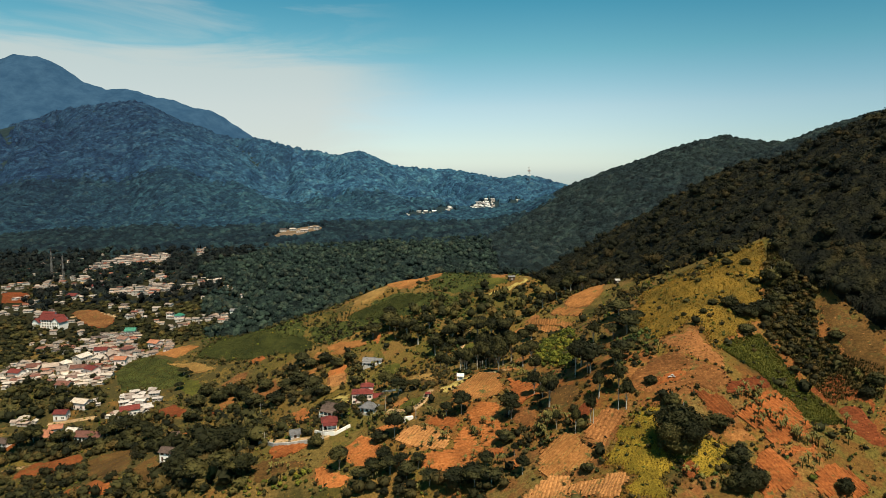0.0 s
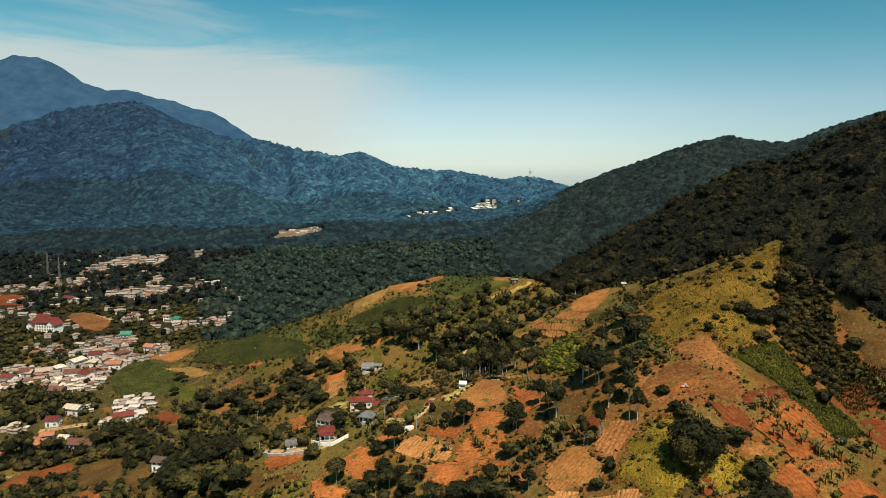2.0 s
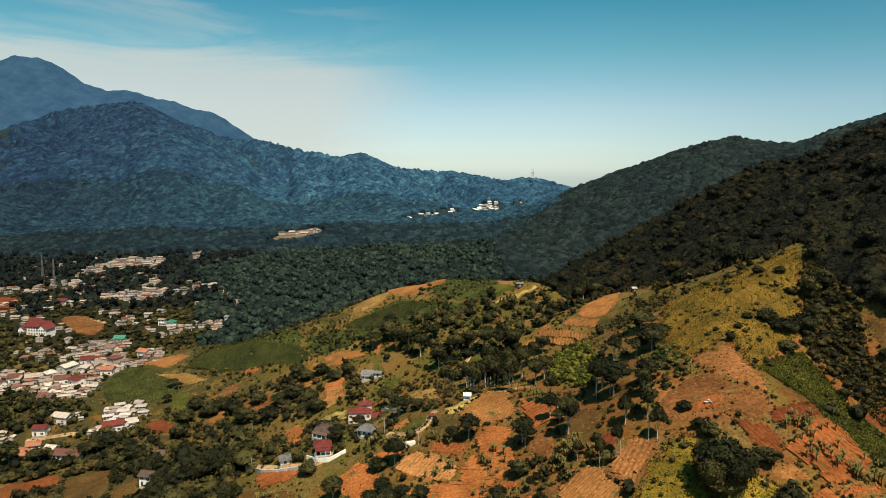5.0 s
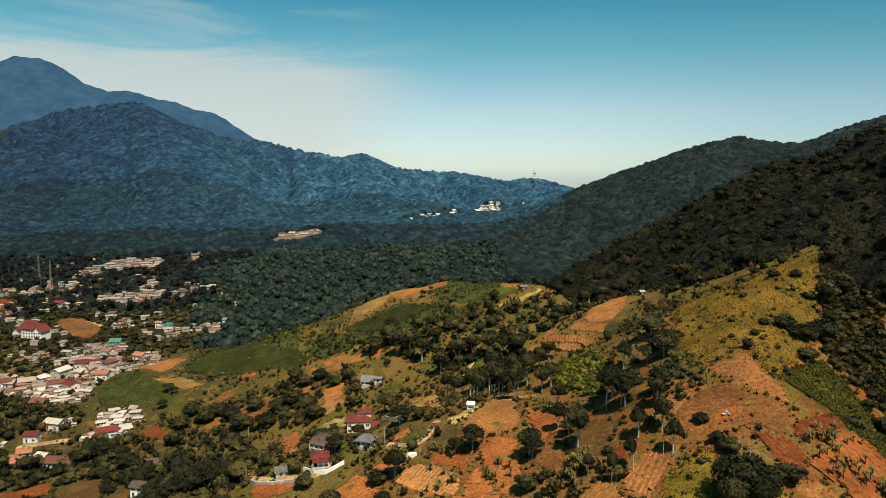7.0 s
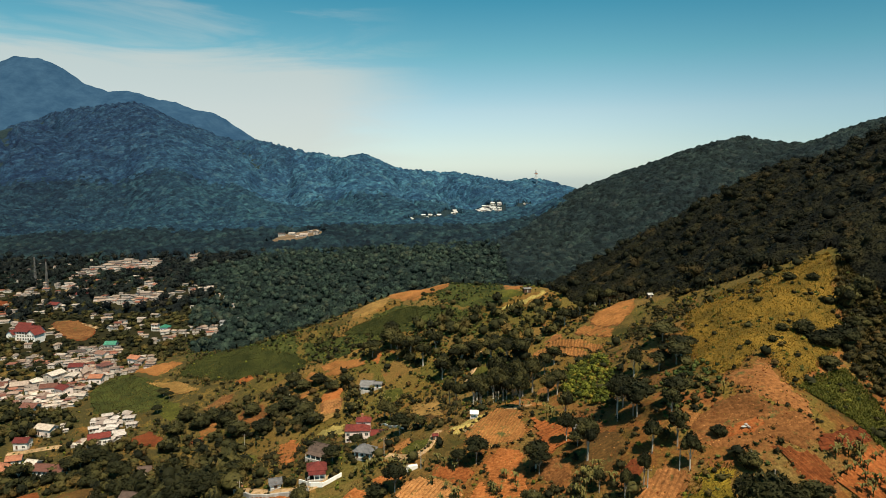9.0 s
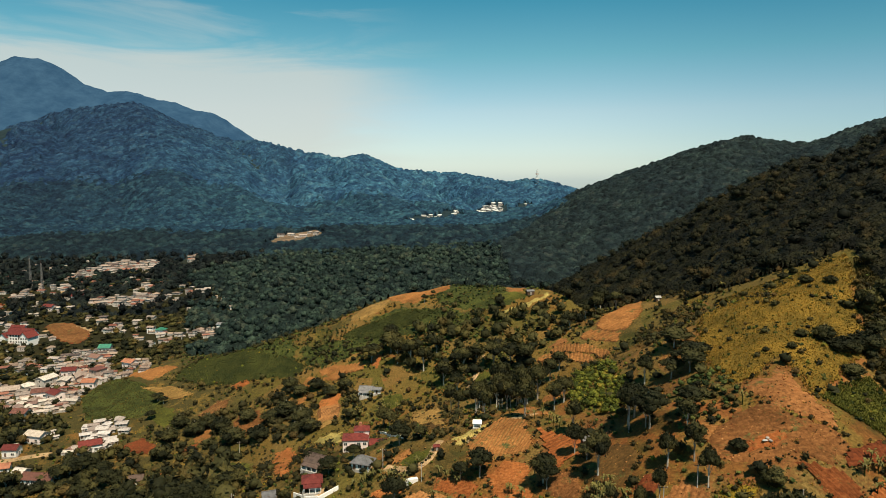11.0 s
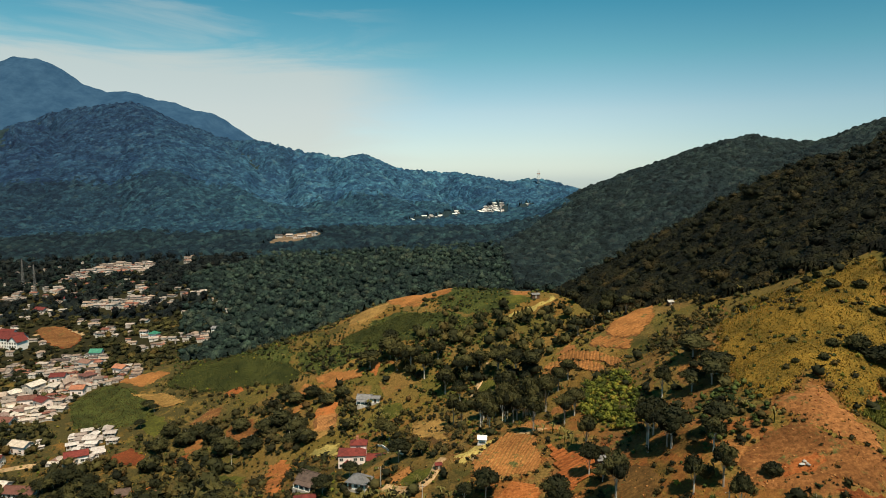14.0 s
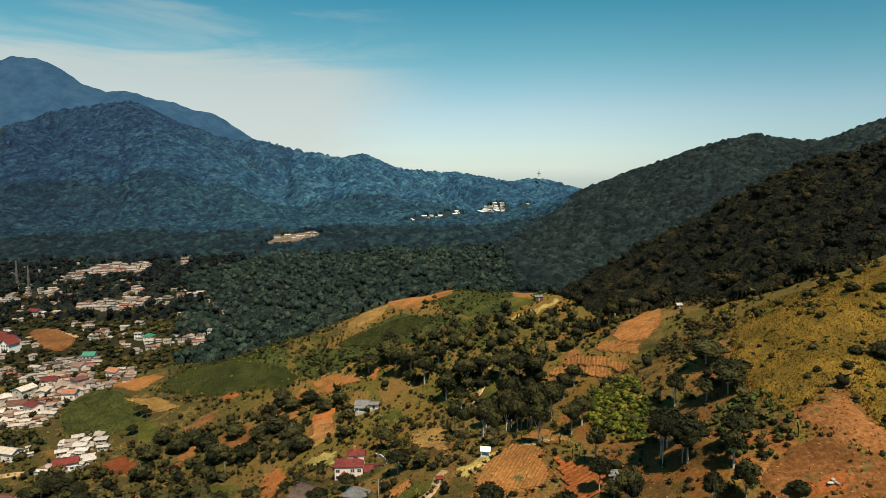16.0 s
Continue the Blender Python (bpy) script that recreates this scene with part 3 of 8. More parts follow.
M["bark"] = plaster("pale_smooth_bark", [(0.0, (0.24, 0.20, 0.16)), (1.0, (0.50, 0.46, 0.39))], 0.7)
M["banana"] = foliage("banana_leaf", (0.12, 0.125, 0.035), (0.24, 0.235, 0.085), (0.42, 0.40, 0.19), 0.2, 3.0, 0.5)
M["white_wall"] = plaster("white_plaster", [(0.0, (0.70, 0.66, 0.60)), (0.5, (0.78, 0.75, 0.70)), (1.0, (0.84, 0.82, 0.78))], 0.25)
M["village_wall"] = plaster("painted_plaster", [(0.0, (0.22, 0.16, 0.12)), (0.3, (0.42, 0.36, 0.30)), (0.6, (0.56, 0.51, 0.46)), (0.8, (0.34, 0.20, 0.15)), (1.0, (0.48, 0.46, 0.42))], 0.8)
M["pink_wall"] = plaster("pale_pink_plaster", [(0.0, (0.76, 0.62, 0.56)), (1.0, (0.78, 0.66, 0.60))], 0.3)
M["red_roof"] = roofing("red_roof_tiles", [(0.0, (0.115, 0.022, 0.018)), (1.0, (0.17, 0.034, 0.026))])
M["clay_roof"] = roofing("orange_clay_tiles", [(0.0, (0.30, 0.115, 0.062)), (1.0, (0.38, 0.16, 0.090))])
M["hall_roof"] = roofing("dark_reddish_brown_tiles", [(0.0, (0.13, 0.055, 0.040)), (1.0, (0.17, 0.072, 0.052))])
M["brown_roof"] = roofing("weathered_brown_tiles", [(0.0, (0.060, 0.042, 0.034)), (1.0, (0.12, 0.080, 0.062))])
M["grey_roof"] = roofing("grey_slate_tiles", [(0.0, (0.10, 0.10, 0.105)), (1.0, (0.19, 0.185, 0.185))])
M["green_roof"] = roofing("green_painted_metal_roof", [(0.0, (0.03, 0.16, 0.10)), (1.0, (0.06, 0.22, 0.15))], 0.5)
M["village_roof"] = roofing("mixed_village_roofing", [(0.0, (0.16, 0.060, 0.042)), (0.15, (0.26, 0.17, 0.13)), (0.30, (0.50, 0.42, 0.34)), (0.44, (0.12, 0.042, 0.034)), (0.58, (0.52, 0.45, 0.38)), (0.72, (0.20, 0.13, 0.10)), (0.86, (0.58, 0.52, 0.45)), (1.0, (0.44, 0.38, 0.32))])
M["pale_sheet"] = roofing("pale_roof_sheets", [(0.0, (0.19, 0.155, 0.13)), (0.5, (0.30, 0.245, 0.21)), (1.0, (0.45, 0.38, 0.33))], joined=True)
M["cream_sheet"] = roofing("cream_roof_sheets", [(0.0, (0.16, 0.11, 0.085)), (1.0, (0.36, 0.265, 0.20))], joined=True)
M["rust_sheet"] = roofing("rusty_roof_sheets", [(0.0, (0.15, 0.052, 0.034)), (1.0, (0.30, 0.13, 0.085))], joined=True)
M["dark_sheet"] = roofing("dark_roof_sheets", [(0.0, (0.07, 0.05, 0.045)), (1.0, (0.17, 0.13, 0.11))], joined=True)
M["villa_white"] = plaster("grey_white_plaster", [(0.0, (0.26, 0.20, 0.17)), (0.5, (0.43, 0.37, 0.33)), (1.0, (0.54, 0.48, 0.44))], 0.8)
M["sheeting"] = plaster("grimy_sheeting", [(0.0, (0.30, 0.28, 0.25)), (1.0, (0.42, 0.40, 0.37))], 0.9)
M["litter"] = soil("dark_leaf_litter", (0.024, 0.019, 0.007), (0.065, 0.048, 0.016), (0.14, 0.095, 0.032), 40)
M["concrete"] = plaster("weathered_concrete", [(0.0, (0.34, 0.32, 0.29)), (1.0, (0.48, 0.45, 0.41))], 0.7)
M["wood"] = plaster("dark_painted_wood", [(0.0, (0.06, 0.035, 0.022)), (1.0, (0.13, 0.075, 0.045))], 0.6)
M["frame"] = plaster("window_frame_paint", [(0.0, (0.45, 0.40, 0.34)), (1.0, (0.66, 0.62, 0.56))], 0.3)
M["steel"] = plaster("painted_steel", [(0.0, (0.13, 0.13, 0.13)), (1.0, (0.20, 0.19, 0.18))], 0.5, 0.5)
s = Shader("window_glass", 0.08, 0.5)
M["glass"] = s.finish(s.ramp(s.each(), [(0.0, (0.015, 0.018, 0.02)), (1.0, (0.05, 0.055, 0.055))]))


# ---- builders ----
def part(name, bm, material, parent, label=""):
    """Links a bmesh as one mesh under a thing or a part."""
    me = bpy.data.meshes.new(name)
    bm.to_mesh(me)
    bm.free()
    me.materials.append(material)
    ob = new(name, me)
    ob.parent = parent
    return tagged(ob, label)


def thing(name, label, category, at, group="", turn=0.0):
    ob = new(name)
    ob.empty_display_size = 0.5
    ob.matrix_world = pose(*at, 0, 0, turn)
    return tagged(ob, label, category, group)


def box(bm, x0, y0, z0, x1, y1, z1, bevel=0.0):
    made = bmesh.ops.create_cube(bm, size=1, matrix=Matrix.Translation(((x0 + x1) / 2, (y0 + y1) / 2, (z0 + z1) / 2)) @ Matrix.Diagonal((x1 - x0, y1 - y0, z1 - z0, 1)))
    if bevel:
        edges = {e for v in made["verts"] for e in v.link_edges}
        bmesh.ops.bevel(bm, geom=list(edges), offset=bevel, segments=1, affect="EDGES")
    return bm


def boxed(*size, bevel=0.0):
    return box(bmesh.new(), *size, bevel=bevel)


def solid(bm, points, faces):
    v = [bm.verts.new(p) for p in points]
    for f in faces:
        bm.faces.new([v[i] for i in f])
    return bm


def tube(bm, a, b, ra, rb, sides=6):
    a, b = Vector(a), Vector(b)
    turn = (b - a).to_track_quat("Z", "Y").to_matrix().to_4x4()
    rings = []
    for at, r in ((a, ra), (b, rb)):
        rings.append([bm.verts.new(at + turn @ Vector((r * math.cos(2 * math.pi * k / sides), r * math.sin(2 * math.pi * k / sides), 0))) for k in range(sides)])
    for k in range(sides):
        bm.faces.new((rings[0][k], rings[0][(k + 1) % sides], rings[1][(k + 1) % sides], rings[1][k]))
    bm.faces.new(rings[0][::-1])
    bm.faces.new(rings[1])
    return bm


def gable_roof(w, d, h, rise, over=0.6, thick=0.18):
    """A gable roof of two thick slopes over a w x d house, its ridge along x, eaves at h."""
    bm = bmesh.new()
    x, y = w / 2 + over, d / 2 + over
    low, top = h - rise * over / (d / 2), h + rise
    for s in (-1, 1):
        solid(bm, [(-x, s * y, low), (x, s * y, low), (x, 0, top), (-x, 0, top), (-x, s * y, low + thick), (x, s * y, low + thick), (x, 0, top + thick), (-x, 0, top + thick)],
              [(0, 1, 2, 3), (4, 5, 6, 7), (0, 1, 5, 4), (1, 2, 6, 5), (0, 3, 7, 4), (3, 2, 6, 7)])
    box(bm, -x, -0.16, top + thick - 0.05, x, 0.16, top + thick + 0.10)
    bmesh.ops.recalc_face_normals(bm, faces=bm.faces)
    return bm


def hip_roof(w, d, h, rise, over=0.6, thick=0.18, ridge=None):
    bm = bmesh.new()
    x, y = w / 2 + over, d / 2 + over
    r = max(0.0, w / 2 - d / 2) if ridge is None else ridge
    low = h - rise * over / (d / 2)
    base = [(-x, -y), (x, -y), (x, y), (-x, y)]
    pts = [(a, b, low) for a, b in base] + [(a, b, low + thick) for a, b in base] + [(-r - 0.05, 0, h + rise + thick), (r + 0.05, 0, h + rise + thick)]
    solid(bm, pts, [(0, 3, 2, 1), (0, 1, 5, 4), (1, 2, 6, 5), (2, 3, 7, 6), (3, 0, 4, 7), (4, 5, 9, 8), (5, 6, 9), (6, 7, 8, 9), (7, 4, 8)])
    for a, b in ((-x, -y), (x, -y), (x, y), (-x, y)):
        tube(bm, (a, b, low + thick), (math.copysign(r, a), 0, h + rise + thick), 0.10, 0.10, 4)
    tube(bm, (-r, 0, h + rise + thick), (r + 0.01, 0, h + rise + thick), 0.12, 0.12, 4)
    bmesh.ops.recalc_face_normals(bm, faces=bm.faces)
    return bm


def walls(w, d, h, rise=0.0, sink=3.0):
    """Four walls that go down into the sloping ground, with gables where there is a rise."""
    bm = bmesh.new()
    x, y = w / 2, d / 2
    if rise:
        solid(bm, [(-x, -y, -sink), (x, -y, -sink), (x, y, -sink), (-x, y, -sink), (-x, -y, h), (x, -y, h), (x, y, h), (-x, y, h), (-x, 0, h + rise), (x, 0, h + rise)],
              [(0, 1, 5, 4), (1, 2, 6, 9, 5), (2, 3, 7, 6), (3, 0, 4, 8, 7), (4, 5, 9, 8), (6, 7, 8, 9)])
        bmesh.ops.recalc_face_normals(bm, faces=bm.faces)
    else:
        box(bm, -x, -y, -sink, x, y, h)
    return bm


def window(parent, x, y, z, w, h, side, name="window"):
    """A framed window proud of the wall; side: s, n, e or w."""
    horizontal = side in "sn"
    out = {"s": (0, -1), "n": (0, 1), "e": (1, 0), "w": (-1, 0)}[side]
    bm = bmesh.new()
    t = 0.09
    for a0, a1, z0, z1 in ((-w / 2 - t, -w / 2, -t, h + t), (w / 2, w / 2 + t, -t, h + t), (-w / 2, w / 2, -t, 0), (-w / 2, w / 2, h, h + t), (-0.04, 0.04, 0, h)):
        if horizontal:
            box(bm, x + a0, y - 0.04 + out[1] * 0.03, z + z0, x + a1, y + 0.04 + out[1] * 0.03, z + z1)
        else:
            box(bm, x - 0.04 + out[0] * 0.03, y + a0, z + z0, x + 0.04 + out[0] * 0.03, y + a1, z + z1)
    frame_ob = part(name, bm, M["frame"], parent)
    if horizontal:
        pane = boxed(x - w / 2, y - 0.02 + out[1] * 0.018, z, x + w / 2, y + 0.02 + out[1] * 0.018, z + h)
    else:
        pane = boxed(x - 0.02 + out[0] * 0.018, y - w / 2, z, x + 0.02 + out[0] * 0.018, y + w / 2, z + h)
    part("pane", pane, M["glass"], frame_ob)
    return frame_ob


def house(label, at, w, d, h, rise, wall, roof, turn=0.0, hip=False, group="", per_side=2, storeys=1, porch=False, name="house", sink=3.0):
    ob = thing(name, label, "house", at, group, turn)
    part("wall", walls(w, d, h, 0 if hip else rise, sink), wall, ob)
    part("roof", hip_roof(w, d, h, rise) if hip else gable_roof(w, d, h, rise), roof, ob)
    part("plinth", boxed(-w / 2 - 0.08, -d / 2 - 0.08, -sink, w / 2 + 0.08, d / 2 + 0.08, 0.25), M["concrete"], ob)
    floor_height = h / storeys
    for level in range(storeys):
        z = level * floor_height + 0.95
        for k in range(per_side):
            x = -w / 2 + w * (k + 0.5) / per_side
            for side, y in (("s", -d / 2), ("n", d / 2)):
                if not (side == "s" and k == 0 and level == 0):
                    window(ob, x, y, z, min(1.5, w / per_side * 0.55), 1.2, side)
        for side, x in (("e", w / 2), ("w", -w / 2)):
            window(ob, x, 0, z, 1.3, 1.2, side)
    dx = -w / 2 + w * 0.5 / per_side
    part("door", boxed(dx - 0.5, -d / 2 - 0.05, 0.25, dx + 0.5, -d / 2 + 0.05, 2.25), M["wood"], ob)
    if porch:
        bm = bmesh.new()
        solid(bm, [(-w / 2, -d / 2 - 2.4, h - 0.9), (w / 2, -d / 2 - 2.4, h - 0.9), (w / 2, -d / 2, h - 0.25), (-w / 2, -d / 2, h - 0.25),
                   (-w / 2, -d / 2 - 2.4, h - 0.78), (w / 2, -d / 2 - 2.4, h - 0.78), (w / 2, -d / 2, h - 0.13), (-w / 2, -d / 2, h - 0.13)],
              [(0, 3, 2, 1), (4, 5, 6, 7), (0, 1, 5, 4), (1, 2, 6, 5), (2, 3, 7, 6), (3, 0, 4, 7)])
        part("porch_roof", bm, roof, ob)
        part("porch_floor", boxed(-w / 2 - 0.1, -d / 2 - 2.45, -sink - 1, w / 2 + 0.1, -d / 2 - 0.09, 0.2), M["concrete"], ob)
        for k in range(4):
            x = -w / 2 + 0.2 + (w - 0.4) * k / 3
            part("post", boxed(x - 0.09, -d / 2 - 2.35, 0.2, x + 0.09, -d / 2 - 2.17, h - 0.85), M["white_wall"], ob)
    return ob


def outline(polygon, step):
    """Points along the polygon's edge, with a little wander."""
    pts = []
    r = random.Random(len(polygon) * 31 + int(polygon[0][0]))
    for (ax, ay), (bx, by) in zip(polygon, polygon[1:] + polygon[:1]):
        n = max(1, int(math.hypot(bx - ax, by - ay) / step))
        for k in range(n):
            j = 0.5 * step if k else 0.2 * step
            pts.append((ax + (bx - ax) * k / n + r.uniform(-j, j), ay + (by - ay) * k / n + r.uniform(-j, j)))
    return np.array(pts)


FIELDS = []


def field(name, label, material, polygon, lift=0.3, rows=None, kind="structure"):
    """A patch of land laid over the ground, its rim dug in. rows: bearing and spacing of furrow ridges on it."""
    lift += 0.02 * (len(FIELDS) % 7)
    rim = outline(polygon, 2.2)
    c = rim.mean(0)
    reach = np.hypot(*(rim - c).T).max()
    rings = max(4, int(reach / 1.8))
    t = np.linspace(0.02, 1, rings)
    xy = c + t[:, None, None] * (rim - c)[None]
    z = land(xy[..., 0], xy[..., 1]) + lift
    z[-1] -= lift + 0.5
    n = len(rim)
    verts = np.concatenate([xy, z[..., None]], -1).reshape(-1, 3)
    i, j = np.meshgrid(np.arange(rings - 1), np.arange(n), indexing="ij")
    a, b = i * n + j, i * n + (j + 1) % n
    faces = np.stack([a, b, b + n, a + n], -1).reshape(-1, 4)
    spoke, along_rim = rim - c, np.roll(rim, -1, 0) - rim
    turn = spoke[:, 0] * along_rim[:, 1] - spoke[:, 1] * along_rim[:, 0]
    if (turn > 0.5).any() and (turn < -0.5).any():
        # a hollow outline: a fine sheet cut to it instead of rings
        wx, wy = np.meshgrid(np.arange(rim[:, 0].min() - 2, rim[:, 0].max() + 2, 1.3), np.arange(rim[:, 1].min() - 2, rim[:, 1].max() + 2, 1.3))
        within = inside((wx + 0.8 * np.sin(wy * 1.1)).ravel(), (wy + 0.8 * np.sin(wx * 0.9)).ravel(), [tuple(q) for q in rim]).reshape(wx.shape)
        core = within.copy()
        for axis in (0, 1):
            core &= np.roll(within, 1, axis) & np.roll(within, -1, axis)
        wz = land(wx, wy) + np.where(core, lift, -0.25)
        faces = grid_faces(*wx.shape)
        faces = faces[within.ravel()[faces].all(1)]
        verts = np.stack([wx, wy, wz], -1).reshape(-1, 3)
    ob = tagged(new(name, mesh_from(name, verts, faces, material, True)), label, "field", kind=kind)
    if name == "field" and material is not M["litter"]:
        FIELDS.append(polygon)
    if rows:
        bearing, spacing = radians(rows[0]), rows[1]
        along, across = np.array([math.cos(bearing), math.sin(bearing)]), np.array([-math.sin(bearing), math.cos(bearing)])
        v, f = [], []
        inner = [tuple(c + 0.95 * (np.array(p) - c)) for p in polygon]
        for q in np.arange(-reach, reach, spacing):
            s = np.arange(-reach, reach, 1.5)
            wob = q + 0.25 * np.sin(s * 0.35 + q)
            px, py = c[0] + s * along[0] + wob * across[0], c[1] + s * along[1] + wob * across[1]
            ok = inside(px, py, inner)
            half = spacing * 0.5
            strip = []
            for shift, up in ((-half, 0.04), (0, 0.08 + 0.13 * spacing), (half, 0.04)):
                ex, ey = px + across[0] * shift, py + across[1] * shift
                strip.append(np.stack([ex, ey, land(ex, ey) + lift + up], -1))
            for k in range(len(s) - 1):
                if ok[k] and ok[k + 1]:
                    at = len(v)
                    v += [tuple(edge[m]) for m in (k, k + 1) for edge in strip]
                    f += [(at, at + 1, at + 4, at + 3), (at + 1, at + 2, at + 5, at + 4)]
        if f:
            ridges = tagged(new("furrow_ridges", mesh_from("furrow_ridges", v, f, rows[2] if len(rows) > 2 else material)), kind="stuff")
            ridges.parent = ob
    return ob


def road(name, label, material, points, width, lift=0.35):
    """A winding road laid over the ground."""
    pts = []
    for a, b in zip(points, points[1:]):
        n = max(2, int(math.dist(a, b) / 2))
        pts += [(a[0] + (b[0] - a[0]) * k / n, a[1] + (b[1] - a[1]) * k / n) for k in range(n)]
    p = np.array(pts + [points[-1]], float)
    for _ in range(3):
        p[1:-1] = (p[:-2] + 2 * p[1:-1] + p[2:]) / 4
    d = np.gradient(p, axis=0)
    side = np.stack([-d[:, 1], d[:, 0]], 1) / np.hypot(d[:, 0], d[:, 1])[:, None]
    u = np.array([-0.62, -0.5, -0.17, 0.17, 0.5, 0.62]) * width
    xy = p[:, None] + side[:, None] * u[None, :, None]
    z = land(xy[..., 0], xy[..., 1]) + np.array([-0.5, lift, lift, lift, lift, -0.5])
    return tagged(new(name, mesh_from(name, np.concatenate([xy, z[..., None]], -1).reshape(-1, 3), grid_faces(len(p), 6), material, True)), label, "road", kind="structure")


def tuft_patch(name, label, polygon, count, size, material, seed, blades_each=5, category="grass"):
    """Upright blades in tufts over a patch, joined."""
    r = np.random.default_rng(seed)
    pts = np.array(polygon)
    lo, hi = pts.min(0), pts.max(0)
    x, y = r.uniform(lo[0], hi[0], count * 3), r.uniform(lo[1], hi[1], count * 3)
    ok = inside(x, y, polygon)
    x, y = x[ok][:count], y[ok][:count]
    n, k = len(x), blades_each
    z = land(x, y) + 0.2
    s = r.uniform(0.5, 1.3, n)[:, None] * size
    a = r.uniform(0, 2 * np.pi, (n, k))
    lean = r.uniform(0.2, 0.8, (n, k)) * s
    wide = r.uniform(0.12, 0.3, (n, k)) * s
    tall = r.uniform(0.6, 1.1, (n, k)) * s
    X, Y, Z = x[:, None], y[:, None], z[:, None]
    v = np.stack([np.stack([X - np.sin(a) * wide, Y + np.cos(a) * wide, Z + 0 * a - 0.1], -1), np.stack([X + np.sin(a) * wide, Y - np.cos(a) * wide, Z + 0 * a - 0.1], -1),
                  np.stack([X + np.cos(a) * lean, Y + np.sin(a) * lean, Z + tall], -1)], 2)
    f = np.arange(n * k * 3).reshape(-1, 3)
    return tagged(new(name, mesh_from(name, v.reshape(-1, 3), f, material)), label, category, kind="stuff")


def grove(name, label, polygon, step, low, high, material, seed, level=2, tufts=34, share=1.0, tall=(0.8, 1.2), avoid=None, lift=0.35, category="trees", size=0.24, over=False):
    r = np.random.default_rng(seed)
    pts = np.array(polygon)
    x, y = scatter(r, pts[:, 0].min(), pts[:, 0].max(), pts[:, 1].min(), pts[:, 1].max(), step)
    keep = inside(x, y, polygon) & (r.uniform(0, 1, len(x)) < share)
    for p in (avoid or []) + ([] if over else FIELDS):
        keep &= ~inside(x, y, p)
    if keep.sum() == 0:
        return None
    ob = canopy(name, label, x[keep], y[keep], r.uniform(low, high, keep.sum()), level, tufts, material, seed, lift, tall, size)
    ob["category"] = category
    return ob


# ---- single trees ----
def tree_kind(label, at, height, spread_, trunk_share, material, seed, tufts=1000, fine=0.14):
    """A tree of height 1 scaled up: tapered pale trunk, three limbs and a ragged crown."""
    r = np.random.default_rng(seed)
    ob = thing("tree", label, "tree", at, "trees among the fields")
    bare = height * trunk_share
    bm = tube(bmesh.new(), (0, 0, -1.2), (0.1, 0.05, bare), height * 0.024, height * 0.016, 7)
    tube(bm, (0.1, 0.05, bare), (0.2, -0.1, height * 0.8), height * 0.016, height * 0.006, 6)
    part("trunk", bm, M["bark"], ob)
    for k in range(3):
        a = 2.1 * k + seed
        part("limb", tube(bmesh.new(), (0.1, 0.05, bare * (0.8 + 0.15 * k)), (math.cos(a) * spread_ * 0.3, math.sin(a) * spread_ * 0.3, bare + (height - bare) * 0.5), height * 0.009, height * 0.004, 5), M["bark"], ob)
    verts, faces, tones, n = [], [], [], 0
    lobes = [(0, 0, 0.62, 0.95)] + ([(0, 0, 0.1, 0.95)] if trunk_share < 0.15 else []) + [(0.30 * math.cos(a), 0.30 * math.sin(a), 0.35 + 0.3 * r.uniform(), r.uniform(0.5, 0.72)) for a in np.linspace(0, 5.4, 5) + r.uniform(0, 1)]
    for lx, ly, lz, s in lobes:
        v, f = crown_shape(r, 2, tufts // len(lobes), fine)
        v = v * np.array([spread_ * s, spread_ * s, (height - bare) * s * 0.95]) + np.array([lx * spread_, ly * spread_, bare + (height - bare) * ((0.18 if trunk_share > 0.15 else 0.02) + 0.55 * lz)])
        verts.append(v)
        faces.append(f + n)
        tones += [r.uniform(0.1, 0.8)] * len(v)
        n += len(v)
    crown = new("crown", mesh_from("crown", np.concatenate(verts), np.concatenate(faces), material, True, tones))
    crown.parent = ob
    return ob


TREES = {}


def tree(x, y, height, width, kind="round"):
    """One more tree, at its height and crown width in metres."""
    first, h0, w0 = TREES[kind][int(abs(x * 7 + y * 3)) % len(TREES[kind])]
    m = pose(x, y, land_at(x, y), 0, 0, (x * 37 + y * 11) % 360) @ Matrix.Diagonal((width / w0, width / w0, height / h0, 1))
    return copy_thing(first, m)


def grown(kind, label, height, width, share, material, seeds, spots):
    made = []
    for seed, (x, y) in zip(seeds, spots):
        made.append((tree_kind(label, (x, y, land_at(x, y)), height, width, share, material, seed), height, width))
    TREES[kind] = made


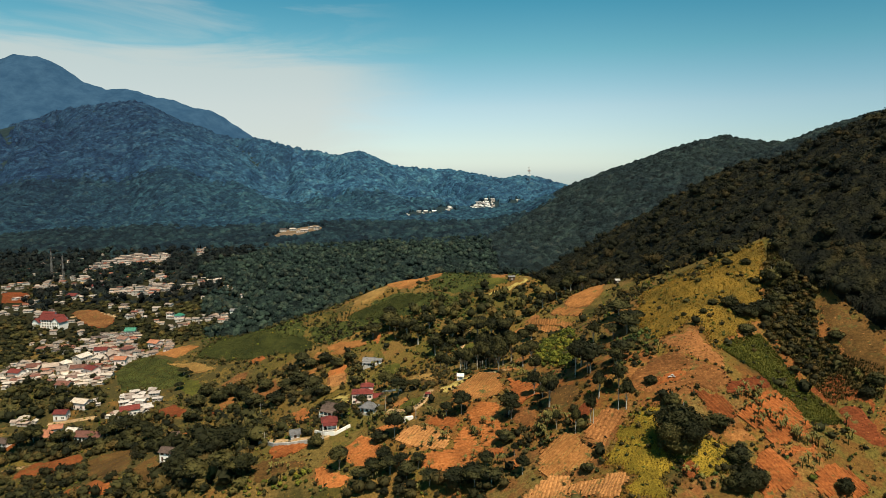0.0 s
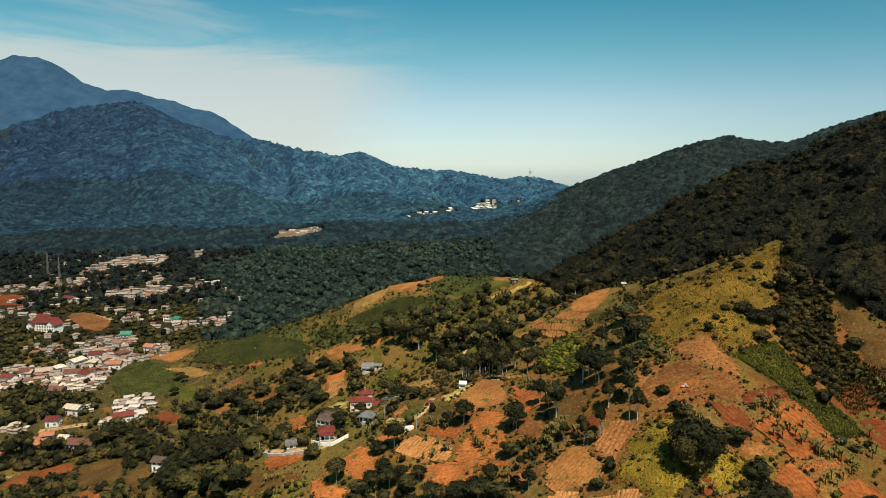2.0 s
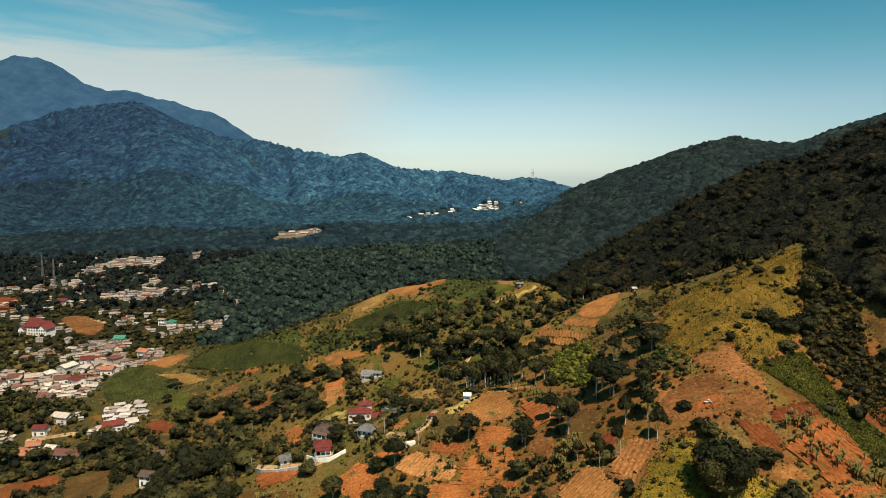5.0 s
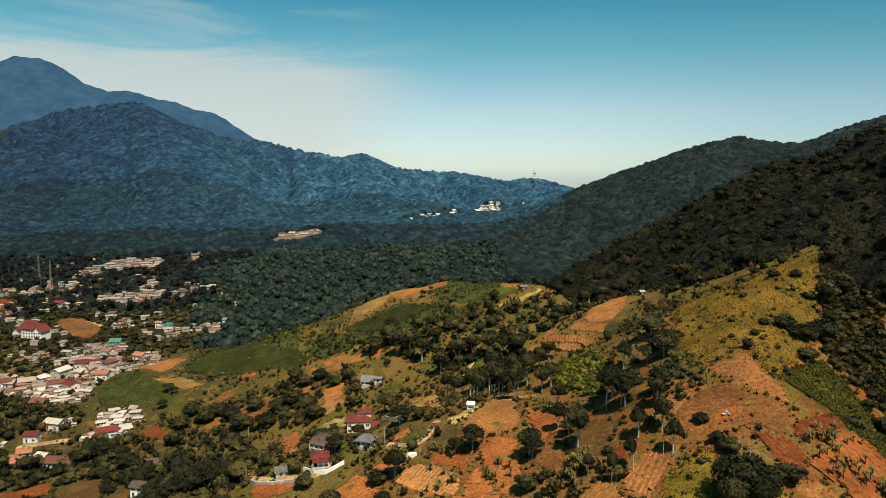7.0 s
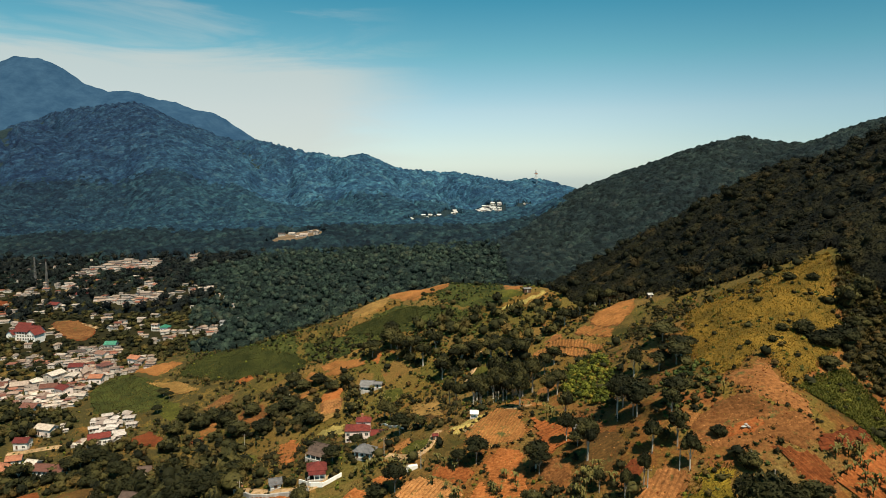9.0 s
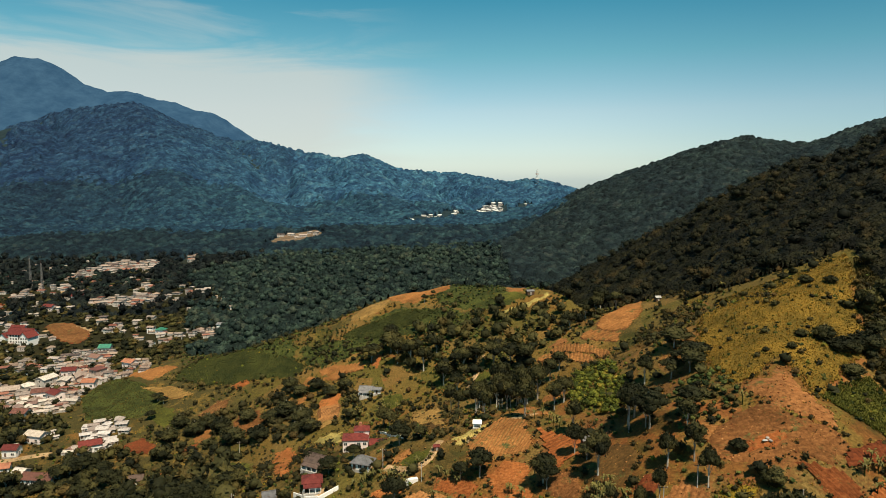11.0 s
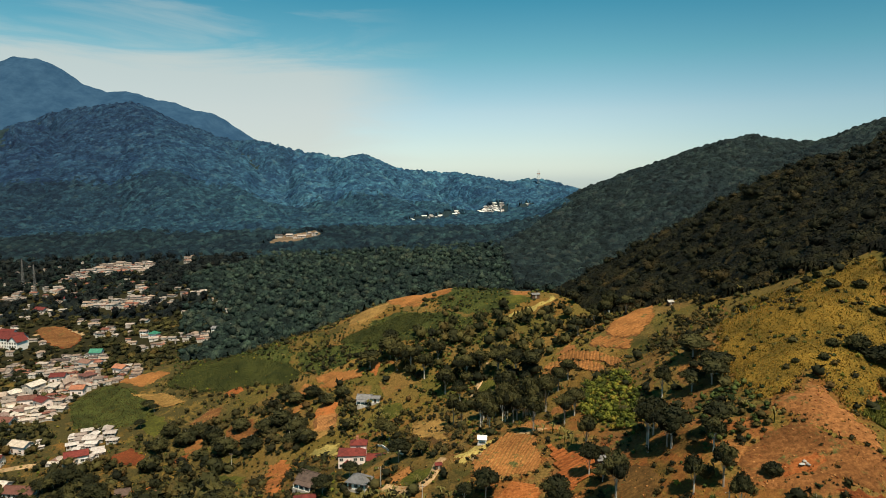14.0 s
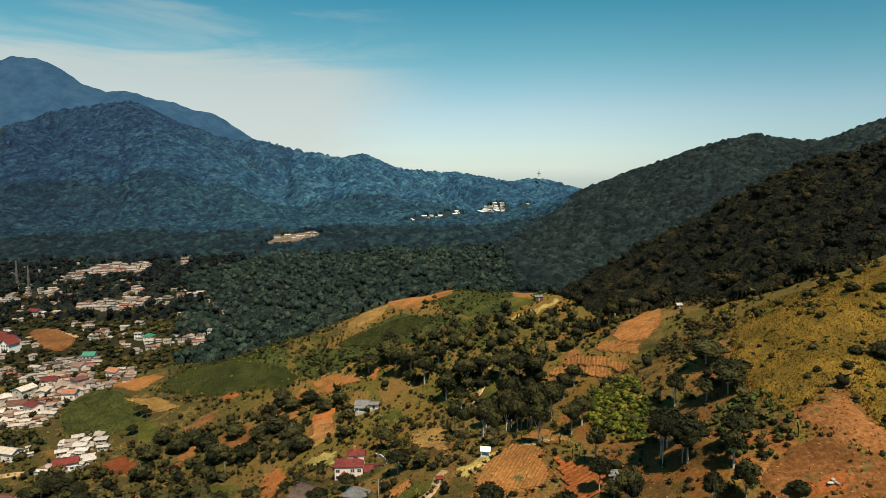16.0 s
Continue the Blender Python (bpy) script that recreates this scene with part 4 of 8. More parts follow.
# ---- banana plants ----
def banana(at, seed):
    r = random.Random(seed)
    ob = thing("banana_plant", "banana plant with arching yellow-green leaves in a field", "banana plant", at, "banana plants on the field edges")
    part("stem", tube(bmesh.new(), (0, 0, -0.5), (0.05, 0, 2.0), 0.17, 0.11, 7), M["lime_bush"], ob)
    for k in range(8):
        a = 2 * math.pi * k / 8 + r.uniform(-0.3, 0.3)
        reach, up = r.uniform(1.1, 1.9), r.uniform(1.0, 2.4)
        bm = bmesh.new()
        last = None
        for t in (0, 0.2, 0.45, 0.7, 0.9, 1.0):
            d, z = reach * t, 1.9 + up * math.sin(t * 2.3) - 0.5 * t * t
            half = 0.24 * math.sin(math.pi * min(1, 0.12 + 0.88 * t)) ** 0.6 + 0.02
            mid = Vector((math.cos(a) * d, math.sin(a) * d, z))
            side = Vector((-math.sin(a), math.cos(a), 0)) * half
            row = [bm.verts.new(mid - side + Vector((0, 0, 0.12 * half))), bm.verts.new(mid), bm.verts.new(mid + side + Vector((0, 0, 0.12 * half)))]
            if last:
                bm.faces.new((last[0], last[1], row[1], row[0]))
                bm.faces.new((last[1], last[2], row[2], row[1]))
            last = row
        part("leaf", bm, M["banana"], ob)
    return ob


BANANAS = []


def banana_at(x, y, size=1.0):
    if len(BANANAS) < 5:
        BANANAS.append(banana((x, y, land_at(x, y) + 0.2), len(BANANAS)))
        return BANANAS[-1]
    k = int(abs(x * 13 + y * 7)) % 5
    return copy_thing(BANANAS[k], pose(x, y, land_at(x, y) + 0.2, 0, 0, (x * 53 + y * 29) % 360) @ Matrix.Scale(size, 4))


# ---- fields and roads ----
field("field", "dark green crop field on the rounded spur", M["tea"], [(-185.4, 476.6), (-184.9, 485.8), (-181.2, 499.8), (-169.8, 509.8), (-162.6, 538.1), (-134.8, 488.9), (-114.4, 466.5), (-97.5, 454.4), (-86.9, 444.7), (-91.1, 438.2), (-93.2, 433.1), (-110.1, 439.9), (-122.8, 443.4), (-139.1, 445.1), (-152.5, 449.8)], rows=(35, 1.7))
field("field", "green crop on the spur slope", M["tea"], [(-70.7, 464.0), (-63.4, 470.5), (-51.3, 473.5), (-38.7, 471.8), (-26.1, 467.9), (-9.5, 452.4), (-17.2, 447.3), (-27.0, 447.2), (-36.5, 443.1), (-48.4, 445.5)], rows=(50, 1.7))
field("field", "short green pasture beside the village", M["hill_green"], [(-237.7, 460.2), (-235.6, 477.3), (-229.2, 491.2), (-205.0, 478.0), (-185.0, 461.3), (-171.7, 434.7), (-185.3, 424.7), (-216.3, 428.5)])
field("field", "rough grass on the hilltop", M["green_grass"], [(25.2, 453.2), (40.0, 442.5), (45.8, 435.1), (36.1, 431.7), (25.0, 434.0)])
field("field", "freshly dug red building site in the valley", M["red_soil"], [(-357.7, 619.1), (-356.3, 632.4), (-336.3, 628.2), (-304.6, 600.6), (-297.0, 584.0), (-297.1, 566.1), (-313.6, 572.7), (-339.6, 598.0)], rows=(24, 7.0, M["brown_soil"]))
field("field", "reddish field at the edge of the village", M["red_soil"], [(-491.4, 720.6), (-444.3, 703.3), (-427.5, 668.3), (-455.5, 666.5)], rows=(5, 3.0))
field("field", "cleared quarry terrace on the mountain foot", M["quarry_soil"], [(-261.5, 975.4), (-250.0, 1045.4), (-209.6, 1083.5), (-189.8, 1044.3), (-208.0, 1010.7), (-227.3, 975.0)])
field("field", "dark litter and undergrowth below the forest edge", M["litter"], [(148.8, 299.5), (155.1, 290.6), (152.4, 254.5), (144.7, 252.2), (138.2, 236.1), (140.3, 222.0), (147.0, 213.1), (140.9, 203.2), (132.4, 208.2), (126.4, 207.2), (124.3, 220.9), (121.0, 243.8)], lift=0.12)
field("field", "smooth orange field of bare earth below the road", M["bright_soil"], [(-39.1, 243.9), (-32.0, 248.4), (-26.9, 242.8), (-23.2, 237.7), (-22.1, 232.9), (-23.9, 229.7), (-28.1, 224.7), (-34.0, 230.6), (-39.1, 240.9)])
field("field", "ochre field with close diagonal furrows", M["tan_soil"], [(-18.8, 236.4), (-14.9, 242.2), (-9.5, 241.9), (-3.0, 237.9), (2.3, 233.7), (3.2, 226.6), (0.2, 222.7), (-9.0, 227.2), (-13.1, 229.0)], rows=(48, 1.3, M["furrow_soil"]))
field("field", "orange earth round a dark tree", M["bright_soil"], [(-27.1, 248.6), (-20.9, 249.0), (-14.4, 244.5), (-17.9, 237.9), (-22.1, 236.8), (-25.8, 241.9)])
field("field", "orange field above the dark hedge", M["bright_soil"], [(-49.1, 236.4), (-44.2, 235.3), (-37.9, 229.0), (-32.6, 223.2), (-35.5, 219.7), (-43.1, 223.1), (-47.9, 230.1)], rows=(20, 1.2))
field("field", "eroded orange bank under the road", M["orange_soil"], [(-70.6, 257.6), (-54.9, 251.1), (-51.6, 248.4), (-57.2, 246.3), (-63.8, 245.8), (-67.4, 246.9), (-70.7, 252.6)], rows=(15, 1.4))
field("field", "small orange plot beside the timber house", M["bright_soil"], [(-86.4, 355.1), (-77.4, 356.3), (-71.5, 347.6), (-57.0, 270.9), (-65.8, 279.4)])
field("field", "orange strip between trees", M["bright_soil"], [(-19.3, 228.8), (-10.9, 224.5), (-7.4, 221.2), (-10.7, 219.3), (-16.7, 221.3), (-19.4, 224.7)])
field("field", "pale yellow lawn in front of the villa", M["lawn"], [(-63.7, 356.5), (-51.7, 355.4), (-47.4, 324.9), (-57.7, 343.2), (-66.5, 349.1)])
field("field", "weedy reddish slope among shrubs", M["slope_soil"], [(-121.7, 413.7), (-106.7, 409.7), (-98.8, 394.9), (-104.8, 387.9), (-116.8, 396.1)])
field("field", "stubble plot with fine rows", M["brown_soil"], [(-69.3, 387.7), (-56.7, 381.4), (-55.8, 368.0), (-67.6, 369.8)], rows=(10, 1.1, M["furrow_soil"]))
field("field", "dry tan plot with stubble rows", M["stubble"], [(-20.3, 347.7), (-4.6, 324.4), (-3.1, 270.0), (-17.9, 316.0)], rows=(10, 1))
field("field", "grassy plot inside the road bend", M["green_grass"], [(-19.3, 258.4), (-15.0, 263.8), (-7.4, 260.9), (-8.2, 255.0), (-14.5, 253.8)])
field("field", "bare tan bank in the road bend", M["tan_soil"], [(-22.5, 263.2), (-17.5, 265.6), (-14.7, 267.1), (-13.5, 262.0), (-19.4, 259.4)])
field("field", "ochre field with fine furrows on the rounded slope", M["stubble"], [(3.2, 257.8), (15.8, 270.1), (24.0, 265.6), (23.8, 250.3), (20.9, 244.8), (14.4, 245.7), (10.0, 245.5), (3.5, 248.5)], rows=(62, 1, M["tan_soil"]))
field("field", "yellowish grass verge beside the pavilion", M["lawn"], [(-3.7, 262.5), (11.0, 269.0), (16.2, 270.1), (8.3, 261.3), (1.4, 255.4)])
field("field", "bright orange field with faint furrows", M["bright_soil"], [(8.8, 240.7), (14.0, 245.6), (21.6, 240.2), (21.3, 230.0), (20.9, 215.9), (15.6, 215.2), (12.6, 219.5), (13.2, 223.4), (9.6, 234.6)], rows=(-38, 1.2))
field("field", "wide bright orange field with scattered seedlings", M["bright_soil"], [(-6.9, 225.0), (3.2, 221.8), (3.9, 229.2), (8.6, 234.5), (12.2, 223.2), (14.7, 215.1), (11.7, 213.5), (11.9, 207.4), (3.0, 209.5), (-4.6, 211.6), (-8.2, 218.3)], rows=(-30, 1.3))
field("field", "orange strip above the furrowed field", M["orange_soil"], [(-7.5, 247.0), (3.5, 242.4), (7.6, 236.9), (3.3, 232.7), (-3.0, 237.9), (-7.7, 241.1)])
field("field", "orange earth between dark trees", M["orange_soil"], [(25.2, 261.2), (32.6, 252.2), (38.4, 243.4), (36.6, 232.9), (31.5, 235.1), (27.0, 231.7), (25.9, 244.7)], rows=(20, 1.6))
field("field", "small orange clearing", M["orange_soil"], [(38.9, 260.1), (43.3, 249.6), (44.9, 240.2), (42.2, 237.1), (39.1, 246.6)])
field("field", "small brick-red field", M["red_soil"], [(42.0, 210.5), (46.6, 213.1), (52.2, 211.5), (50.6, 209.0), (46.9, 205.5), (43.7, 205.7)])
field("field", "smooth tan field on the rounded shoulder", M["crumbled_soil"], [(49.2, 205.5), (54.6, 207.4), (57.8, 205.6), (59.1, 201.6), (52.8, 196.1), (48.4, 192.2), (43.8, 196.6), (43.4, 200.6), (46.4, 203.0)], rows=(50, 1.5))
field("field", "tan field with close furrows", M["stubble"], [(28.4, 195.9), (30.9, 201.5), (39.5, 204.5), (43.8, 200.6), (43.7, 196.6), (47.2, 192.3), (45.4, 188.6), (36.7, 188.6), (29.4, 190.7)], rows=(30, 1, M["tan_soil"]))
field("field", "tan and orange furrowed field at the foot of the slope", M["tan_soil"], [(23.1, 187.5), (25.8, 189.1), (30.3, 190.8), (36.9, 189.7), (38.4, 186.8), (35.0, 177.3), (22.9, 186.0)], rows=(62, 1.1, M["furrow_soil"]))
field("field", "terrace of dense straight furrows", M["tan_soil"], [(36.5, 185.8), (43.7, 182.2), (52.6, 179.3), (53.5, 175.5), (49.7, 171.4), (46.6, 167.0), (34.8, 178.3)], rows=(62, 1, M["furrow_soil"]))
field("field", "brown slope of dry weeds", M["weedy_soil"], [(35.9, 239.3), (46.0, 229.8), (48.6, 221.0), (44.0, 214.1), (38.7, 210.5), (34.2, 220.7)])
field("field", "brown weedy bank with a pale mound", M["slope_soil"], [(24.9, 234.9), (34.4, 226.3), (32.5, 217.2), (28.1, 215.6), (23.8, 224.5)])
field("field", "small orange clearing between bushes", M["bright_soil"], [(21.9, 205.1), (24.6, 204.2), (23.6, 196.8), (21.1, 198.7)])
field("field", "orange earth below the seedlings", M["orange_soil"], [(14.7, 216.2), (21.4, 213.5), (20.6, 208.6), (14.8, 211.5)])
field("field", "pale crumbling earth at the head of the slope", M["crumbled_soil"], [(75.3, 230.7), (85.3, 233.5), (93.0, 242.1), (93.2, 232.7), (93.2, 223.3), (95.8, 215.9), (95.5, 210.6), (91.2, 207.8), (87.8, 213.4), (82.1, 215.8), (78.2, 224.3)])
field("field", "brown slope of broken dry earth", M["slope_soil"], [(62.0, 216.0), (71.5, 221.4), (81.8, 223.2), (84.9, 214.6), (93.9, 209.0), (90.1, 204.2), (87.3, 200.1), (83.6, 202.1), (78.1, 204.3), (71.3, 203.0), (65.0, 205.6), (61.2, 210.2)])
field("field", "orange clearing of bare earth", M["orange_soil"], [(68.1, 211.3), (76.0, 211.6), (80.4, 212.7), (81.8, 208.3), (74.1, 205.9), (67.6, 206.4)])
field("field", "brown field with fine furrows running downhill", M["rust_soil"], [(77.4, 203.5), (87.3, 200.1), (90.2, 195.6), (90.5, 192.2), (86.0, 190.3), (82.0, 194.1), (80.1, 200.8)], rows=(-62, 1.1))
field("field", "dark red terraced field with straight furrows", M["red_soil"], [(89.1, 203.3), (96.1, 206.3), (107.4, 212.0), (107.5, 208.0), (99.9, 202.4), (88.9, 200.5)], rows=(8, 1.1))
field("field", "orange field edged with banana plants", M["orange_soil"], [(88.6, 193.5), (98.9, 200.3), (106.7, 207.1), (112.2, 204.2), (114.1, 194.2), (110.8, 189.7), (99.6, 183.4), (96.0, 182.7), (94.6, 186.9), (92.2, 189.8)], rows=(-55, 1.6))
field("field", "tan strip below the round tree", M["tan_soil"], [(81.3, 190.2), (90.6, 189.3), (92.7, 186.4), (93.1, 184.5), (84.9, 183.6), (82.4, 186.4)])
field("field", "orange field with stony furrows", M["orange_soil"], [(90.3, 181.7), (95.3, 183.1), (100.3, 174.6), (95.0, 170.2), (85.2, 166.3), (84.8, 173.0)], rows=(-62, 1.1))
field("field", "orange ploughed strip of bare earth", M["orange_soil"], [(95.2, 181.7), (110.5, 188.3), (116.0, 186.4), (108.8, 182.0), (99.6, 180.1), (96.4, 179.2)])
field("field", "long red field beside the reed slope", M["red_soil"], [(127.5, 206.4), (133.0, 206.1), (134.2, 199.0), (135.6, 191.5), (133.5, 188.2), (129.5, 189.8), (125.9, 194.5), (125.3, 199.6)])
field("field", "orange field at the foot of the hill", M["orange_soil"], [(104.5, 177.5), (115.5, 182.1), (117.7, 179.6), (120.1, 175.4), (117.8, 171.0), (101.3, 168.2), (102.6, 174.1)], rows=(-60, 1.4))
field("field", "small reddish plot below the round tree", M["rust_soil"], [(66.4, 176.1), (70.3, 177.6), (72.8, 174.7), (68.3, 171.0), (65.1, 172.4)], rows=(30, 1.1))
field("field", "dark olive field under the forest edge", M["weedy_soil"], [(142.8, 245.7), (149.1, 248.9), (151.1, 241.2), (153.0, 219.7), (141.2, 200.7), (139.5, 208.1), (139.0, 219.9), (140.3, 232.7)])
field("field", "orange bank above the long red field", M["rust_soil"], [(122.5, 214.5), (133.0, 219.1), (136.9, 219.4), (136.8, 215.3), (137.8, 207.4), (139.1, 197.1), (137.0, 193.7), (134.3, 205.2), (125.9, 206.3), (122.2, 210.2)])
field("field", "tan field with a fallow wedge beside the village", M["tan_soil"], [(-230.7, 498.4), (-212.9, 503.8), (-193.5, 500.0), (-186.4, 494.1), (-198.4, 477.9), (-209.9, 485.1)])
field("field", "brown fallow field with pale rows", M["brown_soil"], [(-208.9, 473.5), (-179.8, 467.2), (-155.3, 443.1), (-169.8, 443.5), (-191.9, 461.9)], rows=(20, 1.5, M["stubble"]))
field("field", "small orange plot beside the dark crop", M["orange_soil"], [(-136.4, 443.8), (-125.5, 449.9), (-120.3, 440.4), (-130.4, 438.0)])
field("field", "orange patch of bare earth on the slope", M["tan_soil"], [(-88.3, 420.1), (-83.2, 429.1), (-75.8, 419.9), (-80.0, 413.6)])
field("field", "tan terrace cut into the slope", M["tan_soil"], [(-80.7, 429.9), (-65.1, 428.3), (-49.4, 420.0), (-48.1, 409.3), (-59.6, 413.8), (-62.0, 409.5), (-73.4, 417.2)], rows=(30, 2))
field("field", "eroded bright orange bank", M["bright_soil"], [(-70.9, 396.0), (-67.3, 404.2), (-60.3, 398.7), (-58.1, 389.1), (-58.4, 378.7), (-66.5, 384.0), (-69.9, 383.8)])
field("field", "tan clearing among shrubs", M["tan_soil"], [(-86.8, 406.4), (-79.5, 411.3), (-77.3, 403.9), (-83.0, 399.3)])
field("field", "stubble plot with close rows", M["stubble"], [(-71.7, 385.4), (-56.4, 378.2), (-54.7, 369.3), (-69.4, 376.8)], rows=(5, 1.3, M["brown_soil"]))
field("field", "olive stubble plot above the shrubs", M["stubble"], [(-69.7, 375.6), (-55.8, 366.5), (-64.8, 363.3)], rows=(5, 1.3))
field("field", "red slope of cleared scrub", M["slope_soil"], [(-122.2, 405.7), (-119.9, 415.1), (-105.6, 403.9), (-96.0, 394.6), (-104.5, 389.7), (-110.2, 384.5), (-118.0, 393.1)])
field("field", "ochre field with weeds between hedges", M["tan_soil"], [(-143.7, 401.3), (-139.2, 407.2), (-132.6, 407.9), (-128.7, 398.6), (-130.8, 388.8), (-138.2, 391.2)])
field("field", "orange earth at the end of the ochre field", M["rust_soil"], [(-144.0, 387.0), (-134.8, 393.0), (-133.3, 383.8), (-136.5, 377.2)])
field("field", "red-brown field above the white villas", M["red_soil"], [(-177.7, 392.9), (-171.7, 403.7), (-157.7, 391.5), (-158.3, 381.4), (-171.5, 386.4)])
field("field", "orange plot below the timber house", M["orange_soil"], [(-74.2, 310.6), (-81.4, 351.7), (-71.1, 344.0), (-62.4, 301.9), (-60.3, 280.5), (-67.3, 289.9)])
field("field", "orange field behind the small houses", M["orange_soil"], [(-157.3, 357.8), (-143.9, 364.9), (-136.5, 355.5), (-133.7, 343.6), (-147.0, 342.4)])
field("field", "stubble strip between hedges", M["stubble"], [(-147.2, 418.3), (-138.3, 431.6), (-130.3, 429.5), (-129.8, 422.1), (-138.5, 414.0)], rows=(35, 1.6, M["brown_soil"]))
field("field", "bright green pasture on the slope", M["green_grass"], [(-179.0, 426.2), (-180.3, 443.7), (-163.5, 429.8), (-157.6, 416.5), (-162.7, 411.2)])
field("field", "yellowish meadow below the hedge", M["green_grass"], [(-115.4, 355.5), (-109.2, 364.0), (-95.2, 355.6), (-87.2, 330.5), (-85.7, 296.5)])
field("field", "tan field on the crest of the spur", M["tan_soil"], [(-57.8, 695.9), (-43.7, 709.6), (1.4, 713.2), (0.6, 484.5), (-11.1, 480.8), (-20.1, 476.9), (-21.6, 469.2), (-35.6, 490.4), (-45.2, 504.8)], rows=(20, 2.2))
field("field", "strip of dry mottled earth along the spur", M["stubble"], [(-68.8, 493.7), (-58.1, 505.6), (-41.7, 504.3), (-43.8, 486.1), (-55.1, 480.7), (-67.0, 481.3)])
field("field", "orange terraced field on the spur", M["brown_soil"], [(65.0, 354.8), (70.1, 365.9), (80.7, 374.3), (98.4, 392.8), (88.4, 355.6), (78.1, 343.6), (68.8, 347.6)], rows=(12, 1.4, M["tan_soil"]))
field("field", "lower orange terrace on the spur", M["brown_soil"], [(58.3, 355.7), (63.5, 357.2), (75.5, 343.0), (72.4, 335.8), (63.1, 344.1), (58.0, 351.3)], rows=(12, 1.4, M["tan_soil"]))
field("field", "orange terrace with upright furrows", M["brown_soil"], [(43.4, 354.6), (50.4, 355.2), (60.5, 343.4), (67.7, 331.1), (61.6, 311.9), (60.5, 332.3), (52.5, 340.0), (45.4, 348.0)], rows=(75, 1.5, M["tan_soil"]))
field("field", "orange terrace below the dug bank", M["brown_soil"], [(36.1, 347.3), (42.2, 351.3), (48.5, 344.6), (56.8, 337.2), (60.9, 326.9), (57.5, 318.3), (49.2, 334.8), (41.6, 339.6)], rows=(75, 1.5, M["tan_soil"]))
field("field", "small furrowed plot below the terraces", M["tan_soil"], [(33.6, 337.5), (37.2, 343.0), (43.1, 338.4), (39.7, 333.1), (34.8, 334.2)], rows=(70, 1.3))
field("field", "pale dug bank above the terraces", M["crumbled_soil"], [(43.7, 356.6), (49.1, 362.7), (52.6, 363.6), (54.7, 353.8), (50.5, 353.0)])
field("field", "brown terrace at the forest edge", M["brown_soil"], [(89.2, 406.6), (96.2, 405.2), (105.1, 401.0), (102.9, 391.8), (92.3, 396.3)], rows=(15, 1.8))
field("field", "bare tan yard between tall trees", M["tan_soil"], [(18.8, 273.9), (24.5, 295.8), (28.5, 294.7), (33.5, 279.4), (32.8, 269.2), (24.2, 269.3)])
field("field", "small tan yard beside tall trees", M["tan_soil"], [(31.4, 293.6), (35.0, 303.8), (38.5, 299.7), (42.0, 292.7), (38.6, 288.5), (35.6, 288.5)])
field("field", "green terraced plot beside the track", M["green_grass"], [(7.4, 351.2), (14.8, 360.7), (19.8, 350.4), (16.4, 340.3), (11.3, 340.9)], rows=(60, 1.5))
field("field", "yellow-green clearing in the grove", M["green_grass"], [(-9.4, 363.0), (-7.7, 368.8), (-0.9, 367.6), (3.5, 356.2), (-1.0, 353.4)])
field("field", "pale stubble plot below the grove", M["stubble"], [(-19.2, 346.0), (-5.9, 335.7), (-1.9, 315.9), (-15.5, 332.0)], rows=(15, 1.2))
field("field", "brown bank below the stubble plot", M["weedy_soil"], [(-16.1, 311.3), (-10.4, 321.9), (-2.0, 289.3), (-3.2, 276.0), (-9.1, 275.2)])
field("field", "green plot beside the house yard", M["green_grass"], [(-36.0, 374.7), (-25.4, 370.5), (-21.5, 359.0), (-29.7, 356.0), (-36.0, 366.8)])
field("field", "tan clearing on the hilltop", M["tan_soil"], [(51.8, 688.6), (67.2, 694.4), (45.5, 448.1), (38.8, 438.3), (32.5, 448.1)])
field("field", "pale grass strip on the hilltop", M["lawn"], [(24.1, 423.9), (37.5, 426.5), (51.0, 432.6), (58.1, 443.1), (58.1, 430.7), (43.2, 420.6), (30.7, 420.2)])
field("field", "orange bank above the grey-roofed house", M["bright_soil"], [(-47.1, 421.8), (-43.8, 435.8), (-38.7, 417.0), (-40.5, 404.4), (-45.1, 410.0)])
field("field", "eroded orange and brown bank in the valley", M["rust_soil"], [(-221.2, 319.1), (-224.2, 330.5), (-219.1, 336.8), (-207.7, 338.1), (-196.1, 343.2), (-188.7, 331.3), (-196.4, 323.7), (-207.4, 322.5)])
field("field", "reddish brown weedy slope", M["weedy_soil"], [(-189.8, 333.2), (-179.6, 342.9), (-166.2, 342.2), (-143.7, 289.5), (-152.8, 285.3), (-173.9, 303.5)])
field("field", "orange earth among dark trees", M["orange_soil"], [(-177.3, 295.8), (-162.3, 293.4), (-147.0, 280.0), (-145.6, 273.3), (-178.7, 288.0)])
field("field", "small orange plot beside the valley houses", M["orange_soil"], [(-253.0, 360.4), (-241.4, 363.6), (-233.5, 356.0), (-246.4, 350.4)])
field("field", "dry ochre slope with brush", M["weedy_soil"], [(-143.7, 289.5), (-136.8, 296.5), (-126.0, 289.9), (-115.5, 264.8), (-125.6, 266.7), (-138.7, 280.3)])
field("field", "brown scrub slope beside the dark wood", M["weedy_soil"], [(-79.1, 248.3), (-70.2, 249.0), (-57.7, 243.6), (-51.5, 243.2), (-50.9, 236.8), (-60.3, 235.8), (-70.4, 233.7)])
field("field", "small stepped tan plot beside trees", M["tan_soil"], [(61.5, 221.0), (64.8, 223.7), (66.8, 217.7), (65.4, 214.3), (62.0, 214.9)], rows=(-50, 1.4))

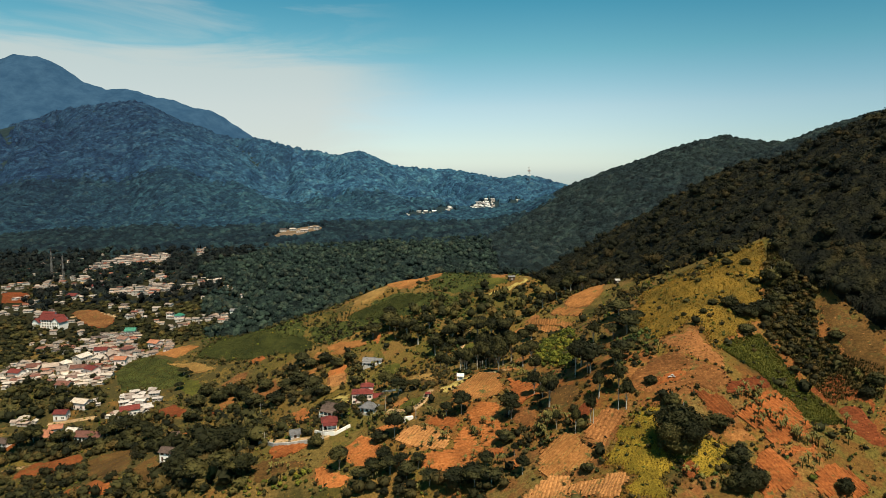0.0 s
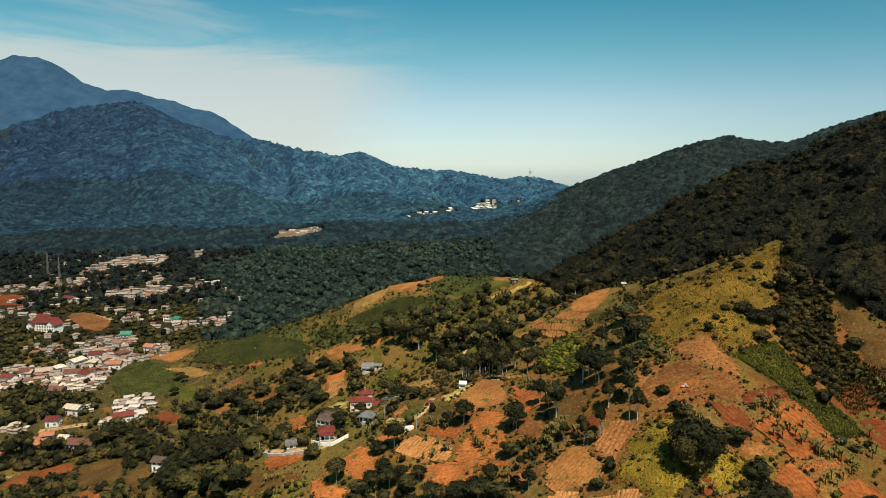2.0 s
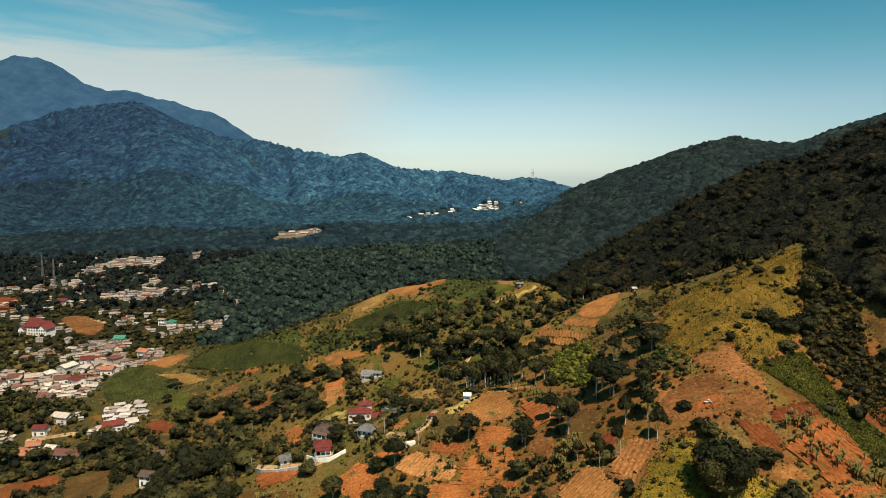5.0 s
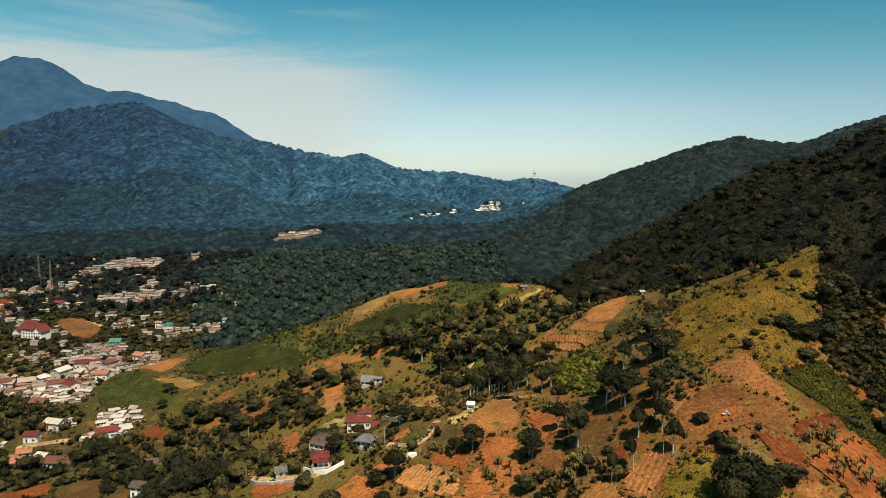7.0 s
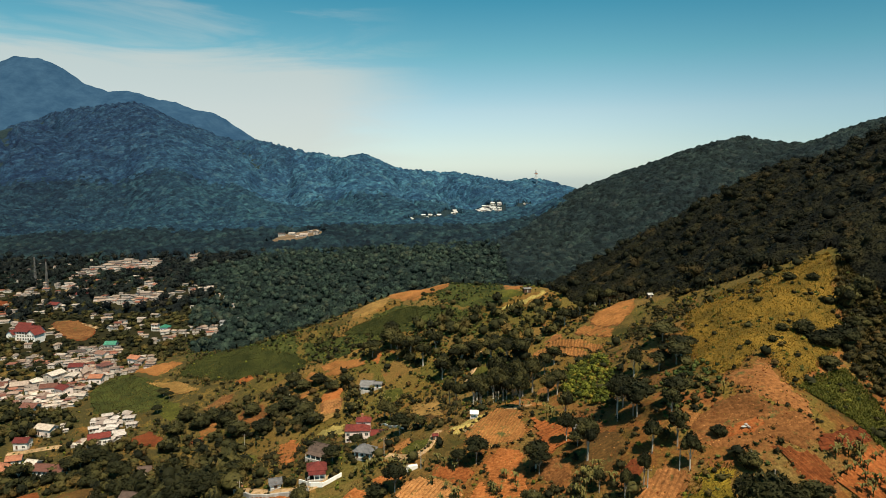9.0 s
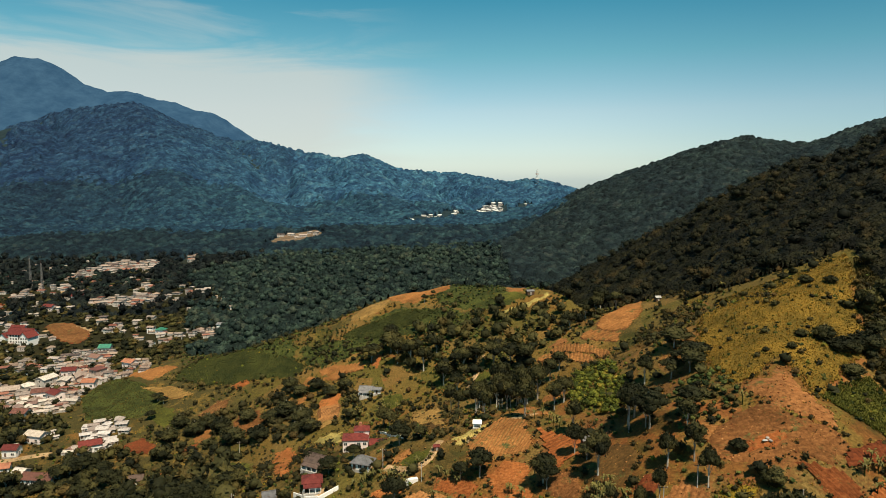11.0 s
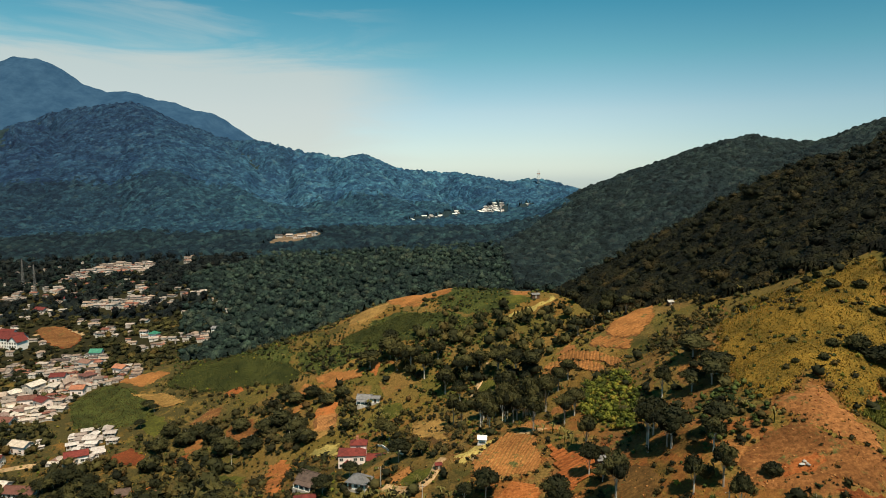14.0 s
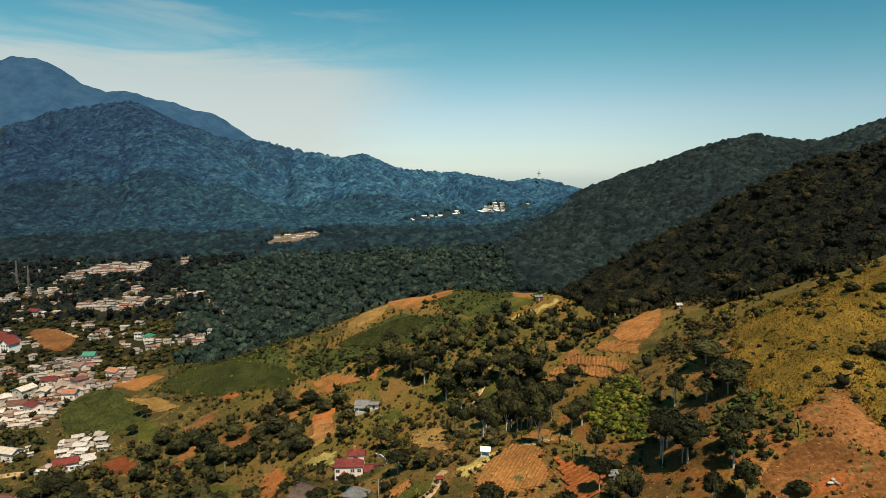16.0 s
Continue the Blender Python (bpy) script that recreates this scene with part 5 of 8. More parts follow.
# grass slopes
field("grass_slope", "dark green slope of low plants beside the crop", M["hill_green"], [(-181.9, 483.1), (-178.5, 506.7), (-161.8, 546.7), (-130.6, 558.9), (-98.2, 466.8), (-96.1, 449.9), (-107.9, 442.0), (-122.8, 446.5), (-136.1, 445.1), (-158.2, 453.6)], lift=0.10)
field("grass_slope", "green hillside of low plants with dry patches", M["hill_green"], [(-98.9, 470.0), (-70.5, 461.7), (-56.8, 465.0), (-53.2, 480.1), (-36.9, 482.8), (-19.7, 467.3), (-0.4, 453.1), (12.3, 430.3), (-0.6, 417.8), (-26.5, 433.8), (-46.4, 435.2), (-65.4, 430.4), (-79.0, 432.9), (-92.2, 447.6)], lift=0.10)
field("grass_slope", "green rounded hilltop", M["hill_green"], [(-11.1, 476.6), (29.2, 703.4), (57.4, 707.7), (71.3, 682.6), (36.0, 426.6), (21.7, 426.1), (2.9, 444.8), (-9.0, 460.9)], lift=0.10)
field("grass_slope", "steep hilltop of dry yellow grass", M["yellow_grass"], [(77.5, 264.7), (86.9, 287.5), (107.2, 323.3), (116.0, 320.7), (125.5, 310.2), (133.2, 303.5), (145.0, 306.9), (149.5, 305.2), (141.1, 284.2), (131.9, 266.9), (123.4, 249.0), (112.1, 238.3), (102.3, 229.9), (92.1, 218.7), (94.0, 233.7), (93.5, 243.7), (83.1, 233.1), (75.3, 232.5)])
field("grass_slope", "yellow-green grass bank above the furrowed field", M["bank_grass"], [(58.6, 200.4), (65.7, 201.8), (69.0, 198.3), (64.1, 188.1), (65.1, 181.1), (66.4, 177.8), (61.5, 172.3), (62.2, 165.3), (56.0, 164.7), (47.7, 166.8), (48.2, 171.6), (52.9, 174.6), (52.0, 178.4), (46.7, 184.4), (47.7, 189.7), (50.3, 191.1), (53.6, 195.9)])
field("grass_slope", "green reed slope falling from the hilltop", M["green_grass"], [(95.2, 222.4), (102.5, 229.4), (116.7, 236.8), (121.5, 215.6), (125.8, 205.4), (125.4, 198.5), (116.2, 195.5), (110.6, 195.0), (108.0, 204.1), (105.7, 213.0), (100.5, 216.5)])
field("grass_slope", "green slope of low shrubs beside the big tree", M["bank_grass"], [(64.9, 178.1), (77.7, 191.1), (79.7, 186.4), (84.4, 182.6), (88.5, 180.6), (78.9, 173.1), (70.2, 170.9)])
tuft_patch("grass", "leafy rows of the dark green crop", [(-185.4, 476.6), (-184.9, 485.8), (-181.2, 499.8), (-169.8, 509.8), (-162.6, 538.1), (-134.8, 488.9), (-114.4, 466.5), (-97.5, 454.4), (-86.9, 444.7), (-91.1, 438.2), (-93.2, 433.1), (-110.1, 439.9), (-122.8, 443.4), (-139.1, 445.1), (-152.5, 449.8)], 6000, 0.7, M["tea_blades"], 20)
tuft_patch("grass", "leafy rows of the green crop", [(-70.7, 464.0), (-63.4, 470.5), (-51.3, 473.5), (-38.7, 471.8), (-26.1, 467.9), (-9.5, 452.4), (-17.2, 447.3), (-27.0, 447.2), (-36.5, 443.1), (-48.4, 445.5)], 3000, 0.7, M["tea_blades"], 21)
tuft_patch("grass", "tall dry yellow grass tufts covering the hilltop", [(77.5, 264.7), (86.9, 287.5), (107.2, 323.3), (116.0, 320.7), (125.5, 310.2), (133.2, 303.5), (145.0, 306.9), (149.5, 305.2), (141.1, 284.2), (131.9, 266.9), (123.4, 249.0), (112.1, 238.3), (102.3, 229.9), (92.1, 218.7), (94.0, 233.7), (93.5, 243.7), (83.1, 233.1), (75.3, 232.5)], 11000, 0.55, M["yellow_blades"], 22)
tuft_patch("grass", "green and brown weeds among the yellow grass", [(77.5, 264.7), (86.9, 287.5), (107.2, 323.3), (116.0, 320.7), (125.5, 310.2), (133.2, 303.5), (145.0, 306.9), (149.5, 305.2), (141.1, 284.2), (131.9, 266.9), (123.4, 249.0), (112.1, 238.3), (102.3, 229.9), (92.1, 218.7), (94.0, 233.7), (93.5, 243.7), (83.1, 233.1), (75.3, 232.5)], 2600, 0.6, M["green_blades"], 23)
tuft_patch("grass", "yellow-green grass tufts on the bank", [(58.6, 200.4), (65.7, 201.8), (69.0, 198.3), (64.1, 188.1), (65.1, 181.1), (66.4, 177.8), (61.5, 172.3), (62.2, 165.3), (56.0, 164.7), (47.7, 166.8), (48.2, 171.6), (52.9, 174.6), (52.0, 178.4), (46.7, 184.4), (47.7, 189.7), (50.3, 191.1), (53.6, 195.9)], 2600, 0.42, M["yellow_blades"], 24)
tuft_patch("grass", "small dark weeds on the grass bank", [(58.6, 200.4), (65.7, 201.8), (69.0, 198.3), (64.1, 188.1), (65.1, 181.1), (66.4, 177.8), (61.5, 172.3), (62.2, 165.3), (56.0, 164.7), (47.7, 166.8), (48.2, 171.6), (52.9, 174.6), (52.0, 178.4), (46.7, 184.4), (47.7, 189.7), (50.3, 191.1), (53.6, 195.9)], 260, 0.6, M["dark_blades"], 28)
tuft_patch("grass", "leaning green reeds and tall grass", [(95.2, 222.4), (102.5, 229.4), (116.7, 236.8), (121.5, 215.6), (125.8, 205.4), (125.4, 198.5), (116.2, 195.5), (110.6, 195.0), (108.0, 204.1), (105.7, 213.0), (100.5, 216.5)], 7500, 0.65, M["green_blades"], 25)
tuft_patch("grass", "dark tangled undergrowth below the forest edge", [(148.8, 299.5), (155.1, 290.6), (152.4, 254.5), (144.7, 252.2), (138.2, 236.1), (140.3, 222.0), (147.0, 213.1), (140.9, 203.2), (132.4, 208.2), (126.4, 207.2), (124.3, 220.9), (121.0, 243.8)], 9000, 0.8, M["dark_blades"], 26)
tuft_patch("grass", "green grass tufts round the tree", [(64.9, 178.1), (77.7, 191.1), (79.7, 186.4), (84.4, 182.6), (88.5, 180.6), (78.9, 173.1), (70.2, 170.9)], 1500, 0.5, M["green_blades"], 27)

# roads
road("road", "pale dirt road curving past the houses", M["path"], [(-22.7, 259.8), (-18.0, 255.2), (-14.0, 252.7), (-9.5, 253.6), (-6.8, 256.4), (-7.2, 262.0), (-4.7, 263.5)], 2.6)
road("road", "pale road along a retaining wall", M["path"], [(-74.9, 264.9), (-65.2, 256.5), (-55.1, 252.2), (-48.1, 251.1), (-43.8, 252.5), (-39.6, 254.9)], 3)
road("road", "pale dirt track climbing between trees", M["path"], [(7.3, 348.0), (10.2, 357.0), (13.7, 368.9), (15.3, 378.8), (14.1, 387.5)], 2.4)
road("road", "pale dirt road on the valley slope", M["path"], [(-230.4, 327.2), (-222.5, 332.5), (-204.7, 332.9), (-196.9, 335.3)], 3.0)
road("road", "pale village road", M["path"], [(-238.6, 382.4), (-228.1, 385.0), (-219.2, 386.6), (-211.8, 386.9)], 3.5)
road("road", "pale graded road through the building site", M["path"], [(-349.4, 605.2), (-339.5, 621.7), (-312.0, 610.1), (-300.5, 595.3)], 5.0)
road("road", "pale road winding up the village", M["path"], [(-414.9, 745.7), (-392.3, 719.0), (-378.7, 684.4)], 4.0)
road("road", "dirt footpath along the field edge", M["path"], [(3.7, 257.3), (13.1, 263.3), (19.9, 268.4), (28.0, 273.1)], 2.0)


# ---- trees among the fields ----
grown("round", "dark round-crowned tree with a pale bare trunk", 10.0, 7.0, 0.28, M["tree_leaf"], (11, 12, 13, 14), [(6.9, 240.8), (-38.1, 230.3), (23.6, 228.0), (-18.3, 238.1)])
grown("tall", "tall dark tree with a long pale trunk", 14.0, 6.5, 0.30, M["tree_leaf"], (21, 22, 23), [(37.0, 221.1), (23.2, 267.4), (49.2, 237.6)])
grown("bushy", "low dark bushy tree on open earth", 6.0, 6.5, 0.10, M["tree_leaf"], (31, 32, 33), [(82.3, 189.6), (21.3, 214.6), (-23.9, 238.3)])
for x, y, h, w in [(14.0, 204.4, 8.0, 5.1), (24.8, 195.7, 7.0, 4.1), (23.3, 205.7, 5.2, 2.5), (1.3, 241.7, 6.4, 4.9), (-17.3, 471.6, 5.9, 4.5), (-12.1, 479.3, 4.3, 3.3), (53.0, 229.7, 12.0, 9.5), (52.2, 242.0, 11.4, 8.9), (63.2, 226.7, 8.7, 7.4), (-19.1, 272.6, 8.7, 7.0), (-27.6, 331.6, 9.3, 6.6), (-31.1, 337.1, 10.8, 6.1), (-11.8, 272.0, 5.1, 4.4), (24.4, 225.8, 8.2, 6.3), (33.8, 236.1, 10.3, 5.2), (75.6, 277.5, 7.8, 10.1), (76.5, 261.1, 7.4, 8.6), (68.4, 258.6, 7.3, 7.1), (73.3, 256.1, 8.2, 8.5), (-45.4, 416.2, 11.5, 11.1), (-34.7, 420.2, 13.1, 12.7), (-34.8, 271.7, 5.7, 5.0)]:
    tree(x, y, h, w, "round")
for x, y, h, w in [(-41.9, 262.8, 7.1, 6.4), (-48.9, 276.1, 6.3, 6.7), (-78.5, 279.7, 7.2, 6.4), (-81.0, 275.1, 9.3, 8.0), (-83.1, 269.7, 9.7, 9.4), (-87.5, 268.1, 10.8, 10.5), (-93.6, 271.8, 12.1, 11.2), (-96.9, 267.1, 12.0, 11.7), (-102.6, 266.1, 11.0, 10.7), (-108.0, 264.2, 11.0, 10.7), (-99.7, 251.7, 11.6, 11.3), (-85.9, 245.1, 12.6, 11.8), (-76.4, 239.3, 11.3, 10.5), (-112.0, 262.3, 10.0, 9.1), (-129.7, 298.8, 7.5, 9.1), (-157.1, 341.1, 12.1, 11.8), (-169.2, 357.6, 10.5, 10.2), (-181.5, 363.2, 11.5, 11.2), (-187.1, 361.2, 11.5, 11.2), (-190.7, 358.7, 10.0, 8.9), (-230.3, 355.1, 13.5, 10.1), (-235.0, 349.9, 11.9, 10.8)]:
    tree(x, y, h, w, "round")
for x, y, h, w in [(-213.2, 353.1, 10.1, 9.1), (-181.5, 446.9, 6.2, 6.9), (-175.7, 442.2, 5.3, 5.1), (-175.0, 423.2, 5.9, 5.8), (36.0, 230.3, 5.2, 4.7), (-8.6, 218.2, 6.4, 5.0), (-18.6, 220.1, 7.4, 6.3), (-24.7, 221.2, 7.4, 6.4), (-28.4, 218.7, 7.4, 7.2), (-12.4, 214.8, 7.2, 6.2), (-4.5, 208.6, 6.2, 6.0), (4.7, 202.4, 7.6, 8.6), (10.1, 200.0, 7.9, 9.2), (15.3, 196.8, 6.6, 6.8), (-21.0, 225.0, 7.9, 6.0), (-14.7, 220.9, 6.5, 5.0)]:
    tree(x, y, h, w, "round")
for x, y, h, w in [(25.7, 302.5, 16.8, 7.1), (18.5, 317.1, 14.1, 6.3), (10.2, 274.4, 11.2, 4.9), (20.4, 325.8, 16.6, 7.6), (32.2, 301.5, 15.7, 7.6), (34.5, 276.6, 11.3, 6.0), (35.9, 249.8, 11.7, 5.5), (52.3, 231.2, 8.8, 4.7), (51.9, 211.7, 10.2, 4.8), (58.1, 210.6, 11.2, 5.1), (58.4, 202.4, 10.9, 4.6), (47.2, 202.8, 10.9, 3.4), (42.1, 201.1, 9.8, 2.7), (37.2, 207.4, 7.2, 2.7), (59.8, 220.9, 9.5, 5.3), (38.8, 282.1, 10.5, 6.1), (62.2, 265.7, 11.0, 5.3), (1.8, 346.6, 11.5, 7.4), (-4.5, 363.6, 13.4, 8.4), (5.2, 370.0, 13.6, 9.2)]:
    tree(x, y, h, w, "tall")
for x, y, h, w in [(11.8, 372.7, 12.3, 8.6), (19.4, 360.9, 13.2, 9.0), (26.5, 349.9, 12.8, 8.7), (32.0, 343.8, 12.6, 8.6), (-14.9, 384.4, 14.1, 8.9), (-22.3, 396.3, 14.5, 8.5), (-8.3, 394.8, 13.0, 8.4), (-29.7, 402.7, 14.8, 9.3), (-35.7, 433.0, 11.8, 9.2), (44.9, 327.4, 9.1, 6.4), (39.6, 319.2, 10.6, 6.3), (71.0, 376.7, 11.7, 7.4), (80.4, 374.7, 10.3, 8.0), (66.5, 378.8, 11.1, 8.1), (79.1, 401.2, 13.2, 8.6), (56.7, 368.3, 9.4, 7.2)]:
    tree(x, y, h, w, "tall")
for x, y, h, w in [(123.4, 249.0, 8.5, 9.3), (111.1, 251.0, 6.9, 6.2), (114.6, 246.5, 6.4, 8.1), (105.4, 252.2, 3.4, 3.8), (111.4, 235.7, 4.7, 6.0), (68.1, 208.9, 4.1, 4.0), (71.4, 197.6, 5.9, 5.3), (83.9, 178.1, 6.8, 7.3), (81.5, 168.5, 10.0, 7.8), (86.3, 170.4, 7.4, 5.4), (110.2, 171.6, 5.9, 5.0), (121.0, 220.3, 3.7, 4.0), (137.5, 206.1, 4.6, 4.4), (141.4, 208.1, 6.9, 5.8), (141.5, 231.0, 4.4, 5.3), (-49.6, 247.0, 6.3, 6.1), (-54.7, 256.1, 4.0, 3.9), (42.9, 186.3, 3.7, 4.0), (78.2, 167.9, 6.1, 5.3), (132.6, 256.6, 6.2, 6.6), (134.7, 267.3, 10.7, 7.3), (142.1, 271.5, 9.9, 7.5)]:
    tree(x, y, h, w, "bushy")
for x, y, h, w in [(-49.7, 364.3, 6.8, 6.6), (-111.7, 401.0, 8.5, 9.8), (-95.5, 393.0, 9.8, 12.4), (-88.7, 394.0, 11.3, 12.4), (-76.7, 377.6, 10.8, 10.5), (-98.6, 377.0, 10.2, 10.6), (-113.9, 383.3, 11.3, 12.4), (-125.2, 398.1, 10.9, 11.3), (-69.4, 365.5, 8.4, 9.5), (-78.4, 369.1, 8.5, 8.2), (-64.2, 394.8, 7.4, 7.9), (-57.3, 396.1, 8.1, 8.6), (-76.1, 412.5, 7.7, 9.8), (-84.9, 410.6, 7.7, 9.8), (-92.6, 421.3, 7.9, 9.3), (-134.7, 405.5, 10.4, 11.6), (-140.2, 400.2, 10.3, 10.0), (-152.4, 409.7, 9.8, 9.5), (-152.9, 396.0, 9.5, 10.0), (-149.3, 377.0, 9.2, 9.6), (132.5, 284.8, 3.9, 4.4), (127.2, 307.9, 3.6, 4.0)]:
    tree(x, y, h, w, "bushy")
for x, y, h, w in [(126.1, 289.9, 4.5, 4.9), (113.6, 310.3, 3.0, 3.4), (107.5, 273.7, 2.6, 2.6), (97.5, 258.8, 2.2, 2.2), (99.2, 245.7, 2.9, 2.8), (92.1, 246.8, 2.1, 2.1)]:
    tree(x, y, h, w, "bushy")
for x, y, h, w in [(-1.1, 320.9, 14.0, 5.0), (1.9, 317.1, 11.1, 5.0), (7.8, 287.0, 12.2, 5.2), (8.6, 293.7, 10.8, 6.4), (10.7, 294.6, 10.6, 5.9), (15.4, 287.7, 13.5, 4.8), (17.5, 301.1, 9.3, 5.1), (19.8, 295.1, 12.8, 6.0), (21.7, 299.9, 10.2, 5.3), (24.2, 302.8, 9.9, 5.6), (24.4, 297.8, 9.2, 6.2), (28.1, 300.7, 13.5, 6.9), (10.7, 320.5, 12.7, 6.9), (15.6, 321.7, 9.1, 5.2), (19.4, 320.8, 13.8, 6.4), (23.2, 319.0, 11.1, 6.9), (25.6, 318.1, 12.1, 6.5), (30.9, 318.2, 10.5, 5.0)]:
    tree(x, y, h, w, "tall")
tree_kind("broad dark tree with a dense low crown on the slope", (68.3, 181.0, land_at(68.3, 181.0)), 17.9, 14.4, 0.06, M["tree_leaf"], 41, 5000, 0.075)

# banana plants
for x, y in [(40.1, 207.8), (37.9, 211.5), (36.0, 211.2), (34.0, 210.6), (32.0, 209.4), (41.7, 208.8), (42.2, 204.7), (30.8, 207.4), (95.8, 202.2), (93.7, 199.9), (95.9, 199.6), (102.2, 204.3), (102.6, 199.7), (105.3, 201.5), (107.7, 201.6), (97.8, 197.9), (95.1, 195.6), (92.5, 194.4), (96.0, 191.8), (93.6, 190.3), (98.3, 193.0), (95.8, 189.5), (101.3, 193.2), (104.3, 194.7), (102.7, 189.8), (100.7, 188.4), (110.4, 192.9), (107.6, 189.9), (112.5, 190.3), (103.6, 186.4), (105.6, 188.0), (109.4, 186.9), (107.0, 180.2), (103.8, 178.7), (101.3, 177.0), (104.4, 176.8), (107.2, 179.0), (99.0, 175.7), (111.1, 181.7), (113.5, 183.1)]:
    banana_at(x, y, 0.55 + 0.4 * ((x * 3.7 + y) % 1))
for x, y in [(138.2, 212.0), (138.5, 214.0), (139.5, 206.5), (140.4, 205.0), (124.5, 192.2), (121.9, 189.7), (126.2, 198.0), (125.9, 188.3), (-48.0, 363.2), (-44.6, 362.0), (-40.8, 357.3), (-51.1, 362.2), (-47.0, 368.3), (-43.5, 367.2), (-38.0, 345.2), (-34.5, 341.0), (-21.2, 253.0), (-19.0, 253.8), (-23.5, 253.7), (-19.7, 247.6), (-17.5, 248.5), (-9.7, 246.1), (-3.0, 242.9), (0.2, 240.0), (1.2, 228.4), (-4.6, 214.9), (-6.6, 214.6), (-2.7, 211.3), (-63.5, 240.2), (-61.3, 240.0), (-65.5, 239.3), (-58.6, 237.9), (-66.0, 237.3), (14.2, 208.6), (15.9, 206.2), (17.8, 205.8), (14.9, 204.2), (19.5, 204.6), (-25.5, 218.9), (-23.5, 219.5)]:
    banana_at(x, y, 0.55 + 0.4 * ((x * 3.7 + y) % 1))
for x, y in [(-26.8, 222.0), (-0.7, 206.6), (-8.3, 208.0), (1.1, 202.7), (-12.2, 254.6), (-5.3, 245.6), (-40.3, 383.9), (-39.0, 388.3), (-38.4, 365.1), (-33.8, 367.7), (-30.6, 368.6), (11.3, 224.7), (13.3, 225.0), (-26.4, 354.5), (75.8, 235.6), (71.3, 230.7), (74.7, 222.6), (114.9, 333.8), (30.8, 255.9), (33.2, 257.2), (69.4, 172.7), (70.4, 169.2), (73.3, 168.8), (76.0, 169.9), (66.9, 172.2), (95.4, 276.3), (91.6, 258.1), (-32.3, 439.0), (-37.8, 459.9), (-1.4, 410.5), (-60.3, 479.4), (-50.9, 469.0)]:
    banana_at(x, y, 0.55 + 0.4 * ((x * 3.7 + y) % 1))
for x, y in [(-39.4, 361.1), (-36.1, 361.0), (-36.1, 358.7), (-33.4, 359.5), (-30.0, 358.2), (-31.0, 359.1), (-33.9, 365.1), (-35.0, 364.8), (-35.6, 367.0), (-37.3, 372.2), (-40.4, 377.1), (-42.1, 377.7), (-43.9, 384.1), (-45.1, 384.9), (-45.0, 387.1), (-20.1, 250.3), (-17.6, 247.3), (-15.7, 245.6), (-15.6, 246.7), (-16.2, 245.4), (-18.3, 247.2), (-22.5, 249.9), (-26.6, 254.4), (-28.4, 255.0), (-29.3, 252.5), (-29.7, 253.7), (-32.2, 253.0), (-6.6, 236.3), (-2.7, 233.3), (-2.2, 233.3), (0.3, 228.8), (-0.2, 228.5), (-4.1, 228.0), (-4.1, 226.9), (-7.6, 227.6), (33.1, 215.9), (34.7, 216.0), (35.1, 214.9), (35.6, 213.9), (36.2, 215.1)]:
    banana_at(x, y, 0.55 + 0.4 * ((x * 3.7 + y) % 1))
for x, y in [(37.4, 216.2), (38.8, 215.1), (38.4, 214.0), (37.0, 212.8), (35.6, 212.6), (35.5, 211.5), (35.4, 211.4), (33.5, 211.2), (33.1, 209.9), (33.4, 208.8), (33.1, 207.7), (33.2, 206.6), (33.7, 205.4), (34.1, 204.0), (33.8, 204.0), (33.5, 201.7), (5.2, 210.0), (7.5, 212.7), (10.0, 212.1), (10.5, 214.4), (15.2, 218.9), (17.6, 222.5), (17.5, 226.2), (15.2, 229.4), (14.7, 231.7), (14.3, 230.5), (11.4, 226.5), (10.6, 226.5), (24.2, 267.1), (26.4, 266.9), (29.0, 266.5), (30.9, 264.3), (32.0, 263.0), (32.6, 260.8), (33.0, 256.4), (33.9, 254.0), (92.2, 198.8), (92.3, 198.8), (96.3, 200.4), (98.9, 201.6)]:
    banana_at(x, y, 0.55 + 0.4 * ((x * 3.7 + y) % 1))
for x, y in [(99.0, 200.3), (100.2, 200.7), (99.3, 200.0), (98.5, 196.2), (97.8, 196.6), (96.1, 193.2), (97.5, 192.3), (98.7, 192.9), (99.3, 192.4), (100.1, 190.5), (103.5, 190.9), (104.1, 189.0), (104.8, 188.4), (104.8, 187.1), (104.2, 185.9), (104.7, 185.6), (106.9, 185.1), (109.7, 185.8), (110.4, 185.5), (112.5, 184.9), (113.6, 185.4), (-111.4, 464.4), (-104.6, 463.6), (-92.6, 461.6), (-84.3, 463.0), (-79.3, 462.4), (-78.4, 461.6), (-72.2, 463.4), (-67.9, 469.0), (-61.5, 468.3), (-54.2, 470.9), (-46.8, 469.3), (-35.4, 468.3), (-30.4, 467.0), (-21.9, 464.9), (-16.2, 460.2), (-10.7, 458.6)]:
    banana_at(x, y, 0.55 + 0.4 * ((x * 3.7 + y) % 1))

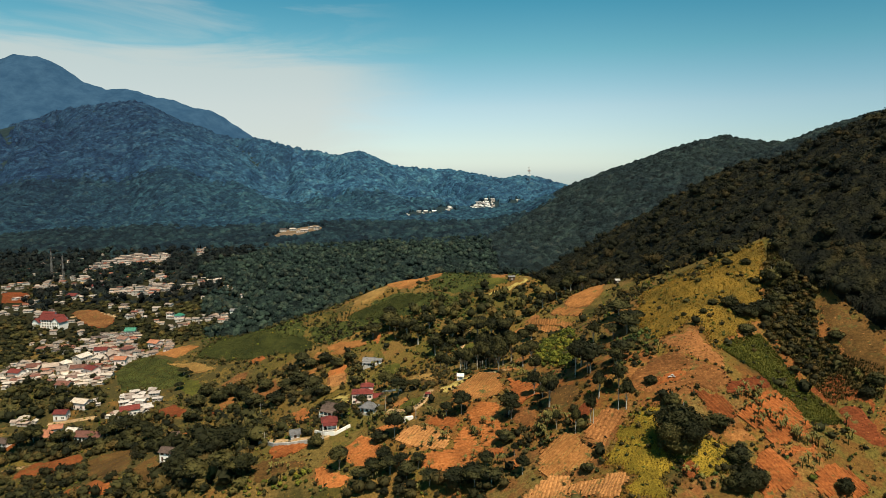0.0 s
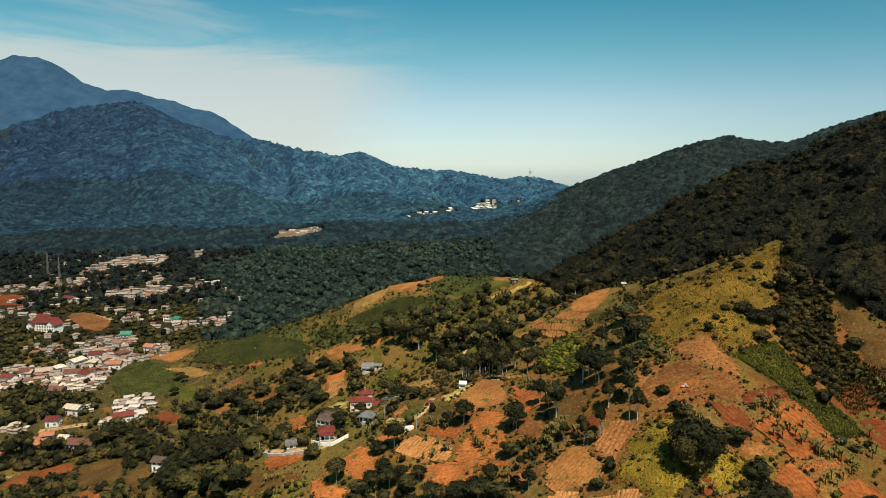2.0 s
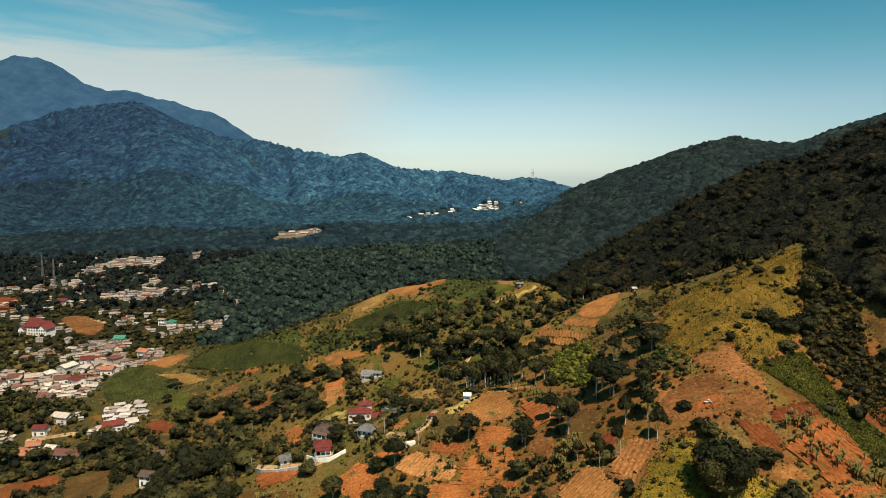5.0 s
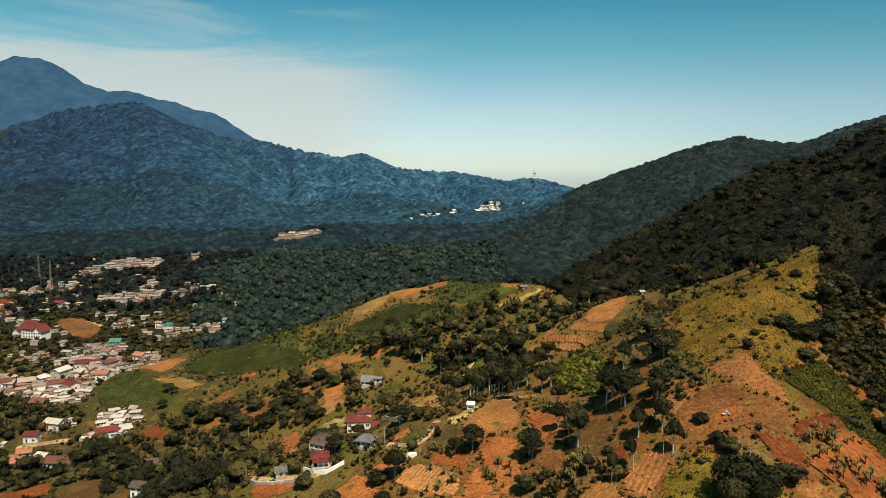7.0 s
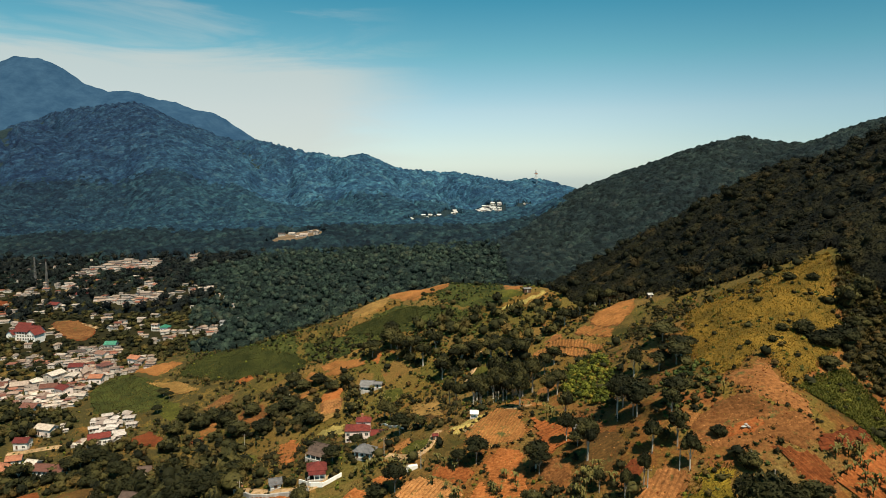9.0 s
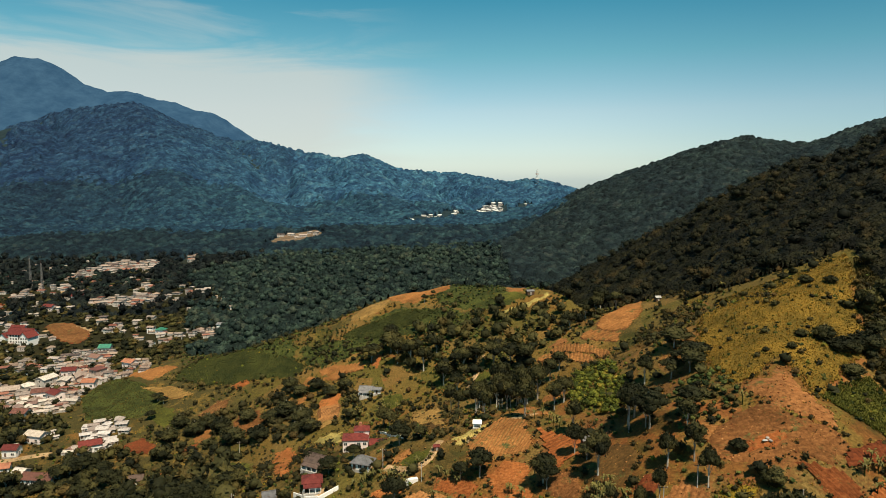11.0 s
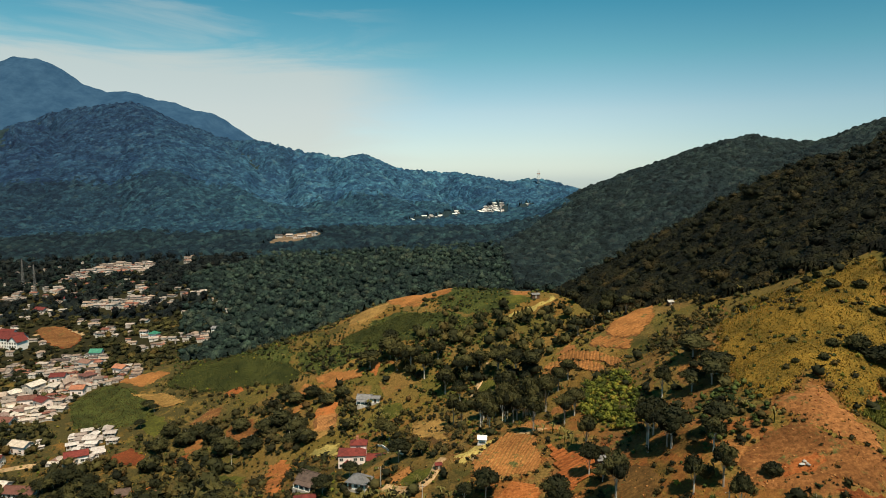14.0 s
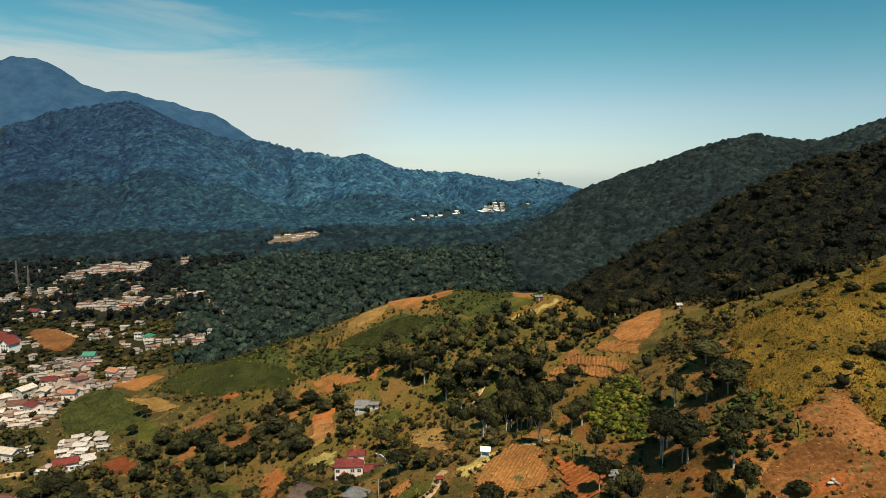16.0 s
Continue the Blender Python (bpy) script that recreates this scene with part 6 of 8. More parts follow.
# where houses stand
HAMLETS = [[(-329.9, 477.3), (-323.3, 492.2), (-276.5, 478.6), (-258.2, 494.6), (-237.4, 504.6), (-222.9, 523.5), (-208.2, 500.9), (-226.7, 490.6), (-242.1, 473.2), (-235.8, 441.9), (-255.0, 432.9), (-291.0, 454.0), (-304.1, 438.3)],
           [(-297.4, 533.2), (-282.7, 551.1), (-260.0, 549.2), (-241.2, 505.0), (-254.3, 485.1), (-281.0, 511.2)],
           [(-429.9, 833.6), (-441.7, 872.0), (-369.9, 881.8), (-347.3, 830.3), (-383.2, 826.7)],
           [(-317.9, 669.5), (-330.8, 704.1), (-298.1, 722.3), (-281.6, 684.0)],
           [(-360.1, 701.1), (-338.1, 713.3), (-327.9, 684.6), (-352.6, 686.0)],
           [(-213.9, 416.5), (-205.4, 425.4), (-187.7, 423.1), (-178.2, 401.5), (-184.5, 389.3), (-199.6, 401.2)],
           [(-232.5, 400.6), (-232.2, 412.0), (-219.4, 417.2), (-215.3, 407.6), (-226.8, 398.7)],
           [(-207.5, 386.7), (-206.1, 396.4), (-192.2, 396.9), (-188.6, 389.1), (-200.8, 382.2)],
           [(-311.5, 509.2), (-322.2, 531.3), (-296.6, 531.7), (-282.2, 506.6)],
           [(-211.7, 569.4), (-211.7, 586.7), (-195.5, 597.0), (-189.9, 571.6)],
           [(-443.9, 739.6), (-450.0, 767.2), (-420.2, 774.1), (-397.8, 744.1), (-419.0, 724.1)],
           [(-441.4, 645.2), (-439.6, 658.1), (-406.9, 642.5), (-407.8, 626.1), (-425.6, 621.4)],
           [(-436.5, 791.9), (-451.5, 840.2), (-431.6, 851.6), (-414.4, 802.7)],
           [(-269.5, 581.1), (-253.1, 597.0), (-213.7, 575.0), (-236.4, 556.2)],
           [(-254.6, 980.0), (-250.6, 1040.3), (-210.8, 1085.5), (-190.5, 1028.0), (-203.4, 992.8)],
           [(-58.2, 1215.1), (-9.0, 1294.8), (26.3, 1382.8), (16.9, 1458.3), (-35.7, 1324.6), (-80.7, 1244.3)],
           [(59.0, 1534.9), (79.9, 1633.7), (111.3, 1603.9), (129.8, 1537.9), (114.8, 1463.3), (64.8, 1464.4)],
           [(151.4, 1498.4), (184.6, 1544.1), (194.0, 1600.6), (164.2, 1583.9)],
           [(-263.9, 377.8), (-257.3, 387.8), (-237.5, 389.4), (-240.9, 372.3), (-256.8, 367.1)],
           [(-510.5, 749.4), (-500.9, 763.0), (-469.8, 744.9), (-460.5, 709.7), (-485.8, 712.1)],
           [(-262.8, 407.9), (-245.7, 410.0), (-224.9, 398.4), (-239.1, 392.2)],
           [(-465.4, 737.6), (-455.1, 755.3), (-431.3, 723.5), (-444.1, 713.2)],
           [(-455.8, 683.2), (-446.8, 697.5), (-427.5, 676.0), (-436.6, 662.4)],
           [(-282.0, 713.1), (-275.4, 729.0), (-259.1, 722.2), (-265.2, 701.2)],
           [(-298.1, 603.6), (-290.9, 622.7), (-277.6, 607.5), (-285.2, 592.9)],
           [(-341.2, 751.2), (-318.1, 755.7), (-307.3, 737.1), (-327.7, 732.3)],
           [(-339.8, 893.4), (-333.0, 911.5), (-318.4, 879.2), (-325.8, 865.9)]]

# ---- groves and scrub ----
grove("grove", "dense dark grove in the hollow", [(-35.7, 433.0), (-24.8, 442.8), (2.3, 430.2), (24.8, 431.3), (43.9, 416.2), (63.7, 415.2), (67.7, 367.6), (55.6, 361.1), (41.1, 357.8), (36.1, 339.7), (30.0, 306.4), (21.1, 313.9), (4.6, 328.1), (0.3, 365.0), (-18.2, 383.5), (-29.7, 402.7)], 5.2, 4.0, 8.0, M["tree_leaf"], 51, share=0.55, tall=(0.8, 1.4))
grove("grove", "dark trees between the terraces and the yellow hill", [(68.4, 258.6), (68.9, 284.6), (78.1, 291.9), (82.8, 277.5), (80.0, 260.0), (72.3, 244.7)], 5.0, 3.5, 6.0, M["tree_leaf"], 52, share=0.16)
grove("grove", "dark grove on the spur", [(48.8, 255.9), (53.9, 277.0), (63.2, 270.3), (66.5, 246.9), (62.0, 228.2), (54.4, 222.9), (48.4, 236.7)], 4.5, 3.0, 5.0, M["tree_leaf"], 53, share=0.08)
grove("grove", "shrubs and small trees on the slope", [(-144.3, 407.3), (-128.2, 420.8), (-97.4, 417.5), (-64.8, 403.3), (-59.8, 370.5), (-69.4, 356.7), (-93.2, 368.8), (-117.4, 383.7)], 4.6, 3.0, 6.0, M["bush"], 54, share=0.75)
grove("grove", "dark wood at the foot of the slope", [(-125.0, 259.0), (-129.3, 291.4), (-125.1, 346.1), (-105.4, 353.3), (-73.2, 260.4), (-74.9, 245.5), (-64.3, 226.4)], 6.0, 5.0, 10.0, M["tree_leaf"], 55, share=0.85, tall=(0.9, 1.4))
grove("grove", "dark trees below the valley houses", [(-252.3, 360.4), (-234.6, 362.0), (-208.5, 356.1), (-188.9, 361.6), (-175.3, 337.5), (-201.7, 338.3), (-236.3, 336.1)], 5.6, 4.0, 8.0, M["tree_leaf"], 56, share=0.75)
grove("grove", "bushes at the bottom of the fields", [(-34.9, 215.8), (-31.8, 222.0), (-16.6, 219.7), (-4.6, 210.5), (14.0, 203.9), (21.1, 192.9), (18.2, 190.4)], 4.4, 3.0, 6.5, M["bush"], 57, share=0.8)
grove("grove", "mixed scrub at the foot of the slope", [(-215.3, 304.5), (-209.2, 320.8), (-177.7, 327.4), (-145.7, 310.1), (-132.2, 286.0), (-128.5, 261.2)], 5.2, 3.0, 6.5, M["bush"], 58, share=0.7)
grove("grove", "trees between village and pasture", [(-298.2, 429.4), (-286.5, 446.6), (-243.6, 433.1), (-222.6, 422.1), (-209.5, 403.2), (-231.5, 397.5), (-250.3, 387.7), (-259.1, 370.6)], 6.0, 4.5, 8.5, M["tree_leaf"], 59, share=0.8)
grove("grove", "trees round the white village", [(-425.6, 621.4), (-380.1, 598.9), (-326.7, 560.2), (-289.7, 555.2), (-297.4, 533.2), (-284.7, 501.3), (-315.2, 493.3), (-337.1, 488.1)], 6.5, 4.0, 7.5, M["tree_leaf"], 60, share=0.85, tall=(0.6, 1.0))
grove("grove", "tree belt behind the village", [(-553.0, 813.4), (-426.1, 736.7), (-377.5, 693.4), (-314.2, 661.3), (-271.5, 656.0), (-239.3, 715.7), (-176.2, 584.7), (-196.2, 539.6), (-226.6, 532.4), (-271.0, 567.6), (-303.7, 604.1), (-366.7, 641.2), (-410.3, 648.0), (-510.5, 749.4)], 7.0, 4.0, 8.0, M["tree_leaf"], 61, share=0.75, tall=(0.6, 1.1), avoid=HAMLETS)
grove("grove", "trees among the far village houses", [(-405.5, 734.2), (-436.0, 804.1), (-422.9, 834.2), (-346.5, 824.7), (-301.4, 781.1), (-253.2, 719.7), (-295.5, 715.6), (-341.5, 734.5)], 8.0, 4.5, 8.0, M["tree_leaf"], 62, share=0.8, tall=(0.6, 1.0), avoid=HAMLETS)
grove("scrub", "yellow-green shrubs on the spur", [(47.5, 316.0), (55.3, 291.3), (50.2, 249.3), (41.1, 263.9), (42.6, 290.9)], 2.4, 1.6, 3.2, M["lime_bush"], 63, share=0.85, category="scrub")
grove("scrub", "brown and green scrub between the fields", [(22.6, 208.5), (22.6, 228.2), (33.1, 224.1), (45.4, 224.5), (42.8, 203.1), (31.9, 202.0)], 2.8, 1.4, 3.4, M["bush"], 64, share=0.7, category="scrub")
grove("scrub", "low shrubs and young trees on the spur", [(-93.2, 474.6), (-58.7, 465.5), (-33.3, 453.1), (-30.4, 412.1), (-49.5, 419.8), (-69.1, 426.7), (-83.3, 442.7)], 3.6, 1.6, 3.6, M["bush"], 65, share=0.5, category="scrub")
grove("scrub", "mixed green scrub above the villa", [(-64.2, 394.8), (-45.9, 388.0), (-20.8, 368.8), (1.8, 336.3), (3.7, 258.3), (-10.6, 270.4), (-30.0, 361.2), (-45.2, 354.1), (-59.5, 364.6)], 3.0, 1.4, 3.4, M["bush"], 66, share=0.55, category="scrub")
grove("scrub", "scattered shrubs on the grassy hillside", [(74.8, 232.4), (89.9, 270.0), (124.3, 307.3), (147.1, 300.2), (123.4, 249.0), (104.9, 231.2), (91.1, 227.1)], 8.0, 1.2, 2.6, M["bush"], 67, share=0.3, over=True, category="scrub")
grove("scrub", "weedy scrub below the dug slope", [(68.4, 250.1), (74.1, 230.0), (73.4, 218.2), (77.4, 210.4), (65.5, 207.5), (60.2, 218.6)], 2.8, 1.4, 3.4, M["bush"], 68, share=0.75, category="scrub")
grove("scrub", "thick brown undergrowth under the forest edge", [(140.9, 284.2), (148.7, 277.8), (148.5, 255.3), (136.5, 236.6), (137.6, 220.5), (126.4, 207.2), (122.7, 225.6), (117.0, 237.5)], 2.3, 1.6, 3.8, M["bush"], 69, share=0.9, category="scrub")
grove("scrub", "green scrub along the reed slope foot", [(139.6, 222.4), (152.8, 221.3), (138.4, 198.0), (133.6, 204.0), (131.2, 212.5)], 3.4, 1.6, 3.8, M["bush"], 70, share=0.5, category="scrub")
grove("scrub", "hedges and shrubs round the houses", [(-74.1, 272.5), (-83.7, 356.1), (-70.8, 355.5), (-40.4, 276.7), (-19.9, 266.8), (-18.2, 242.9), (-36.1, 245.9), (-55.6, 254.6)], 3.2, 1.2, 3.0, M["bush"], 71, share=0.45, category="scrub")
grove("scrub", "dry shrubs on the pasture edge", [(-161.6, 419.8), (-182.2, 424.4), (-201.3, 386.7), (-162.6, 368.4), (-141.7, 394.3), (-113.9, 423.5), (-118.6, 442.3), (-151.5, 446.8)], 5.5, 1.6, 4.2, M["bush"], 72, share=0.5, category="scrub")
grove("scrub", "low green plants between tan fields", [(-77.6, 243.4), (-69.0, 253.1), (-52.5, 239.4), (-46.3, 229.4), (-64.3, 226.4), (-73.4, 229.5)], 2.4, 1.2, 2.6, M["lime_bush"], 73, share=0.6, category="scrub")
grove("scrub", "green scrub on the shaded spur side", [(78.0, 335.3), (90.6, 345.1), (102.8, 341.4), (105.1, 321.0), (86.9, 287.5), (80.7, 301.4), (68.9, 284.6)], 3.0, 1.4, 3.4, M["bush"], 74, share=0.8, category="scrub")
grove("scrub", "scrub between the ploughed fields", [(68.5, 166.2), (69.5, 171.0), (82.5, 181.7), (90.5, 181.4), (85.0, 167.6)], 3.2, 1.4, 3.6, M["bush"], 75, share=0.6, category="scrub")
grove("scrub", "dry scrub on the lower right slope", [(93.9, 168.7), (100.2, 175.0), (108.2, 177.9), (106.8, 169.8)], 3.2, 1.2, 3.0, M["lime_bush"], 76, share=0.5, category="scrub")
grove("grove", "woods round the upper village", [(-557.9, 820.8), (-524.1, 833.4), (-478.4, 842.6), (-493.4, 897.7), (-437.3, 911.1), (-382.8, 913.1), (-320.3, 840.9), (-249.3, 746.3), (-235.8, 704.9), (-300.2, 727.4), (-352.7, 744.9), (-405.1, 745.7), (-469.8, 744.9), (-510.5, 749.4)], 8.0, 5.0, 9.0, M["forest_mid"], 77, share=0.9, tall=(0.6, 1.1), avoid=HAMLETS)
grove("scrub", "scattered pale shrubs in the green crop", [(-185.1, 478.0), (-182.1, 502.5), (-163.5, 541.4), (-114.8, 468.4), (-86.1, 444.9), (-92.7, 431.1), (-122.3, 441.7), (-151.8, 447.8)], 5.0, 0.8, 2.2, M["lime_bush"], 79, share=0.3, over=True, category="scrub")
grove("scrub", "low green plants covering the spur", [(-207.9, 550.8), (-141.8, 554.6), (-90.7, 480.4), (-36.9, 478.7), (20.1, 708.6), (76.5, 698.3), (49.3, 417.3), (16.1, 402.1), (-12.0, 399.9), (-52.0, 417.8), (-79.9, 424.7), (-97.7, 443.3), (-135.4, 449.9), (-183.0, 488.1)], 2.9, 1.0, 2.4, M["green_bush"], 81, share=0.6, level=1, tufts=16, category="scrub")
grove("scrub", "yellow-green shrubs covering a rounded mound", [(39.2, 283.3), (45.6, 295.7), (53.6, 311.6), (59.0, 299.0), (59.0, 275.7), (53.0, 256.5), (47.0, 265.4)], 1.7, 1.4, 3.2, M["lime_bush"], 82, share=0.95, level=1, tufts=26, category="scrub")
grove("scrub", "green shrubs below the grassy hill", [(61.2, 245.1), (73.4, 250.3), (79.9, 244.4), (76.0, 226.6), (64.9, 217.5), (58.4, 220.7)], 2.4, 1.4, 3.0, M["green_bush"], 83, share=0.75, level=1, tufts=20, category="scrub")
grove("scrub", "bright green plants between the dark trees", [(-33.2, 430.7), (0.7, 432.9), (32.7, 412.8), (40.1, 369.9), (25.9, 338.2), (5.2, 340.1), (-23.6, 383.8)], 3.4, 1.4, 3.2, M["green_bush"], 84, share=0.6, level=1, tufts=20, category="scrub")
grove("scrub", "dark shrubs along the forest edge", [(107.3, 382.3), (123.2, 360.8), (135.3, 340.4), (152.4, 321.5), (144.6, 305.1), (128.2, 317.0), (116.2, 336.4), (100.1, 347.5)], 2.6, 1.6, 3.6, M["bush"], 85, share=0.85, level=1, tufts=24, category="scrub")
grove("grove", "dark trees below the white village", [(-292.4, 457.7), (-271.3, 458.2), (-246.6, 448.8), (-232.9, 424.0), (-248.1, 421.0), (-270.7, 425.4)], 5.4, 4.0, 8.0, M["tree_leaf"], 90, share=0.62, avoid=HAMLETS)
grove("grove", "dark garden trees beside the hall", [(-206.0, 388.4), (-189.1, 397.7), (-167.2, 384.9), (-132.6, 311.6), (-147.4, 307.3), (-186.6, 353.8)], 5.4, 4.0, 8.0, M["tree_leaf"], 91, share=0.62, avoid=HAMLETS)
grove("grove", "dark trees in the valley bottom", [(-229.4, 364.0), (-201.7, 365.2), (-178.1, 334.4), (-213.6, 340.6)], 5.4, 4.0, 8.0, M["tree_leaf"], 92, share=0.62, avoid=HAMLETS)
grove("grove", "dark trees on the lower slope", [(-151.4, 383.6), (-129.4, 390.6), (-105.7, 364.2), (-75.2, 275.3), (-85.7, 269.4), (-128.6, 330.3)], 5.4, 4.0, 8.0, M["tree_leaf"], 93, share=0.62, avoid=HAMLETS)
grove("scrub", "dark shrubs along the edge of the crop", [(-184.9, 466.2), (-185.7, 479.8), (-183.3, 505.7), (-164.4, 544.5), (-147.8, 496.3), (-175.0, 492.1), (-177.1, 473.7), (-153.2, 451.9), (-122.8, 443.4), (-91.7, 435.3), (-89.7, 425.4), (-121.1, 437.0), (-150.1, 442.4)], 4.0, 1.2, 3.2, M["bush"], 80, share=0.6, over=True, category="scrub")


# ---- houses ----
def at_ground(x, y, up=0.0):
    return (x, y, land_at(x, y) + up)


# the pink villa: two-storey block, tower room, low wing and a gatehouse pillar
villa = thing("villa", "pale pink two-storey villa with red tiled roofs on a lawn", "house", at_ground(-37.0, 292.5, 0.4), "", 4)
villa.scale = (0.92, 0.82, 0.82)
part("wall", walls(10, 8, 6.0), M["pink_wall"], villa)
roof = part("roof", hip_roof(10, 8, 6.0, 1.5, 0.4), M["red_roof"], villa)
bm = walls(6, 5, 8.2, 0, 0)
bmesh.ops.translate(bm, verts=bm.verts, vec=(2.2, 4.5, 0))
part("tower_room", bm, M["pink_wall"], villa)
bm = hip_roof(6, 5, 8.2, 1.5, 0.4)
bmesh.ops.translate(bm, verts=bm.verts, vec=(2.2, 4.5, 0))
part("tower_roof", bm, M["red_roof"], villa)
bm = walls(7.4, 6, 3.1, 1.5)
bmesh.ops.translate(bm, verts=bm.verts, vec=(9.4, 0.4, 0))
part("wing", bm, M["white_wall"], villa)
bm = gable_roof(7.4, 6, 3.1, 1.5, 0.4)
bmesh.ops.translate(bm, verts=bm.verts, vec=(9.4, 0.4, 0))
part("wing_roof", bm, M["red_roof"], villa)
bm = walls(3.4, 2.4, 2.9, 1.2)
bmesh.ops.rotate(bm, verts=bm.verts, cent=(0, 0, 0), matrix=Matrix.Rotation(math.pi / 2, 3, "Z"))
bmesh.ops.translate(bm, verts=bm.verts, vec=(-1.6, -5.2, 0))
part("porch", bm, M["pink_wall"], villa)
bm = gable_roof(3.4, 2.4, 2.9, 1.2, 0.4)
bmesh.ops.rotate(bm, verts=bm.verts, cent=(0, 0, 0), matrix=Matrix.Rotation(math.pi / 2, 3, "Z"))
bmesh.ops.translate(bm, verts=bm.verts, vec=(-1.6, -5.2, 0))
part("porch_roof", bm, M["red_roof"], villa)
part("pillar", boxed(13.3, -0.8, -3, 14.7, 0.8, 5.2, bevel=0.15), M["white_wall"], villa, "white corner pillar")
part("chimney", boxed(1.2, 4.0, 9, 2.2, 5.0, 11.2, bevel=0.1), M["clay_roof"], villa)
for level in (0.9, 3.6):
    for wx in (-3.9, 1.4, 3.8):
        window(villa, wx, -4.0, level, 1.3, 1.3, "s")
    window(villa, -5.0, 0.5, level, 1.4, 1.3, "w")
for wx in (7.2, 9.4, 11.6):
    window(villa, wx, -2.6, 0.9, 1.2, 1.2, "s")
window(villa, 2.2, 2.0, 6.3, 1.6, 1.1, "s")
part("door", boxed(0.2 - 0.6, -4.06, 0, 0.8, -3.95, 2.2), M["wood"], villa)
part("terrace", boxed(-6.5, -8.5, -3, 14, -4.2, 0.12), M["concrete"], villa)

house("white house with a grey hipped slate roof", at_ground(-30.6, 264.0, 0.25), 6.0, 5.0, 2.7, 1.6, M["white_wall"], M["grey_roof"], -18, hip=True, per_side=3)
house("dark timber house with a weathered brown tiled roof", at_ground(-47.5, 273.5, 0.25), 7.0, 5.4, 2.5, 1.7, M["wood"], M["brown_roof"], -28, per_side=3, porch=True)
house("white house with a dark red hipped roof", at_ground(-46.2, 257.5, 0.25), 5.6, 5.2, 2.9, 1.4, M["white_wall"], M["red_roof"], 12, hip=True, per_side=3, porch=True)
house("low grey-roofed house on the slope", at_ground(-44.0, 383.1, 0.25), 6.7, 4.8, 2.5, 1.4, M["white_wall"], M["grey_roof"], -8, per_side=3, porch=True)
house("white annexe with a shallow roof", at_ground(-38.2, 379.2, 0.25), 3.7, 3.3, 2.4, 0.6, M["white_wall"], M["grey_roof"], -8, per_side=1)
house("small grey-roofed hut among shrubs", at_ground(-60.3, 257.2, 0.25), 3.4, 3.0, 2.0, 1.1, M["white_wall"], M["grey_roof"], 20, per_side=1)
house("small hut beside the road bend", at_ground(-76.7, 267.8, 0.25), 2.7, 2.5, 2.0, 0.9, M["white_wall"], M["clay_roof"], 10, per_side=1)
house("long white hall with a reddish brown tiled roof", at_ground(-201.2, 360.3, 0.25), 15.5, 6.7, 3.0, 2.0, M["white_wall"], M["hall_roof"], -6, per_side=6)
house("house with a steep orange clay hipped roof", at_ground(-228.2, 362.2, 0.25), 7.4, 6.7, 2.7, 2.7, M["white_wall"], M["clay_roof"], 8, hip=True, per_side=3)
house("two-storey house with a brown tiled roof", at_ground(-126.7, 290.2, 0.25), 5.5, 4.8, 4.7, 1.4, M["white_wall"], M["brown_roof"], -10, per_side=2, storeys=2)
house("grey-roofed house behind trees", at_ground(-150.3, 352.9, 0.25), 5.5, 4.8, 2.5, 1.6, M["white_wall"], M["brown_roof"], 15, per_side=2)
house("small pinkish house with an orange clay roof", at_ground(-129.8, 335.8, 0.25), 4.8, 4.4, 3.0, 1.4, M["pink_wall"], M["clay_roof"], 35, per_side=2)
house("white house beside the valley road", at_ground(-248.3, 357.1, 0.25), 6.7, 5.2, 2.9, 1.6, M["white_wall"], M["brown_roof"], -12, per_side=3)
house("white house with a clay roof near the hall", at_ground(-227.1, 371.5, 0.25), 6.7, 5.2, 2.9, 1.4, M["white_wall"], M["clay_roof"], 20, per_side=2)
house("pale house beside the hall", at_ground(-214.2, 366.3, 0.25), 5.9, 5.2, 2.7, 1.4, M["pink_wall"], M["village_roof"], -12, per_side=2)
house("white building with a green painted metal roof", at_ground(-265.4, 547.4, 0.25), 8.1, 6.7, 3.5, 2.0, M["white_wall"], M["green_roof"], 6, per_side=3)
house("pale green-roofed house below the trees", at_ground(-240.0, 587.7, 0.25), 6.7, 5.9, 3.8, 1.6, M["white_wall"], M["green_roof"], -8, hip=True, per_side=2)
house("white two-storey block with a flat-pitched roof", at_ground(-249.8, 591.5, 0.25), 5.2, 5.2, 4.6, 0.6, M["white_wall"], M["village_roof"], 0, per_side=2, storeys=2)
house("white two-storey house above the wood edge", at_ground(-191.2, 593.2, 0.25), 6.7, 5.9, 4.7, 1.0, M["white_wall"], M["grey_roof"], -5, per_side=3, storeys=2)
house("long low white building at the wood edge", at_ground(-183.4, 605.9, 0.25), 10.4, 4.4, 2.5, 0.7, M["white_wall"], M["grey_roof"], 14, per_side=4)
house("house with a bright red metal roof in the valley", at_ground(-378.3, 712.6, 0.25), 11.1, 8.1, 3.8, 2.0, M["white_wall"], M["red_roof"], 5, per_side=3)
house("house with a dark red roof in the valley", at_ground(-385.5, 675.1, 0.25), 10.4, 7.4, 4.2, 1.9, M["pink_wall"], M["red_roof"], -12, per_side=3)
house("village house with a dark red tiled roof", at_ground(-252.6, 461.4, 0.25), 9.6, 7.4, 4.2, 1.6, M["pink_wall"], M["red_roof"], -30, per_side=2)
house("village house with a dark red tiled roof", at_ground(-307.6, 460.9, 0.25), 8.9, 6.7, 4.2, 1.6, M["white_wall"], M["red_roof"], -13, per_side=2)
